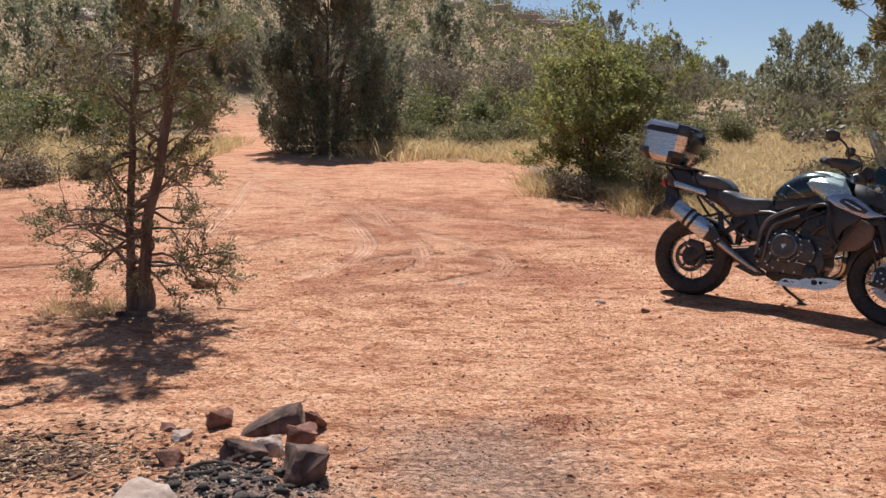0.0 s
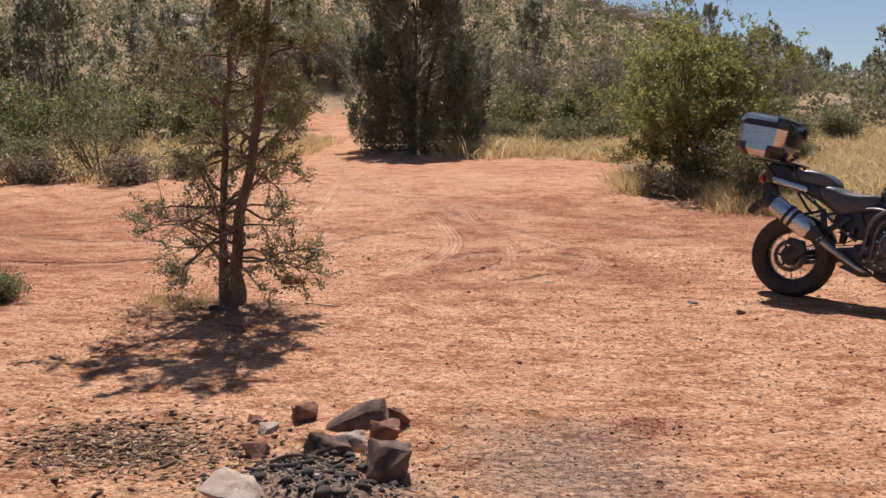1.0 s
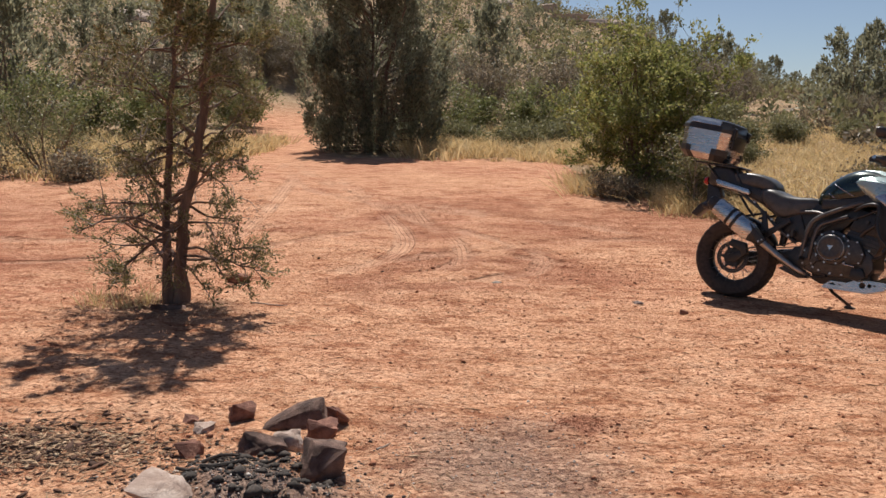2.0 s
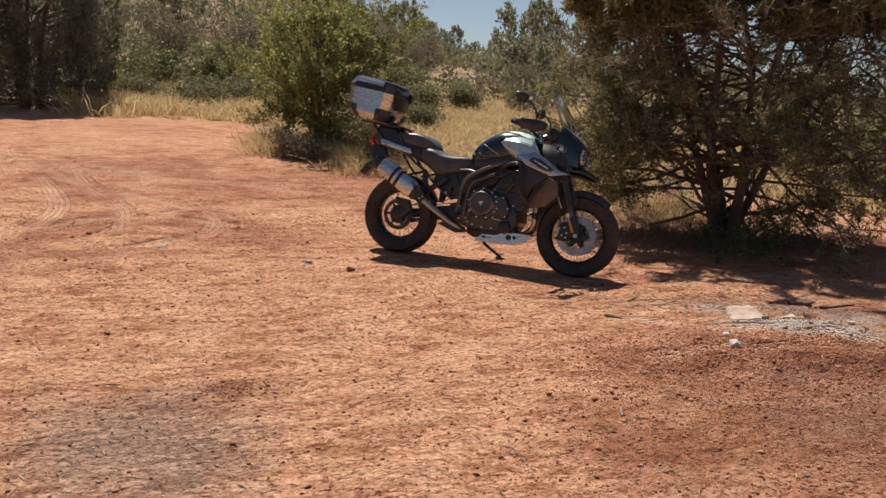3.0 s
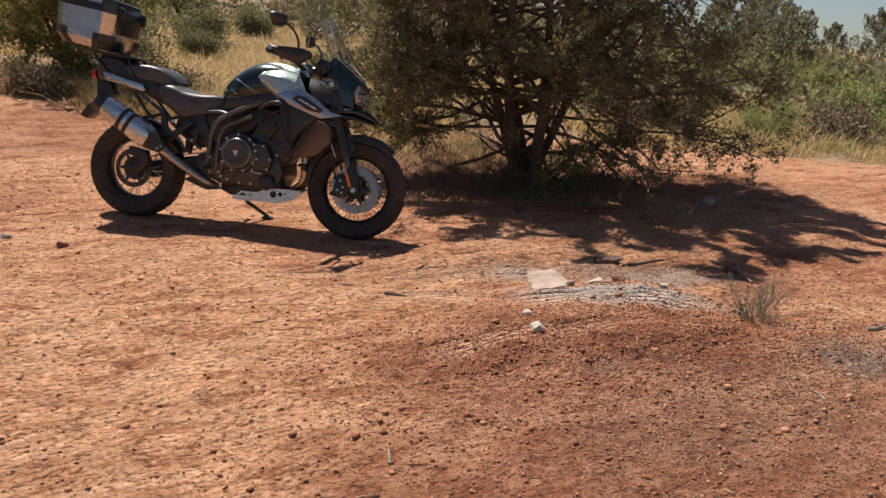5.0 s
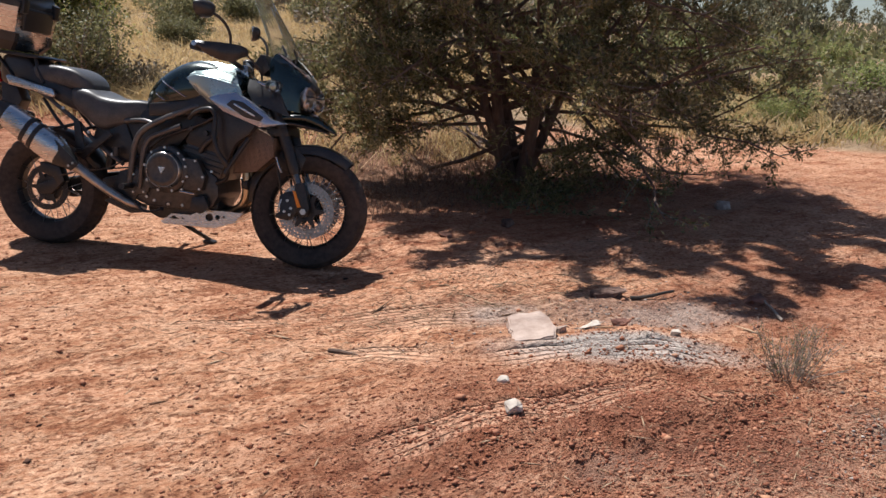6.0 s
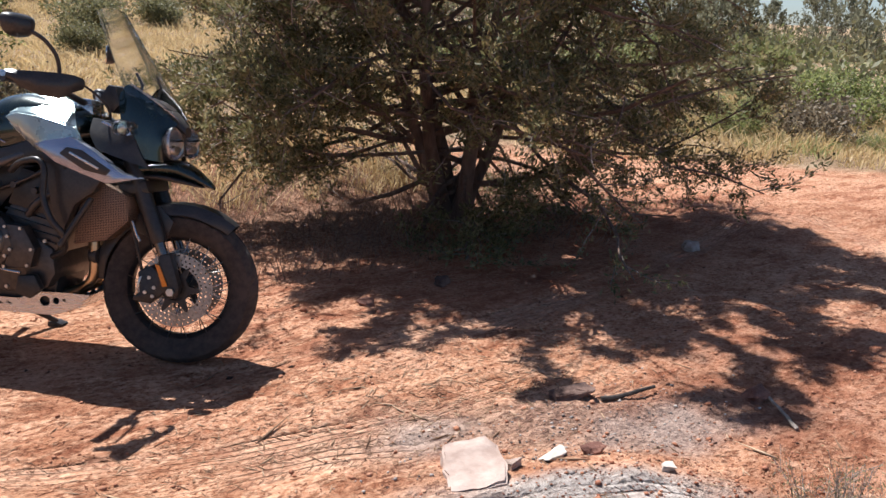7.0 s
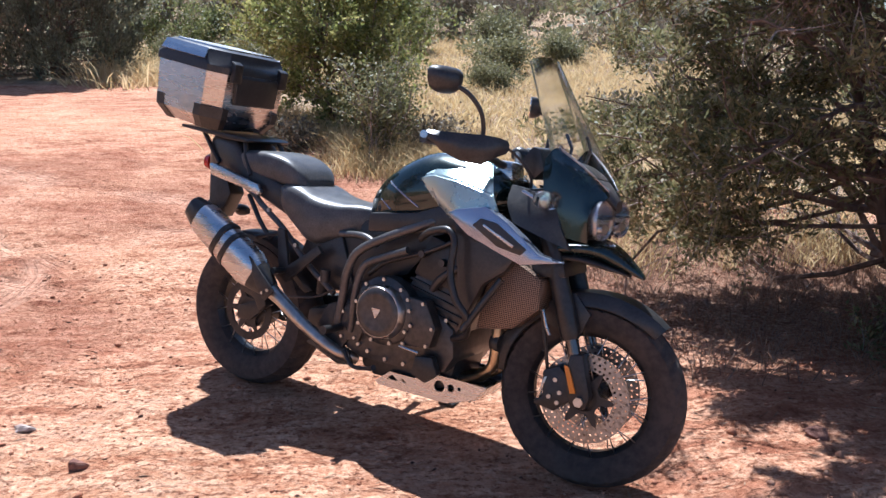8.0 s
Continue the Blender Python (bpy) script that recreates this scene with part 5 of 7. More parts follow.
# fork legs, brakes, mudguard
for s in (-1, 1):
    y = 0.105 * s
    leg = steered(tube("fork_leg", [(1.275, y, 0.98), (1.30, y, 0.92), (1.415, y, 0.62), (1.445, y, 0.535), (1.452, y, 0.515)], [0.028, 0.030, 0.033, 0.034, 0.028], SATIN, bike, 18))
    tube("stanchion", [(1.42, y, 0.60), (1.495, y, 0.40)], 0.0215, FORK_GOLD, leg, 16, "dark polished fork tube")
    plate("fork_foot", [(1.462, 0.47), (1.505, 0.475), (1.545, 0.34), (1.535, 0.295), (1.50, 0.29), (1.468, 0.33), (1.452, 0.40)], y - 0.026, y + 0.026, SATIN, leg, 0.010)
    lathe("axle_nut", [(0, -0.013), (0.017, -0.013), (0.017, 0.013), (0, 0.013)], STEEL, leg, 6, matrix=pose(1.515, y + s * 0.034, 0.322))
    refl = plate("reflector", [(1.448, 0.432), (1.467, 0.428), (1.500, 0.345), (1.481, 0.340)], y + s * 0.026, y + s * 0.034, ORANGE, leg, 0.003, "orange side reflector")
    cal = steered(plate("brake_caliper", [(1.375, 0.395), (1.43, 0.425), (1.455, 0.40), (1.485, 0.315), (1.43, 0.265), (1.355, 0.278), (1.362, 0.30), (1.385, 0.31)], s * 0.062, s * 0.128, SATIN, bike, 0.010))
    plate("caliper_bridge", [(1.385, 0.375), (1.395, 0.38), (1.375, 0.300), (1.366, 0.300)], s * 0.126, s * 0.131, STEEL, cal, 0.0015)
    for bx, bz in ((1.425, 0.375), (1.445, 0.335), (1.41, 0.315), (1.44, 0.30)):
        lathe("bolt", [(0, -0.006), (0.008, -0.006), (0.008, 0.006), (0, 0.006)], STEEL, cal, 6, matrix=pose(bx, s * 0.130, bz))
    steered(tube("brake_hose", [(1.33, y * 0.9, 0.74), (1.335, y * 1.25, 0.64), (1.355, y * 1.2, 0.56), (1.375, y * 1.15, 0.47), (1.385, y * 1.0, 0.40)], 0.006, SATIN, bike, 8, bend=5))
    steered(tube("fork_guard", [(1.352, y * 1.28, 0.60), (1.372, y * 1.3, 0.545), (1.385, y * 1.28, 0.52)], [0.005, 0.006, 0.005], STEEL, bike, 8))
steered(plate("fork_clamp", [(1.285, 0.745), (1.40, 0.765), (1.415, 0.715), (1.305, 0.700)], -0.135, 0.135, SATIN, bike, 0.012))
steered(plate("fork_clamp", [(1.215, 0.985), (1.325, 1.005), (1.335, 0.965), (1.225, 0.945)], -0.135, 0.135, SATIN, bike, 0.012))


def arc_sheet(name, cx, cz, r, a0, a1, half, drop, material, parent, thick=0.004, steps=22):
    """A mudguard: a curved sheet over a wheel, its sides turned down."""
    rings = []
    for i in range(steps + 1):
        f = i / steps
        a = radians(a0 + (a1 - a0) * f)
        w = half * (1 - 0.35 * max(0, abs(f - 0.5) * 2 - 0.75) / 0.25)
        top = [(-w, -drop), (-w * 0.97, -drop * 0.4), (-w * 0.75, 0.0), (0, 0.006), (w * 0.75, 0.0), (w * 0.97, -drop * 0.4), (w, -drop)]
        low = [(y * 0.94, q - thick) for y, q in top[::-1]]
        rings.append([(cx + (r + q) * math.cos(a), y, cz + (r + q) * math.sin(a)) for y, q in top + low])
    return loft(name, rings, material, parent)


steered(arc_sheet("front_mudguard", 1.515, 0.322, 0.352, 176, 50, 0.072, 0.045, BLACK, bike))
for s in (-1, 1):
    steered(plate("mudguard_bracket", [(1.31, 0.60), (1.44, 0.665), (1.50, 0.60), (1.47, 0.52), (1.40, 0.53), (1.35, 0.55)], s * 0.068, s * 0.080, BLACK, bike, 0.003))
arc_sheet("rear_hugger", 0.0, 0.316, 0.345, 118, 25, 0.085, 0.035, BLACK, bike)

# engine
plate("sump", [(0.64, 0.24), (0.70, 0.215), (0.96, 0.210), (1.03, 0.25), (1.05, 0.36), (0.62, 0.36)], -0.115, 0.115, SATIN, bike, 0.015)
plate("crankcase", [(0.56, 0.32), (0.66, 0.282), (0.93, 0.285), (1.03, 0.31), (1.06, 0.37), (1.05, 0.47), (0.92, 0.55), (0.72, 0.58), (0.58, 0.55), (0.53, 0.42)], -0.165, 0.165, ENGINE, bike, 0.018)
plate("cylinder_block", [(0.78, 0.50), (1.05, 0.44), (1.11, 0.60), (0.88, 0.66)], -0.150, 0.150, ENGINE, bike, 0.012)
plate("cylinder_head", [(0.86, 0.64), (1.11, 0.585), (1.15, 0.73), (0.92, 0.79)], -0.165, 0.165, SATIN, bike, 0.014)
clutch = lathe("clutch_cover", [(0.125, 0.04), (0.125, -0.015), (0.118, -0.022), (0.100, -0.028), (0.096, -0.050), (0.088, -0.060), (0.070, -0.066), (0.062, -0.064), (0.0, -0.064)], ENGINE, bike, 48,
               "round dark engine cover with a bright rim", matrix=pose(0.782, -0.195, 0.493))
lathe("rim_band", [(0.102, -0.026), (0.099, -0.046), (0.091, -0.0585), (0.087, -0.0585), (0.096, -0.024)], STEEL, clutch, 48, "bright steel ring")
bm = bmesh.new()
tri = [bm.verts.new(v) for v in ((-0.020, -0.066, 0.016), (0.020, -0.066, 0.016), (0.0, -0.066, -0.022))]
bm.faces.new(tri)
out = bmesh.ops.extrude_face_region(bm, geom=bm.faces[:])
bmesh.ops.translate(bm, vec=(0, -0.003, 0), verts=[g for g in out["geom"] if isinstance(g, bmesh.types.BMVert)])
part("badge", bm, ALLOY, clutch, "small triangular metal badge", shade=False)
cover = plate("engine_cover", [(0.875, 0.565), (0.955, 0.562), (1.005, 0.47), (0.985, 0.395), (0.87, 0.385), (0.90, 0.47)], -0.215, -0.16, ENGINE, bike, 0.010)
plate("water_pump", [(0.93, 0.36), (1.00, 0.37), (1.03, 0.31), (0.98, 0.27), (0.92, 0.29)], -0.215, -0.18, SATIN, bike, 0.010)
tube("oil_pipe", [(0.87, -0.222, 0.385), (0.90, -0.226, 0.382), (0.95, -0.222, 0.376)], 0.006, STEEL, bike, 8)
for k in range(9):
    a = radians(40 * k + 12)
    lathe("bolt", [(0, -0.007), (0.0075, -0.007), (0.0075, 0.007), (0, 0.007)], STEEL, clutch, 6, matrix=pose(0.117 * math.cos(a), -0.024, 0.117 * math.sin(a)))
for bx, bz in ((0.885, 0.555), (0.948, 0.552), (0.992, 0.47), (0.975, 0.405), (0.88, 0.395), (0.905, 0.465)):
    lathe("bolt", [(0, -0.006), (0.007, -0.006), (0.007, 0.006), (0, 0.006)], STEEL, cover, 6, matrix=pose(bx, -0.218, bz))
for bx, by, bz in ((0.93, -0.168, 0.305), (1.0, -0.168, 0.325), (0.70, -0.168, 0.318), (0.78, -0.168, 0.305), (0.86, -0.168, 0.305), (0.655, -0.168, 0.335), (1.02, -0.168, 0.50), (1.08, -0.17, 0.63), (0.98, -0.17, 0.70)):
    lathe("bolt", [(0, -0.006), (0.008, -0.006), (0.008, 0.006), (0, 0.006)], STEEL, bike, 6, matrix=pose(bx, by, bz))
plate("airbox", [(0.36, 0.60), (0.62, 0.52), (0.80, 0.62), (0.95, 0.80), (0.66, 0.82), (0.42, 0.74)], -0.105, 0.105, BLACK, bike, 0.02)
plate("battery_box", [(0.30, 0.62), (0.48, 0.50), (0.58, 0.52), (0.50, 0.72), (0.34, 0.74)], -0.12, 0.12, BLACK, bike, 0.015)

# frame and bars
for s in (-1, 1):
    tube("frame_tube", [(0.97, 0.15 * s, 0.855), (0.91, 0.18 * s, 0.828), (0.754, 0.195 * s, 0.757), (0.638, 0.195 * s, 0.688), (0.593, 0.19 * s, 0.613), (0.577, 0.185 * s, 0.524), (0.56, 0.18 * s, 0.40)], 0.0165, TUBES, bike, 12, bend=5)
    tube("frame_tube", [(0.862, 0.215 * s, 0.728), (0.759, 0.210 * s, 0.686), (0.680, 0.205 * s, 0.645), (0.648, 0.20 * s, 0.574), (0.635, 0.195 * s, 0.47), (0.62, 0.18 * s, 0.38)], 0.0145, TUBES, bike, 12, bend=5)
    tube("frame_tube", [(0.70, 0.17 * s, 0.72), (0.62, 0.15 * s, 0.74), (0.50, 0.13 * s, 0.73)], 0.013, TUBES, bike, 8, bend=4)
    tube("engine_guard", [(0.90, 0.20 * s, 0.775), (0.96, 0.235 * s, 0.812), (1.035, 0.25 * s, 0.828), (1.066, 0.255 * s, 0.79), (1.066, 0.262 * s, 0.69), (1.095, 0.262 * s, 0.605), (1.135, 0.245 * s, 0.545), (1.118, 0.20 * s, 0.475), (1.05, 0.165 * s, 0.44)], 0.0125, SATIN, bike, 10, bend=5)
    tube("engine_guard", [(1.125, 0.245 * s, 0.50), (1.17, 0.235 * s, 0.58), (1.235, 0.215 * s, 0.69)], 0.012, SATIN, bike, 10, bend=4)
    tube("subframe_tube", [(-0.12, 0.11 * s, 0.90), (0.04, 0.13 * s, 0.83), (0.097, 0.135 * s, 0.79), (0.231, 0.135 * s, 0.70), (0.344, 0.135 * s, 0.596), (0.50, 0.14 * s, 0.496)], 0.012, TUBES, bike, 8, bend=3)
    tube("subframe_tube", [(0.02, 0.13 * s, 0.82), (0.10, 0.14 * s, 0.72), (0.16, 0.14 * s, 0.66)], 0.010, SATIN, bike, 8, bend=3)
    tube("subframe_tube", [(0.09, 0.14 * s, 0.658), (0.23, 0.14 * s, 0.696)], 0.010, SATIN, bike, 8)
    plate("grab_rail", [(-0.185, 0.925), (-0.165, 0.932), (-0.02, 0.895), (0.092, 0.872), (0.108, 0.842), (0.095, 0.826), (-0.009, 0.852), (-0.166, 0.880)], s * 0.142, s * 0.165, ALLOY, bike, 0.005, "cast aluminium grab rail")
    plate("footrest_plate", [(0.50, 0.46), (0.60, 0.50), (0.62, 0.36), (0.58, 0.30), (0.50, 0.29), (0.45, 0.36)], s * 0.155, s * 0.175, SATIN, bike, 0.006)
    tube("footrest", [(0.575, 0.17 * s, 0.385), (0.575, 0.29 * s, 0.39)], [0.014, 0.017], SATIN, bike, 10)
    tube("footrest", [(0.28, 0.15 * s, 0.55), (0.27, 0.24 * s, 0.555)], [0.011, 0.014], SATIN, bike, 10)
plate("exhaust_hanger", [(0.225, 0.715), (0.262, 0.712), (0.292, 0.575), (0.43, 0.675), (0.452, 0.650), (0.285, 0.505), (0.245, 0.525)], -0.178, -0.160, SATIN, bike, 0.004)
tube("brake_pedal", [(0.60, -0.18, 0.30), (0.66, -0.21, 0.26), (0.74, -0.225, 0.27), (0.78, -0.24, 0.285)], [0.008, 0.008, 0.007, 0.012], SATIN, bike, 8, bend=3)
plate("heel_guard", [(0.40, 0.29), (0.56, 0.235), (0.63, 0.245), (0.61, 0.30), (0.50, 0.34)], -0.165, -0.150, SATIN, bike, 0.004)
plate("swingarm", [(-0.06, 0.36), (0.06, 0.385), (0.30, 0.43), (0.55, 0.47), (0.57, 0.36), (0.30, 0.31), (0.06, 0.26), (-0.06, 0.275)], 0.085, 0.155, SATIN, bike, 0.02)
plate("swingarm_link", [(0.36, 0.41), (0.55, 0.46), (0.58, 0.34), (0.44, 0.30), (0.36, 0.34)], -0.12, 0.10, SATIN, bike, 0.02)
tube("rear_shock", [(0.40, -0.05, 0.68), (0.385, -0.05, 0.56), (0.37, -0.05, 0.46)], [0.022, 0.032, 0.024], SATIN, bike, 14)
plate("rear_caliper", [(-0.02, 0.47), (0.10, 0.45), (0.13, 0.37), (0.09, 0.34), (0.06, 0.39), (-0.02, 0.41)], -0.105, -0.045, SATIN, bike, 0.010)
plate("rear_brake_arm", [(-0.035, 0.34), (0.04, 0.37), (0.10, 0.40), (0.12, 0.36), (0.04, 0.29), (-0.03, 0.285)], -0.098, -0.078, SATIN, bike, 0.006)
stand = tube("side_stand", [(0.70, 0.12, 0.20), (0.725, 0.15, 0.155), (0.835, 0.255, 0.062)], [0.014, 0.013, 0.012], SATIN, bike, 10)
plate("stand_foot", [(0.80, 0.040), (0.86, 0.040), (0.87, 0.052), (0.83, 0.066), (0.80, 0.060)], 0.235, 0.295, SATIN, stand, 0.004)

# hoses, wires and small fittings round the engine
for s in (-1, 1):
    tube("coolant_hose", [(1.16, 0.12 * s, 0.68), (1.08, 0.185 * s, 0.70), (1.00, 0.188 * s, 0.655), (0.95, 0.17 * s, 0.60)], 0.014, BLACK, bike, 10, bend=5)
    tube("wiring_loom", [(1.05, 0.175 * s, 0.80), (0.94, 0.180 * s, 0.74), (0.84, 0.172 * s, 0.70), (0.74, 0.165 * s, 0.66), (0.66, 0.150 * s, 0.60)], 0.008, BLACK, bike, 8, bend=4)
    for x, z in ((0.90, 0.69), (0.985, 0.67), (1.07, 0.65)):
        lathe("spark_plug_cap", [(0, -0.02), (0.013, -0.02), (0.015, 0.0), (0.011, 0.02), (0, 0.02)], BLACK, bike, 10, matrix=pose(x, 0.168 * s, z + 0.03))
    tube("brake_line", [(0.10, 0.10 * s, 0.40), (0.26, 0.145 * s, 0.44), (0.42, 0.160 * s, 0.47), (0.52, 0.165 * s, 0.52)], 0.0045, BLACK, bike, 6, bend=4)
    for x, z in ((0.15, 0.775), (0.30, 0.655), (0.44, 0.545)):
        lathe("bolt", [(0, -0.006), (0.009, -0.006), (0.009, 0.006), (0, 0.006)], STEEL, bike, 6, matrix=pose(x, 0.150 * s, z))
for k in range(5):
    plate("cylinder_rib", [(0.80 + 0.012 * k, 0.515 + 0.026 * k), (1.045 + 0.012 * k, 0.458 + 0.026 * k), (1.047 + 0.012 * k, 0.466 + 0.026 * k), (0.802 + 0.012 * k, 0.523 + 0.026 * k)], -0.160, 0.160, SATIN, bike, 0.001)
lathe("brake_reservoir", [(0, -0.025), (0.018, -0.025), (0.020, 0.0), (0.020, 0.022), (0, 0.022)], BLACK, bike, 14, matrix=pose(0.47, -0.165, 0.565) @ pose(0, 0, 0, 90, 0, 0))
lathe("oil_filler", [(0, -0.012), (0.016, -0.012), (0.019, -0.002), (0.019, 0.01), (0, 0.01)], SATIN, bike, 12, matrix=pose(0.69, -0.176, 0.40))
plate("gear_cover", [(0.56, 0.46), (0.66, 0.50), (0.69, 0.42), (0.66, 0.345), (0.57, 0.34)], -0.182, -0.16, ENGINE, bike, 0.008)
for x, z in ((0.585, 0.45), (0.65, 0.475), (0.672, 0.42), (0.645, 0.36), (0.585, 0.355)):
    lathe("bolt", [(0, -0.005), (0.0065, -0.005), (0.0065, 0.005), (0, 0.005)], STEEL, bike, 6, matrix=pose(x, -0.185, z))

# exhaust
for k, y in enumerate((-0.075, 0.0, 0.075)):
    tube("exhaust_header", [(1.10, y, 0.60), (1.165, y, 0.545), (1.178, y, 0.44), (1.160, y * 0.85, 0.335), (1.06, y * 0.6, 0.272), (0.90, y * 0.5 - 0.02, 0.250)], 0.021, TITAN, bike, 14, "heat-stained steel header pipe", bend=5)
tube("link_pipe", [(0.62, -0.12, 0.262), (0.56, -0.185, 0.292), (0.445, -0.215, 0.360), (0.31, -0.230, 0.450), (0.245, -0.242, 0.494)], [0.024, 0.024, 0.024, 0.026, 0.034], PIPE, bike, 16, "brushed steel exhaust pipe", bend=5)


def along_axis(rows, a, b, squash=0.72, n=20, p=3.0):
    """Rings round the line from a to b, from rows of way along it and radius."""
    a, b = Vector(a), Vector(b)
    d = (b - a).normalized()
    side = Vector((0, 1, 0))
    up = d.cross(side).normalized()
    side = up.cross(d)
    rings = []
    for f, r in rows:
        c = a + (b - a) * f
        ring = []
        for k in range(n):
            w = 2 * math.pi * k / n
            q = (abs(math.cos(w)) ** p + abs(math.sin(w)) ** p) ** (-1 / p)
            ring.append(tuple(c + (side * math.cos(w) * squash + up * math.sin(w)) * r * q))
        rings.append(ring)
    return rings


M_A, M_B = (-0.135, -0.265, 0.745), (0.235, -0.245, 0.503)
muffler = loft("muffler", along_axis([(0.10, 0.062), (0.14, 0.069), (0.80, 0.076), (0.90, 0.064)], M_A, M_B), ALLOY, bike, "brushed aluminium silencer")
loft("end_cap", along_axis([(-0.06, 0.032), (-0.04, 0.046), (0.10, 0.063), (0.125, 0.063)], M_A, M_B), SATIN, muffler, "black end cap")
loft("front_cone", along_axis([(0.89, 0.064), (0.94, 0.060), (1.10, 0.036)], M_A, M_B), SATIN, muffler)
for f in (0.40, 0.52):
    loft("strap", along_axis([(f, 0.0735), (f + 0.006, 0.0770), (f + 0.055, 0.0785), (f + 0.061, 0.0750)], M_A, M_B), SATIN, muffler, "black clamp strap")
plate("heat_shield", [(0.165, 0.60), (0.195, 0.605), (0.30, 0.515), (0.33, 0.49), (0.285, 0.445), (0.255, 0.47)], -0.292, -0.284, SATIN, muffler, 0.003)
for f, dz in ((0.30, 0.49), (0.275, 0.475)):
    lathe("bolt", [(0, -0.006), (0.007, -0.006), (0.007, 0.006), (0, 0.006)], STEEL, muffler, 6, matrix=pose(f, -0.293, dz))

# skid plate
SKID = [(0.722, 0.203), (0.785, 0.252), (0.894, 0.252), (0.963, 0.286), (1.082, 0.288), (1.182, 0.286), (1.145, 0.232), (1.031, 0.194), (0.738, 0.192)]
for s in (-1, 1):
    side_plate = plate("skid_plate_side", SKID, s * 0.135, s * 0.129, ALLOY, bike, 0, "dusty aluminium skid plate with round holes",
                       holes=(circle(1.000, 0.248, 0.0215), circle(1.047, 0.252, 0.014), circle(1.081, 0.256, 0.0075, 8), [(0.770, 0.222), (0.797, 0.243), (0.826, 0.224)], [(0.835, 0.240), (0.842, 0.226), (0.868, 0.224)]), shade=False)
plate("skid_plate", [(0.738, 0.196), (0.738, 0.190), (1.031, 0.190), (1.145, 0.228), (1.186, 0.284), (1.180, 0.288), (1.140, 0.236), (1.030, 0.197)], -0.131, 0.131, ALLOY, bike, 0.002, "dusty aluminium skid plate")

# tank, seat and panels
TANK = [(0.592, 0.785, 0.850, 0.065), (0.615, 0.775, 0.905, 0.105), (0.665, 0.770, 0.968, 0.140), (0.74, 0.775, 1.026, 0.166), (0.835, 0.790, 1.074, 0.176), (0.93, 0.815, 1.084, 0.178), (1.03, 0.850, 1.068, 0.172), (1.12, 0.885, 1.040, 0.150), (1.17, 0.905, 1.010, 0.10)]
tank = body("fuel_tank", TANK, GREEN, bike, "glossy dark green metallic fuel tank", p=3.0)
lathe("filler_cap", [(0, -0.004), (0.038, -0.004), (0.044, -0.010), (0.044, -0.02)], SATIN, tank, 28, matrix=pose(0.955, 0, 1.084) @ pose(0, 0, 0, 86, 0, 0))


def tank_y(x, z):
    xs = [r[0] for r in TANK]
    lo, hi, w = (np.interp(x, xs, [r[k] for r in TANK]) for k in (1, 2, 3))
    q = min(abs((z - (lo + hi) / 2) / ((hi - lo) / 2)), 0.98)
    return float(w * (1 - q**3.0) ** (1 / 3.0))


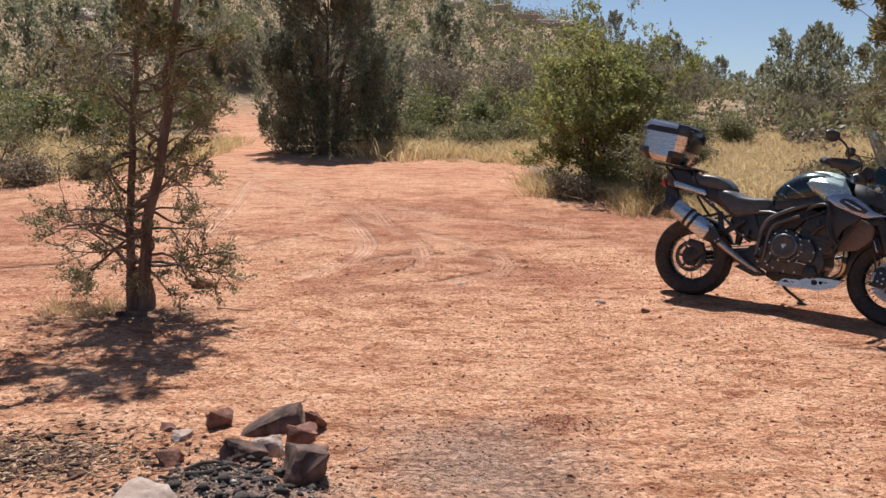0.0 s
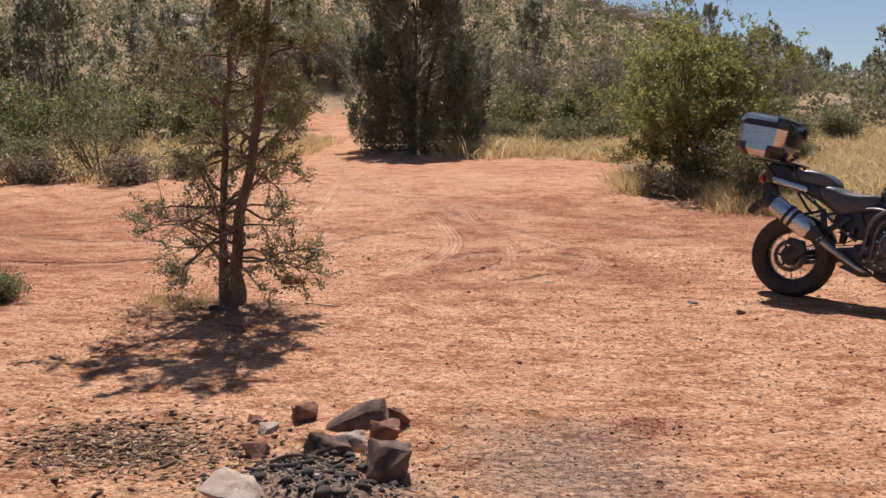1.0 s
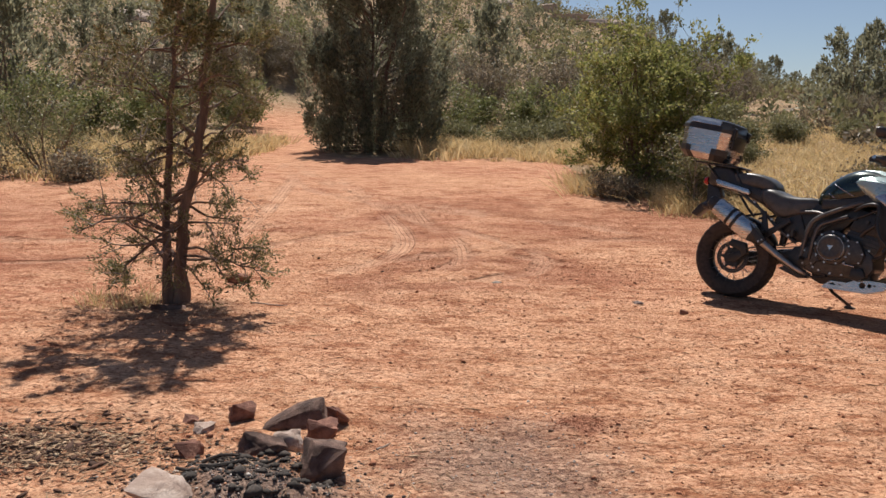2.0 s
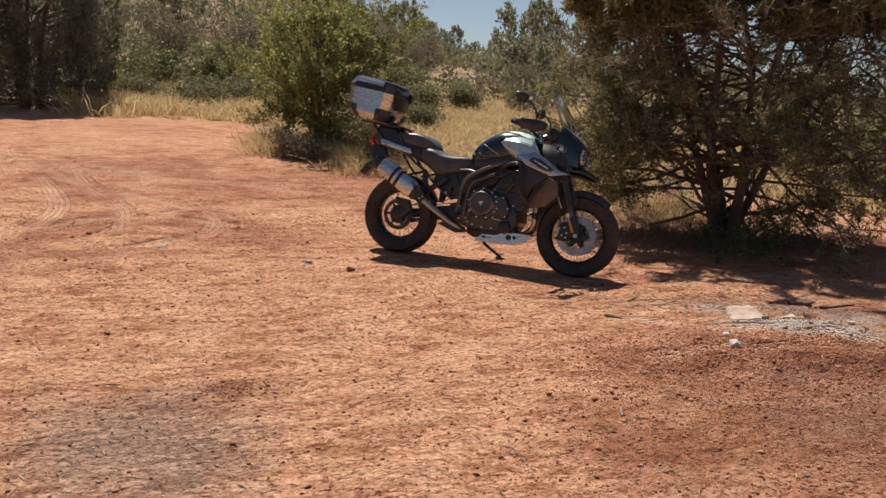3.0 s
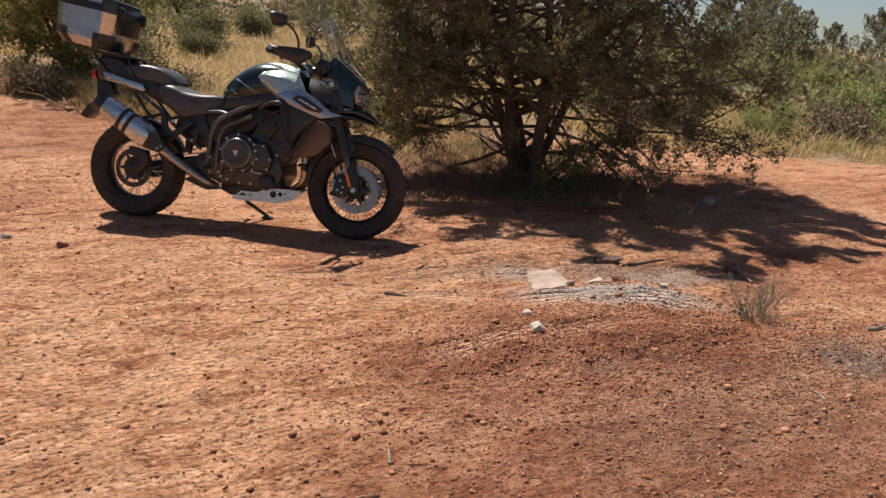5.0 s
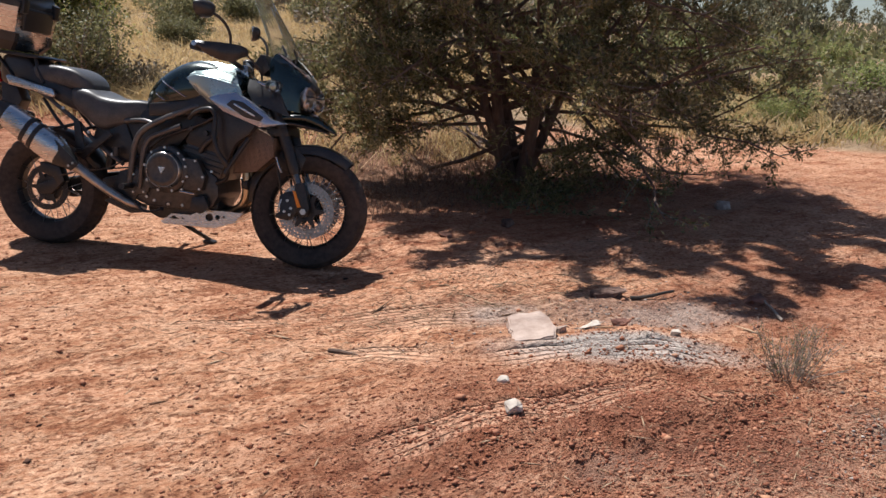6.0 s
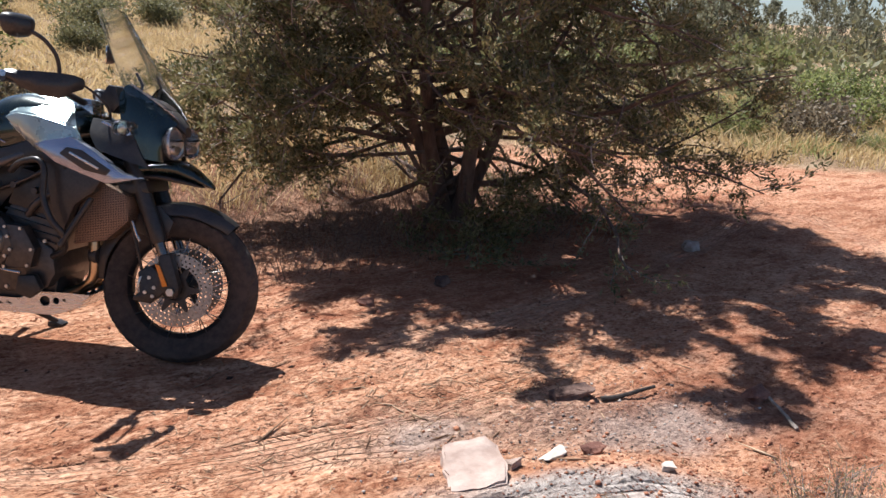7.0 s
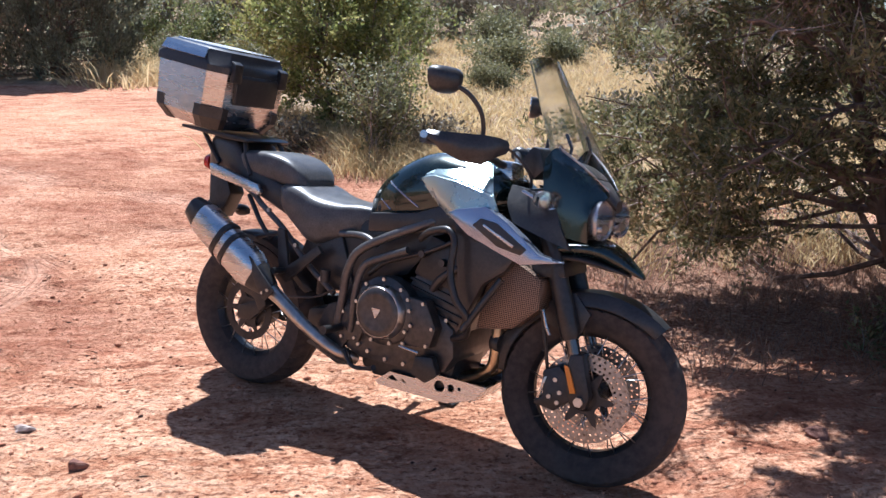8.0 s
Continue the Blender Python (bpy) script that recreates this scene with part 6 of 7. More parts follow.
for s in (-1, 1):
    for (xa, za), (xb, zb) in (((0.720, 0.958), (0.862, 0.880)), ((0.684, 0.888), (0.738, 0.856))):
        line = [(xa + (xb - xa) * t, s * (tank_y(xa + (xb - xa) * t, za + (zb - za) * t) + 0.0005), za + (zb - za) * t) for t in np.linspace(0, 1, 9)]
        tube("stripe", line, 0.0028, SILVER, tank, 6, "thin silver stripe")
    rows = [[(0.790, 0.070, 1.050), (0.89, 0.082, 1.082), (1.00, 0.086, 1.084), (1.09, 0.086, 1.064)],
            [(0.840, 0.166, 0.988), (0.92, 0.190, 1.006), (1.03, 0.212, 0.996), (1.170, 0.216, 0.962)],
            [(0.905, 0.190, 0.948), (0.960, 0.208, 0.934), (1.05, 0.226, 0.915), (1.195, 0.228, 0.930)],
            [(0.955, 0.192, 0.905), (1.005, 0.212, 0.884), (1.06, 0.228, 0.872), (1.190, 0.230, 0.905)]]
    bm = bmesh.new()
    grid = [[bm.verts.new((x, s * y, z)) for x, y, z in row] for row in rows]
    for r in range(3):
        for c in range(3):
            bm.faces.new((grid[r][c], grid[r][c + 1], grid[r + 1][c + 1], grid[r + 1][c]))
    bmesh.ops.recalc_face_normals(bm, faces=bm.faces[:])
    shell = bmesh.ops.extrude_face_region(bm, geom=bm.faces[:])
    bmesh.ops.translate(bm, vec=(0, -s * 0.03, -0.03), verts=[g for g in shell["geom"] if isinstance(g, bmesh.types.BMVert)])
    bmesh.ops.bevel(bm, geom=bm.edges[:], offset=0.006, segments=2, affect="EDGES", clamp_overlap=True)
    part("tank_shoulder", bm, SKY_PALE, bike, "green angular tank shoulder, sky reflection in its pale colour")
    tube("panel_seam", [(0.850, s * 0.148, 1.006), (0.93, s * 0.150, 1.038), (1.03, s * 0.152, 1.040), (1.12, s * 0.150, 1.022)], 0.0022, BLACK, tank, 6)
    tube("panel_seam", [(0.93, s * 0.150, 1.038), (0.945, s * 0.105, 1.072)], 0.0022, BLACK, tank, 6)
    sh = plate("side_shroud", [(1.015, 0.885), (1.100, 0.822), (1.205, 0.785), (1.305, 0.752), (1.455, 0.782), (1.365, 0.797), (1.305, 0.842), (1.246, 0.882), (1.165, 0.925), (1.06, 0.905)], s * 0.200, s * 0.245, SILVER, bike, 0.010, "silver painted side shroud")
    plate("badge_plate", [(1.120, 0.858), (1.150, 0.884), (1.210, 0.876), (1.325, 0.806), (1.305, 0.784), (1.219, 0.800)], s * 0.240, s * 0.249, BLACK, sh, 0.003, "black badge plate")
    plate("badge_bar", [(1.160, 0.860), (1.165, 0.868), (1.280, 0.812), (1.275, 0.804)], s * 0.247, s * 0.2505, ALLOY, sh, 0.0008, "plain pale bar")
    plate("tank_side_cover", [(0.66, 0.835), (0.86, 0.862), (0.97, 0.905), (1.06, 0.86), (1.03, 0.82), (0.88, 0.79), (0.66, 0.765)], s * 0.135, s * 0.185, BLACK, bike, 0.012)
    plate("radiator_cowl", [(1.03, 0.86), (1.28, 0.775), (1.24, 0.715), (1.165, 0.66), (1.105, 0.52), (1.075, 0.58), (1.06, 0.70)], s * 0.165, s * 0.212, BLACK, bike, 0.012)
    plate("cowl_bar", [(1.088, 0.815), (1.094, 0.822), (1.130, 0.803), (1.125, 0.796)], s * 0.213, s * 0.219, SATIN, bike, 0.001)
    skin("fairing_side", [[(1.312, 0.150, 1.100), (1.352, 0.146, 1.138), (1.432, 0.104, 1.078), (1.502, 0.052, 1.012)],
                          [(1.316, 0.162, 1.045), (1.372, 0.160, 1.052), (1.452, 0.122, 1.018), (1.508, 0.070, 0.990)],
                          [(1.332, 0.168, 0.962), (1.388, 0.164, 0.955), (1.450, 0.136, 0.948), (1.474, 0.128, 0.945)],
                          [(1.350, 0.162, 0.872), (1.396, 0.160, 0.858), (1.448, 0.138, 0.848), (1.478, 0.122, 0.842)]], s, 0.012, GREEN, bike, "dark green fairing side")
    tube("fairing_rim", [(1.352, s * 0.147, 1.140), (1.395, s * 0.128, 1.110), (1.434, s * 0.104, 1.080), (1.472, s * 0.074, 1.046), (1.504, s * 0.050, 1.014)], 0.0035, STEEL, bike, 8, "bright edge along the screen's foot", bend=4)
    skin("inner_panel", [[(1.190, 0.120, 1.000), (1.260, 0.140, 0.992), (1.330, 0.162, 0.975), (1.372, 0.166, 0.955)],
                         [(1.200, 0.165, 0.940), (1.270, 0.180, 0.925), (1.345, 0.184, 0.905), (1.405, 0.176, 0.880)],
                         [(1.240, 0.190, 0.880), (1.300, 0.196, 0.862), (1.370, 0.192, 0.840), (1.440, 0.165, 0.815)]], s, 0.014, BLACK, bike, "glossy black inner fairing panel")
    plate("fairing_strip", [(1.255, 0.985), (1.262, 0.992), (1.36, 0.955), (1.352, 0.944)], s * 0.178, s * 0.190, SILVER, bike, 0.002)
    turn = body("indicator", [(1.32, 0.955, 0.985, 0.010), (1.335, 0.945, 0.997, 0.022), (1.365, 0.94, 1.0, 0.028), (1.395, 0.947, 0.993, 0.022), (1.402, 0.955, 0.985, 0.010)], LENS, bike, "clear turn signal", 2.2, y=s * 0.225)
    tube("indicator_stalk", [(1.34, 0.165 * s, 0.96), (1.355, 0.215 * s, 0.968)], 0.010, BLACK, turn, 8)
    lathe("bulb", [(0, -0.012), (0.009, -0.006), (0.010, 0.006), (0, 0.012)], SKY_PALE, turn, 12, matrix=pose(1.36, 0.225 * s, 0.97) @ Matrix.Diagonal((1.6, 1.2, 1.6, 1)))
plate("radiator", [(1.135, 0.495), (1.27, 0.520), (1.360, 0.605), (1.355, 0.705), (1.25, 0.755), (1.16, 0.68)], -0.168, 0.168, GUARD_MESH, bike, 0.010, "dark radiator behind a fine mesh guard")
lathe("horn", [(0, -0.02), (0.035, -0.02), (0.042, -0.01), (0.042, 0.015), (0.0, 0.02)], SATIN, bike, 24, matrix=pose(1.185, -0.06, 0.44) @ pose(0, 0, 0, 0, 0, 70))
body("rider_seat", [(0.170, 0.83, 0.872, 0.10), (0.20, 0.79, 0.888, 0.145), (0.277, 0.72, 0.890, 0.158), (0.366, 0.665, 0.858, 0.158), (0.465, 0.695, 0.845, 0.140), (0.563, 0.730, 0.848, 0.110), (0.632, 0.760, 0.834, 0.082), (0.668, 0.772, 0.805, 0.045)], SEAT, bike, "black vinyl rider seat", 5.0)
body("pillion_seat", [(-0.070, 0.925, 0.970, 0.10), (-0.045, 0.910, 0.996, 0.122), (0.05, 0.895, 1.004, 0.132), (0.13, 0.885, 1.000, 0.132), (0.20, 0.872, 0.982, 0.126), (0.255, 0.860, 0.946, 0.114), (0.285, 0.858, 0.905, 0.085)], SEAT, bike, "black vinyl pillion seat", 5.5)
body("tail_unit", [(-0.30, 0.905, 0.975, 0.045), (-0.25, 0.880, 1.050, 0.090), (-0.15, 0.865, 1.052, 0.112), (-0.08, 0.850, 1.030, 0.122), (-0.02, 0.835, 0.965, 0.126), (0.07, 0.81, 0.930, 0.130), (0.24, 0.74, 0.87, 0.12)], BLACK, bike, "black plastic tail unit", 5.0)
body("tail_light", [(-0.345, 0.905, 0.94, 0.03), (-0.330, 0.890, 0.955, 0.055), (-0.30, 0.885, 0.960, 0.06)], RED_LENS, bike, "red tail light", 2.6, 2)
plate("plate_holder", [(-0.20, 0.87), (-0.30, 0.90), (-0.295, 0.76), (-0.36, 0.715), (-0.415, 0.640), (-0.36, 0.620), (-0.30, 0.680), (-0.23, 0.690), (-0.17, 0.80)], -0.045, 0.045, BLACK, bike, 0.010)
for s in (-1, 1):
    body("indicator", [(-0.285, 0.70, 0.73, 0.010), (-0.27, 0.69, 0.74, 0.022), (-0.235, 0.69, 0.74, 0.026), (-0.21, 0.70, 0.73, 0.012)], BLACK, bike, "", 2.2, 2, y=s * 0.115)
    tube("indicator_stalk", [(-0.245, 0.03 * s, 0.735), (-0.245, 0.10 * s, 0.718)], 0.009, BLACK, bike, 8)

# luggage rack and top case
plate("rack_plate", [(-0.40, 1.064), (-0.395, 1.076), (-0.03, 1.048), (-0.01, 1.038), (-0.02, 1.030), (-0.10, 1.032)], -0.13, 0.13, SATIN, bike, 0.004)
for s in (-1, 1):
    tube("rack_strut", [(-0.30, 0.09 * s, 1.055), (-0.24, 0.10 * s, 0.99), (-0.18, 0.11 * s, 0.93)], 0.010, SATIN, bike, 8)
    tube("rack_strut", [(-0.05, 0.10 * s, 1.035), (-0.02, 0.12 * s, 0.97), (0.02, 0.13 * s, 0.90)], 0.010, SATIN, bike, 8)
CASE = pose(-0.145, 0, 1.055, 0, 8.5, 0) @ Matrix.Diagonal((1.27, 1.05, 1.10, 1))


def chamfered(x0, x1, half, cut, z):
    return [(x0 + cut, -half, z), (x1 - cut, -half, z), (x1, -half + cut, z), (x1, half - cut, z), (x1 - cut, half, z), (x0 + cut, half, z), (x0, half - cut, z), (x0, -half + cut, z)]


case = loft("top_case", [chamfered(-0.270, -0.030, 0.165, 0.035, 0.006), chamfered(-0.305, -0.002, 0.205, 0.05, 0.050), chamfered(-0.318, 0.004, 0.213, 0.052, 0.218)], ALLOY, bike, "brushed aluminium top case with black trim", CASE)
loft("lid", [chamfered(-0.324, 0.010, 0.219, 0.054, 0.219), chamfered(-0.324, 0.010, 0.219, 0.054, 0.243), chamfered(-0.314, 0.000, 0.212, 0.056, 0.258), chamfered(-0.302, -0.014, 0.194, 0.056, 0.298), chamfered(-0.285, -0.030, 0.180, 0.05, 0.305)], BLACK, case, "black plastic lid frame")
loft("lid_panel", [chamfered(-0.276, -0.040, 0.172, 0.04, 0.304), chamfered(-0.274, -0.042, 0.170, 0.04, 0.310)], ALLOY, case, "flat aluminium lid panel")
for s in (-1, 1):
    bm = bmesh.new()
    vs = [bm.verts.new(v) for v in ((-0.262, s * 0.2155, 0.2585), (-0.060, s * 0.2155, 0.2585), (-0.064, s * 0.1975, 0.2965), (-0.258, s * 0.1975, 0.2965))]
    bm.faces.new(vs)
    out = bmesh.ops.extrude_face_region(bm, geom=bm.faces[:])
    bmesh.ops.translate(bm, vec=(0, s * 0.004, 0.003), verts=[g for g in out["geom"] if isinstance(g, bmesh.types.BMVert)])
    part("lid_side_panel", bm, ALLOY, case, "bright aluminium strip", shade=False)
    for end, out_x in (((-0.270, -0.305, -0.308), -1), ((-0.030, -0.002, 0.001), 1)):
        rows = []
        for x, half, cut, z in zip(end, (0.165, 0.205, 0.207), (0.035, 0.050, 0.051), (0.004, 0.050, 0.092)):
            rows.append([(x - out_x * (cut + 0.030), s * (half + 0.004), z), (x - out_x * cut, s * (half + 0.004), z), (x + out_x * 0.004, s * (half - cut), z), (x + out_x * 0.004, s * (half - cut - 0.030), z)])
        bm = bmesh.new()
        grid = [[bm.verts.new(v) for v in row] for row in rows]
        for r in range(2):
            for c in range(3):
                bm.faces.new((grid[r][c], grid[r][c + 1], grid[r + 1][c + 1], grid[r + 1][c]))
        bmesh.ops.recalc_face_normals(bm, faces=bm.faces[:])
        inner = bmesh.ops.extrude_face_region(bm, geom=bm.faces[:])
        bmesh.ops.translate(bm, vec=(-out_x * 0.008, -s * 0.008, 0.0), verts=[g for g in inner["geom"] if isinstance(g, bmesh.types.BMVert)])
        part("corner_cap", bm, BLACK, case, "black plastic corner cap", shade=False)
latch = plate("latch_panel", [(0.004, 0.110), (0.016, 0.116), (0.018, 0.215), (0.012, 0.225), (0.002, 0.225)], -0.115, 0.115, BLACK, case, 0.003, "black latch panel")
for y in (-0.13, 0.13):
    plate("latch", [(0.006, 0.190), (0.024, 0.195), (0.024, 0.262), (0.004, 0.272)], y - 0.022, y + 0.022, SATIN, case, 0.004)

# front fairing, beak, lamps and screen
body("nose_core", [(1.28, 0.90, 1.000, 0.090), (1.34, 0.870, 1.050, 0.100), (1.41, 0.850, 1.045, 0.096), (1.46, 0.845, 1.020, 0.084), (1.492, 0.858, 0.995, 0.060), (1.508, 0.88, 0.970, 0.030)], BLACK, bike, "black lamp housing", 4.0)
body("nose_panel", [(1.34, 1.050, 1.105, 0.095), (1.42, 1.030, 1.080, 0.078), (1.48, 0.99, 1.036, 0.056), (1.530, 0.945, 0.985, 0.030)], BLACK, bike, "black panel under the screen", 3.0)
body("beak", [(1.33, 0.775, 0.836, 0.125), (1.42, 0.786, 0.848, 0.114), (1.50, 0.784, 0.850, 0.094), (1.56, 0.768, 0.822, 0.068), (1.61, 0.750, 0.784, 0.042), (1.645, 0.738, 0.752, 0.016)], GREEN, bike, "dark green beak", 2.4)
body("beak_under", [(1.34, 0.762, 0.792, 0.118), (1.44, 0.766, 0.798, 0.098), (1.54, 0.752, 0.778, 0.066), (1.60, 0.742, 0.754, 0.030)], BLACK, bike, "black beak underside", 2.6)
for s in (-1, 1):
    lamp = body("headlight", [(1.470, 0.878, 0.962, 0.030), (1.490, 0.858, 0.984, 0.044), (1.515, 0.853, 0.980, 0.042), (1.534, 0.868, 0.958, 0.030), (1.541, 0.89, 0.93, 0.012)], LENS, bike, "clear headlight lens", 2.3, 3, y=s * 0.088)
    body("reflector_bowl", [(1.472, 0.885, 0.955, 0.024), (1.492, 0.864, 0.976, 0.038), (1.503, 0.862, 0.978, 0.038)], LAMP_BOWL, lamp, "chrome lamp bowl", 2.3, 2, y=s * 0.088)
    body("lamp_bar", [(1.503, 0.926, 0.932, 0.034), (1.512, 0.924, 0.934, 0.034), (1.518, 0.926, 0.932, 0.030)], BLACK, lamp, "dark bar across the lamp", 4.0, 2, y=s * 0.088)
    lathe("bulb_shield", [(0, -0.010), (0.014, -0.008), (0.016, 0.004), (0, 0.012)], STEEL, lamp, 16, matrix=pose(1.506, s * 0.088, 0.895) @ pose(0, 0, 0, 0, 0, 90))


def screen_at(u, v, off=0.0):
    cx, cz = 1.500 + (1.232 - 1.500) * v**0.92, 1.045 + (1.436 - 1.045) * v
    ex, ez = 1.345 + (1.203 - 1.345) * v, 1.105 + (1.412 - 1.105) * v
    y = (0.165 - 0.045 * v) * math.sin(u * math.pi / 2)
    k = u * u
    return (cx * (1 - k) + ex * k - off * 0.85, y * (1 - off * 2), cz * (1 - k) + ez * k - off * 0.5)


rings = []
for i in range(15):
    v = i / 14
    top = [screen_at(u, v) for u in np.linspace(-1, 1, 17)]
    rings.append(top + [screen_at(u, v, 0.004) for u in np.linspace(1, -1, 17)])
screen = loft("windscreen", rings, GLASS, bike, "tall clear touring windscreen")
screen.visible_shadow = False
for s in (-1, 1):
    tube("screen_arm", [(1.365, 0.085 * s, 1.09), (1.375, 0.09 * s, 1.14), (1.352, 0.095 * s, 1.185)], 0.006, BLACK, bike, 8)
plate("dashboard", [(1.195, 1.075), (1.235, 1.135), (1.265, 1.130), (1.29, 1.06), (1.25, 1.02)], -0.095, 0.095, BLACK, bike, 0.010)

# steering: bars, grips, levers, guards and mirrors
steered(tube("handlebar", [(0.985, -0.42, 1.115), (1.035, -0.28, 1.108), (1.085, -0.16, 1.085), (1.115, -0.08, 1.06), (1.12, 0, 1.055), (1.115, 0.08, 1.06), (1.085, 0.16, 1.085), (1.035, 0.28, 1.108), (0.985, 0.42, 1.115)], 0.0135, SATIN, bike, 12, bend=4))
steered(plate("bar_clamp", [(1.08, 0.99), (1.16, 1.00), (1.15, 1.07), (1.095, 1.075)], -0.06, 0.06, ALLOY, bike, 0.008))
for s in (-1, 1):
    steered(tube("grip", [(0.985, 0.425 * s, 1.115), (1.027, 0.300 * s, 1.109)], 0.018, BLACK, bike, 12))
    steered(body("switch_box", [(1.02, 1.085, 1.125, 0.02), (1.04, 1.08, 1.135, 0.028), (1.07, 1.082, 1.13, 0.024), (1.09, 1.09, 1.12, 0.012)], BLACK, bike, "", 2.6, 2, y=s * 0.275))
    steered(tube("lever", [(1.075, 0.25 * s, 1.10), (1.085, 0.31 * s, 1.098), (1.055, 0.42 * s, 1.105)], [0.008, 0.007, 0.006], SATIN, bike, 8, bend=4))
    rows = [(1.010, 0.450, 1.126, 0.014, 0.014), (1.035, 0.452, 1.120, 0.019, 0.018), (1.065, 0.448, 1.108, 0.030, 0.018), (1.12, 0.430, 1.098, 0.042, 0.014), (1.175, 0.390, 1.096, 0.046, 0.012), (1.205, 0.34, 1.110, 0.030, 0.010), (1.215, 0.29, 1.114, 0.020, 0.009)]
    rings = []
    for i, (x, y, z, hh, th) in enumerate(rows):
        a, b = rows[max(i - 1, 0)], rows[min(i + 1, len(rows) - 1)]
        way = Vector((b[0] - a[0], b[1] - a[1], 0)).normalized()
        out_way = Vector((-way.y, way.x, 0))
        rings.append([tuple(Vector((x, s * y, z)) + Vector((out_way.x * math.cos(w) * th, s * out_way.y * math.cos(w) * th, math.sin(w) * hh * (1 - 0.25 * math.cos(w))))) for w in [2 * math.pi * (k + 0.5) / 6 for k in range(6)]])
    guard = steered(loft("hand_shield", rings, BLACK, bike, "black wind shield round the grip"))
    lathe("bar_end", [(0, -0.008), (0.012, -0.008), (0.012, 0.01), (0, 0.01)], ALLOY, guard, 20, matrix=pose(1.005, s * 0.460, 1.124, 0, 0, -15 * s))
    stalk = steered(tube("mirror_stalk", [(1.135, 0.315 * s, 1.115), (1.140, 0.322 * s, 1.165), (1.132, 0.34 * s, 1.215), (1.10, 0.37 * s, 1.262), (1.055, 0.392 * s, 1.288)], 0.0075, BLACK, bike, 10, bend=4))
    head = loft("mirror_head", [[(1.028 + dx, s * 0.405 + math.copysign(abs(math.cos(w)) ** 0.72, math.cos(w)) * 0.064 * k * (1 + 0.22 * math.sin(w)), 1.298 + math.copysign(abs(math.sin(w)) ** 0.72, math.sin(w)) * 0.042 * k) for w in [2 * math.pi * q / 24 for q in range(24)]] for dx, k in ((-0.012, 0.93), (-0.010, 1.0), (0.012, 0.97), (0.030, 0.72), (0.038, 0.35))], BLACK, stalk, "black mirror housing", pose(1.028, s * 0.405, 1.298) @ pose(0, 0, 0, 0, 0, 24 * s) @ pose(-1.028, -s * 0.405, -1.298))
    glass = [(1.0125, s * 0.405 + math.copysign(abs(math.cos(w)) ** 0.72, math.cos(w)) * 0.057 * (1 + 0.22 * math.sin(w)), 1.298 + math.copysign(abs(math.sin(w)) ** 0.72, math.sin(w)) * 0.036) for w in [2 * math.pi * q / 24 for q in range(24)]]
    loft("mirror_glass", [glass, [(x + 0.006, y, z) for x, y, z in glass]], MIRROR, stalk, "silvered mirror glass", head.matrix_basis.copy())
tube("clutch_cable", [(1.06, 0.26, 1.10), (1.16, 0.20, 1.12), (1.24, 0.10, 1.02), (1.18, 0.08, 0.88)], 0.005, BLACK, bike, 6, bend=6)
tube("throttle_cable", [(1.06, -0.26, 1.10), (1.17, -0.20, 1.13), (1.25, -0.10, 1.02), (1.18, -0.08, 0.88)], 0.005, BLACK, bike, 6, bend=6)
# ---------- stones, ash and litter ----------
def rough_stone(name, dark, light, dust, scale=14, bump=0.8, distance=0.012):
    """Broken stone: two shades with grain and cracks, and pale dust in blotches."""
    m = worn(name, dark, light, 0.9, scale=scale, bump=0, distance=distance)
    n, l = m.node_tree.nodes, m.node_tree.links
    b = n["Principled BSDF"]
    co = n.new("ShaderNodeTexCoord").outputs["Object"]
    base = b.inputs["Base Color"].links[0].from_socket
    blot = add_ramp(n, l, add_noise(n, l, 9, 7, 0.7, co), (0.46, (0, 0, 0)), (0.62, (0.75, 0.75, 0.75)))
    l.new(add_mix(n, l, blot, base, dust), b.inputs["Base Color"])
    relief = add_math(n, l, "ADD", add_noise(n, l, scale * 1.6, 8, 0.72, co), add_math(n, l, "MULTIPLY", add_noise(n, l, scale * 6, 5, 0.7, co), 0.35))
    add_bump(n, l, b, relief, bump, distance)
    return m


# red and dark stone: shade of the near faces is put into the colour
STONE_RED = rough_stone("red_sandstone", (0.10, 0.038, 0.026), (0.23, 0.098, 0.066), (0.34, 0.165, 0.110))
STONE_PALE = rough_stone("pale_sandstone", (0.27, 0.185, 0.145), (0.46, 0.355, 0.295), (0.58, 0.47, 0.40))
STONE_DARK = rough_stone("shade_dark_stone", (0.045, 0.024, 0.019), (0.150, 0.080, 0.058), (0.24, 0.150, 0.115))
STONE_SLAB = worn("weathered_slab", (0.32, 0.225, 0.18), (0.53, 0.41, 0.345), 0.9, scale=16, bump=0.8, distance=0.010)
STONE_WHITE = worn("white_stone", (0.40, 0.33, 0.27), (0.66, 0.59, 0.51), 0.85, scale=40, bump=0.5, distance=0.004)
CHAR = worn("charcoal", (0.018, 0.015, 0.013), (0.085, 0.066, 0.055), 0.92, scale=50, bump=0.8, distance=0.006)


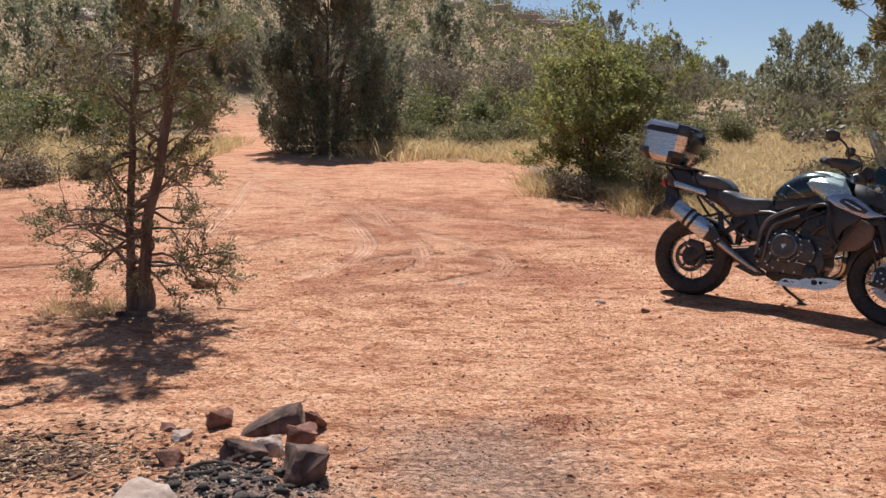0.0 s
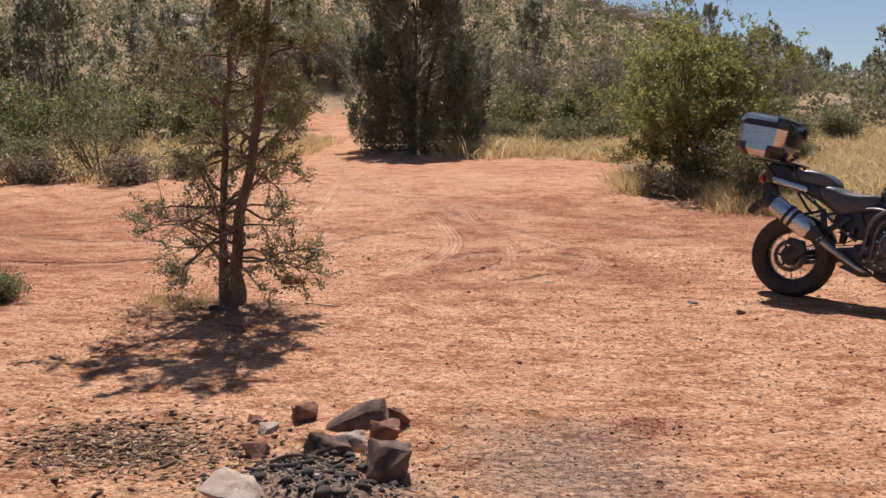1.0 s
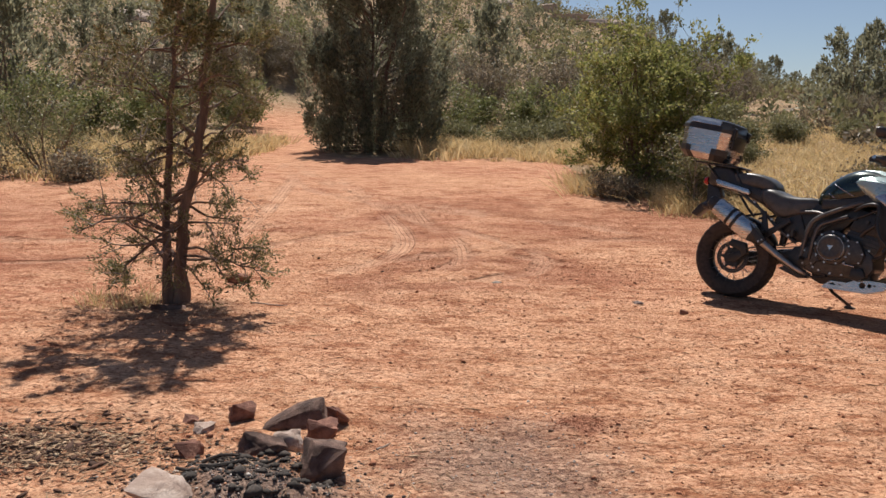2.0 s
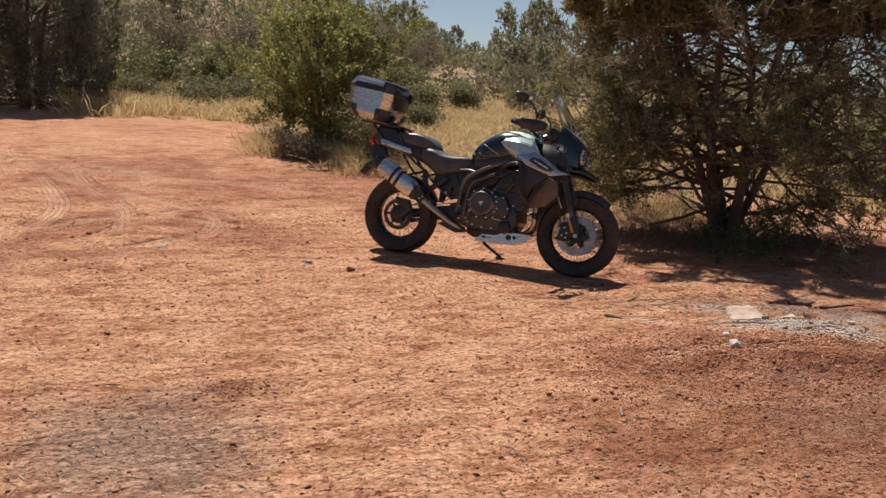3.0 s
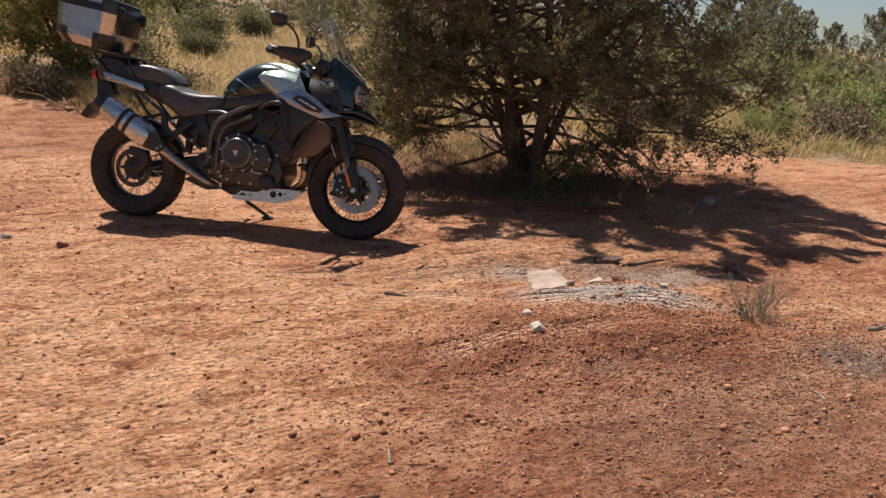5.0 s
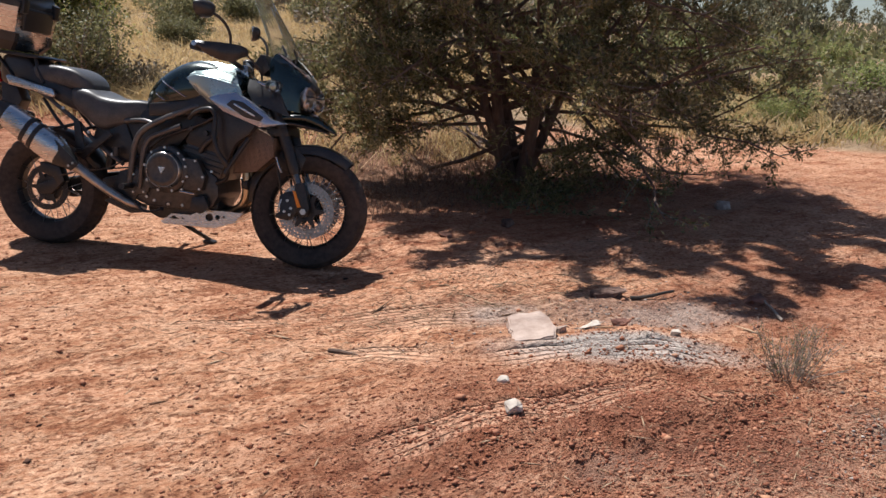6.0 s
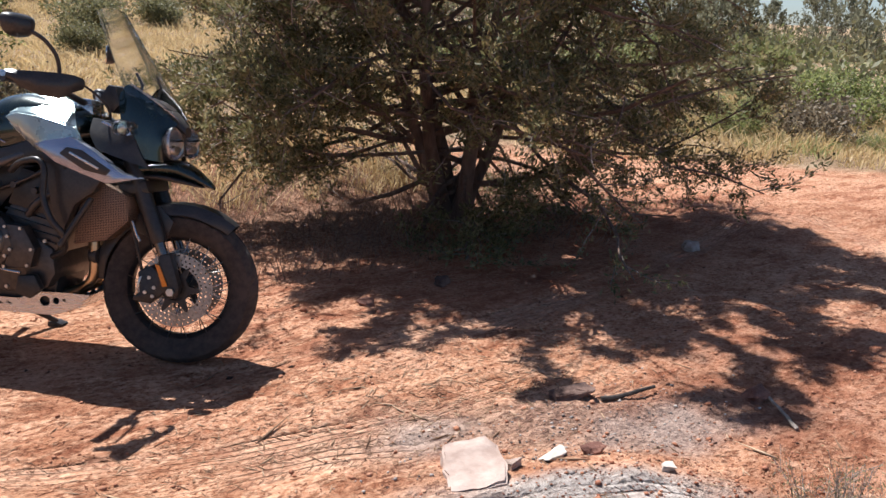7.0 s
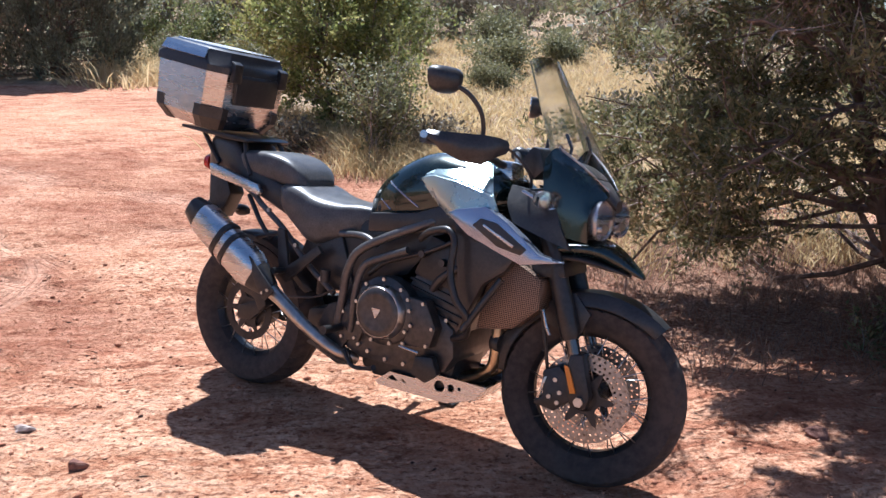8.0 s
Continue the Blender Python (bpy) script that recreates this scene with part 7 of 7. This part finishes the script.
def stone(name, x, y, size, material, label, seed, turn=0.0, tilt=(0, 0), sink=0.25, blocky=0.5, group=""):
    """A broken stone: a rough block with chipped corners, settled into the soil."""
    rs = np.random.default_rng(seed)
    bm = bmesh.new()
    corners = [Vector((sx, sy, sz)) * 0.86 for sx in (-1, 1) for sy in (-1, 1) for sz in (-1, 1)]
    pts = [corners[k] for k in rs.permutation(8)[:4]] if blocky > 0.45 else []
    for k in range(13 if blocky > 0.45 else 26):
        p = Vector(unit(rs.normal(size=3)))
        pts.append(p / max(abs(p.x), abs(p.y), abs(p.z)) ** (blocky * 0.8) * rs.uniform(0.78, 1.0))
    for p in pts:
        bm.verts.new(p)
    hull = bmesh.ops.convex_hull(bm, input=bm.verts[:])
    bmesh.ops.delete(bm, geom=[g for g in hull["geom_interior"] if isinstance(g, bmesh.types.BMVert)], context="VERTS")
    bmesh.ops.dissolve_limit(bm, angle_limit=radians(14), verts=bm.verts[:], edges=bm.edges[:])
    bmesh.ops.bevel(bm, geom=bm.edges[:], offset=0.05, segments=1, affect="EDGES", clamp_overlap=True)
    bmesh.ops.triangulate(bm, faces=bm.faces[:])
    bmesh.ops.subdivide_edges(bm, edges=bm.edges[:], cuts=3, use_grid_fill=True)
    for v in bm.verts:
        p = v.co
        q = p * (1 + 0.20 * noise.noise(p * 1.7 + Vector((seed, 0, 0))) + 0.09 * noise.noise(p * 4.5 + Vector((0, seed, 0))) + 0.05 * noise.noise(p * 11 + Vector((0, 0, seed))))
        v.co = Vector((q.x * size[0] / 2, q.y * size[1] / 2, q.z * size[2] / 2))
    low = min(v.co.z for v in bm.verts)
    ob = part(name, bm, material, None, "")
    ob.matrix_basis = pose(x, y, ground_z(x, y) - low - sink * size[2], tilt[0], tilt[1], turn)
    return tagged(ob, label, "stone", group)


RING = "stones of the fire ring"
stone("ring_stone", -0.80, 3.56, (0.36, 0.16, 0.11), STONE_DARK, "flat dark sandstone slab tilted on edge in the fire ring", 3, 8, (24, -13), 0.36, 0.7, RING)
stone("ring_stone", -1.03, 3.58, (0.13, 0.10, 0.09), STONE_RED, "small rounded red stone beside the fire ring", 4, 30, (0, 8), 0.15, 0.5, RING)
stone("ring_stone", -0.585, 3.57, (0.09, 0.08, 0.09), STONE_RED, "small red stone beside the fire ring", 5, 50, (0, 0), 0.1, 0.5, RING)
stone("ring_stone", -0.62, 3.40, (0.15, 0.12, 0.10), STONE_RED, "dusty reddish stone in the fire ring", 6, 15, (8, 0), 0.15, 0.5, RING)
stone("ring_stone", -0.725, 3.25, (0.13, 0.15, 0.13), STONE_PALE, "pale weathered stone in the fire ring", 7, 60, (0, 10), 0.2, 0.45, RING)
stone("ring_stone", -0.53, 3.03, (0.20, 0.18, 0.21), STONE_DARK, "large brown block of stone with a pale top", 8, 12, (-14, 8), 0.36, 0.75, RING)
stone("ring_stone", -0.80, 3.12, (0.20, 0.10, 0.12), STONE_DARK, "dark stone half buried in ash", 9, 40, (10, 20), 0.35, 0.55, RING)
stone("ring_stone", -0.96, 2.60, (0.26, 0.18, 0.09), STONE_PALE, "flat pale stone at the edge of the ash", 10, -10, (5, 0), 0.15, 0.6, RING)
stone("ring_stone", -0.42, 2.62, (0.16, 0.12, 0.06), STONE_PALE, "pale stone at the edge of the ash", 12, 20, (5, 0), 0.3, 0.5, RING)
stone("loose_stone", -1.15, 3.42, (0.11, 0.09, 0.06), STONE_PALE, "flat pale stone lying on red soil", 13, 25, (0, 5), 0.45, 0.5)
stone("loose_stone", -1.12, 3.18, (0.11, 0.10, 0.09), STONE_RED, "small red stone lying on red soil", 14, 70, (0, 0), 0.3, 0.5)
stone("loose_stone", -1.25, 3.52, (0.10, 0.07, 0.05), STONE_RED, "small flat reddish stone lying on red soil", 15, 0, (0, 0), 0.5, 0.5)
stone("loose_stone", -2.14, 6.75, (0.20, 0.15, 0.13), STONE_RED, "rounded reddish stone near the young juniper", 16, 10, (0, 0), 0.2, 0.3)
stone("loose_stone", -2.30, 5.72, (0.30, 0.12, 0.07), STONE_DARK, "flat dark stone at the young juniper's foot", 17, 8, (0, 0), 0.3, 0.5)
bm = bmesh.new()
slab_edge = [(-0.13, -0.15), (-0.02, -0.162), (0.10, -0.14), (0.135, -0.03), (0.128, 0.09), (0.10, 0.155), (-0.01, 0.148), (-0.105, 0.135), (-0.125, 0.02)]
bm.faces.new([bm.verts.new((x, y, 0)) for x, y in slab_edge])
bmesh.ops.scale(bm, vec=(0.78, 0.86, 1.0), verts=bm.verts[:])
top = bmesh.ops.extrude_face_region(bm, geom=bm.faces[:])
bmesh.ops.translate(bm, vec=(0, 0, 0.06), verts=[g for g in top["geom"] if isinstance(g, bmesh.types.BMVert)])
bmesh.ops.bevel(bm, geom=[e for e in bm.edges if min(v.co.z for v in e.verts) > 0.03], offset=0.007, segments=2, affect="EDGES")
bmesh.ops.triangulate(bm, faces=bm.faces[:])
bmesh.ops.subdivide_edges(bm, edges=bm.edges[:], cuts=3, use_grid_fill=True)
for v in bm.verts:
    v.co += Vector((noise.noise(v.co * 22) * 0.010, noise.noise(v.co * 22 + Vector((5, 0, 0))) * 0.010, noise.noise(v.co * 16 + Vector((0, 9, 0))) * 0.010))
slab = part("stone_slab", bm, STONE_SLAB)
slab.matrix_basis = pose(3.70, 4.45, ground_z(3.70, 4.45) - 0.018, 6, -4, -22)
tagged(slab, "flat whitish stone slab dusted with ash", "stone")
stone("white_stone", 3.18, 3.815, (0.085, 0.075, 0.066), STONE_WHITE, "small white rounded stone on red soil", 19, 0, (0, 0), 0.2, 0.2)
stone("white_stone", 3.295, 4.05, (0.065, 0.055, 0.040), STONE_WHITE, "small flat white stone on red soil", 20, 0, (0, 0), 0.2, 0.2)
stone("ash_stone", 3.83, 4.42, (0.07, 0.05, 0.05), STONE_PALE, "small pale stone in the ash", 21, 20)
stone("ash_stone", 3.98, 4.38, (0.12, 0.06, 0.03), STONE_WHITE, "thin white stone flake in the ash", 22, 5)
stone("ash_stone", 4.10, 4.32, (0.09, 0.06, 0.05), STONE_RED, "broken red stone in the ash", 24, 5)
stone("ash_stone", 4.22, 4.10, (0.06, 0.05, 0.035), STONE_WHITE, "small white stone in the ash", 25, 45)
stone("ash_stone", 4.36, 4.72, (0.20, 0.11, 0.06), STONE_DARK, "flat dark stone in the ash", 26, -20)
stone("loose_stone", 5.04, 4.36, (0.15, 0.11, 0.06), STONE_RED, "flat dark red stone near the ash", 27, -10)
stone("shade_stone", 4.16, 6.03, (0.13, 0.10, 0.07), STONE_RED, "dusty red stone in the juniper's shade", 28, 15, (0, 8), 0.4, 0.4)
stone("shade_stone", 4.68, 6.13, (0.12, 0.10, 0.09), STONE_DARK, "dusty brown stone in the juniper's shade", 29, 15, (0, 8), 0.4, 0.4)
stone("shade_stone", 6.60, 6.02, (0.17, 0.14, 0.12), STONE_PALE, "pale stone in the juniper's shade", 31, 15, (0, 8), 0.4, 0.4)
stone("loose_stone", 0.055, 7.07, (0.10, 0.06, 0.03), STONE_WHITE, "flat pale stone on the clearing", 32, 0, (0, 0), 0.4, 0.4)
stone("loose_stone", 1.45, 6.05, (0.07, 0.06, 0.05), STONE_RED, "small red stone near the rear wheel", 33, 0)
stone("loose_stone", 1.16, 6.36, (0.09, 0.07, 0.05), STONE_PALE, "small pale stone near the rear wheel", 34, 0, (0, 0), 0.4, 0.4)


def stick(name, x, y, length, turn, material, label, thick=0.012, seed=0):
    rs = np.random.default_rng(seed)
    pts, _ = bent_line(rs, (-length / 2, 0, 0), (1, 0, 0), length, 6, 0.10)
    ob = tube(name, pts, thick * np.linspace(1, 0.6, 7), material, None, 7)
    ob.matrix_basis = pose(x, y, ground_z(x, y) + thick * 0.7, 0, 0, turn)
    return tagged(ob, label, "stick")


stick("charred_stick", 4.55, 4.58, 0.24, -28, CHAR, "charred black stick lying by the ash", 0.011, 1)
for x, y, ln, tn, th in ((-0.92, 2.98, 0.14, 35, 0.009), (-0.70, 2.90, 0.12, -40, 0.008), (-0.84, 2.80, 0.16, 12, 0.010), (-1.0, 2.86, 0.10, -15, 0.007)):
    stick("charred_stick", x, y, ln, tn, CHAR, "charred black stick in the heap of ash", th, int(900 * ln))
stick("twig", 4.92, 3.30, 0.16, -20, MAT_TWIG, "pale dry stick on the ground", 0.010, 2)
stick("twig", 2.9, 4.62, 0.16, -25, MAT_BARK, "dark broken stick in a tyre track", 0.010, 3)
stick("twig", 4.95, 4.20, 0.22, 70, MAT_TWIG, "pale forked twig near the small bush", 0.008, 4)
for k, (x, y, ln, tn) in enumerate(((3.05, 2.1, 0.09, 40), (2.55, 2.45, 0.10, 10), (3.4, 2.35, 0.12, 25), (0.55, 2.75, 0.09, -50), (-0.35, 3.35, 0.08, 60), (1.6, 2.2, 0.06, 0), (2.1, 3.1, 0.07, 80), (3.9, 2.9, 0.11, 55), (4.4, 2.7, 0.13, -15), (-1.5, 5.95, 0.6, -12))):
    stick("twig", x, y, ln, tn, MAT_TWIG, "short dry twig on red soil", 0.005, 20 + k)


def crumbs(name, label, xy, size, seed, material, longish=1.0, flat=0.7, lift=0.25, ragged=0.36):
    """Loose bits lying on the ground: small faceted lumps or splinters, as one mass."""
    rs = np.random.default_rng(seed)
    n = len(xy)
    z = height(xy[:, 0], xy[:, 1])
    s = size * rs.lognormal(0, ragged, (n, 1))
    a = rs.uniform(0, 2 * math.pi, n)
    ax = np.stack([np.cos(a), np.sin(a), rs.normal(0, 0.12, n)], 1)
    ay = np.stack([-np.sin(a), np.cos(a), rs.normal(0, 0.12, n)], 1)
    az = np.stack([rs.normal(0, 0.15, n), rs.normal(0, 0.15, n), np.ones(n)], 1)
    c = np.stack([xy[:, 0], xy[:, 1], z], 1) + np.array((0, 0, 1)) * s * lift
    j = lambda: rs.uniform(0.65, 1.3, (n, 1))
    v = np.stack([c + ax * s * longish * j(), c + ay * s * j(), c - ax * s * longish * j(), c - ay * s * j(), c + az * s * flat * j(), c - az * s * flat], 1).reshape(-1, 3)
    i = np.arange(n)[:, None, None] * 6
    f = i + np.array([[0, 1, 4], [1, 2, 4], [2, 3, 4], [3, 0, 4], [1, 0, 5], [2, 1, 5], [3, 2, 5], [0, 3, 5]])[None]
    return tagged(put(name, quick_mesh(name, v, f.reshape(-1, 3)), material), label, "litter", kind="stuff")


def bits(name, *shades, rough=0.9):
    m = leafy(name, *shades, gloss=rough, through=0.0)
    return m


CLOD_DARK = bits("loose_clods", (0.18, 0.060, 0.033), (0.31, 0.118, 0.066), (0.45, 0.200, 0.120))
CLOD = bits("soil_clods", (0.27, 0.105, 0.058), (0.42, 0.185, 0.104), (0.58, 0.315, 0.195))
GREY_BITS = bits("ash_bits", (0.02, 0.018, 0.017), (0.16, 0.13, 0.115), (0.40, 0.34, 0.30), (0.66, 0.60, 0.54))
STRAW_BITS = bits("straw_bits", (0.13, 0.07, 0.042), (0.34, 0.21, 0.125), (0.56, 0.41, 0.27))
cr = np.random.default_rng(101)


def cloud(n, cx, cy, rx, ry):
    return np.stack([cr.normal(cx, rx, n), cr.normal(cy, ry, n)], 1)


near = scatter(cr, 26000, -3.4, 6.5, 1.7, 8.5)
crumbs("soil_crumbs", "crumbs of dry red soil", near, 0.0038, 111, CLOD, ragged=0.5)
crumbs("soil_clods", "clods of dry red soil", np.concatenate([scatter(cr, 3000, -5, 8, 1.8, 11), cloud(300, 3.3, 3.75, 0.6, 0.3), cloud(350, 3.0, 2.7, 0.8, 0.5)]), 0.0065, 112, CLOD, ragged=0.45)
crumbs("loose_soil", "loosened red soil beside the tracks", np.concatenate([cloud(13000, 3.4, 3.65, 0.62, 0.32), cloud(7000, 3.0, 2.7, 0.9, 0.5), cloud(7000, 4.0, 3.3, 0.5, 0.3), cloud(500, 0.53, 3.72, 0.10, 0.06), cloud(500, 2.75, 2.13, 0.10, 0.06)]), 0.0031, 113, CLOD_DARK, ragged=0.5)
crumbs("ash_crumbs", "bits of ash and charcoal", np.concatenate([cloud(1600, -0.78, 2.86, 0.24, 0.22), cloud(500, 4.2, 4.5, 0.42, 0.16), cloud(900, 4.5, 3.05, 0.24, 0.16), cloud(400, 0.15, 3.3, 0.3, 0.35)]), 0.0042, 114, GREY_BITS)
crumbs("twig_litter", "twigs and bark litter", np.concatenate([cloud(2200, -1.72, 3.20, 0.26, 0.16), cloud(500, -1.2, 3.1, 0.4, 0.3), cloud(300, -0.2, 3.0, 0.4, 0.3), cloud(700, 3.9, 4.95, 0.5, 0.22), cloud(900, 4.3, 3.3, 0.5, 0.4), cloud(700, 3.6, 5.1, 0.7, 0.25), cloud(500, 3.0, 2.5, 0.9, 0.4), scatter(cr, 1600, -3, 6.5, 1.8, 7), cloud(900, 3.4, 2.9, 1.0, 0.6), cloud(1200, 5.3, 7.2, 0.9, 0.6)]), 0.0016, 115, STRAW_BITS, 14.0, 0.8, 0.8)
DARK_BITS = bits("dark_bits", (0.03, 0.018, 0.013), (0.09, 0.045, 0.03), (0.16, 0.08, 0.05))
crumbs("dark_bits", "dark bits of bark and charcoal on the soil", scatter(cr, 900, -3.5, 6.5, 1.8, 9.5), 0.0052, 117, DARK_BITS, 1.5)
crumbs("charcoal", "lumps of charcoal in the fire ring", cloud(700, -0.80, 2.86, 0.20, 0.18), 0.0065, 118, CHAR, 1.5, ragged=0.6)
crumbs("bark_chips", "pale bark chips and leaves in a litter patch", cloud(520, -1.72, 3.20, 0.26, 0.15), 0.0075, 116, STRAW_BITS, 2.2, 0.4)
crumbs("bark_pieces", "dark bark pieces in a litter patch", cloud(520, -1.72, 3.20, 0.28, 0.16), 0.008, 119, DARK_BITS, 2.4, 0.5)

# grey ledges of rock near the ridge
for k, (az, d, w) in enumerate(((3.6, 78, 4.5), (5.4, 80, 6.0), (7.0, 76, 3.5), (2.0, 84, 3.0), (8.2, 82, 4.0), (-1.0, 76, 3.0), (-19, 60, 3.0), (-25, 56, 2.6))):
    lx, ly = by_angle(az, d)
    stone("rock_ledge", lx, ly, (w, 1.6, 1.1), STONE_PALE, "grey-tan ledge of rock on the slope", 140 + k, -az, (0, 0), 0.35, 0.8)
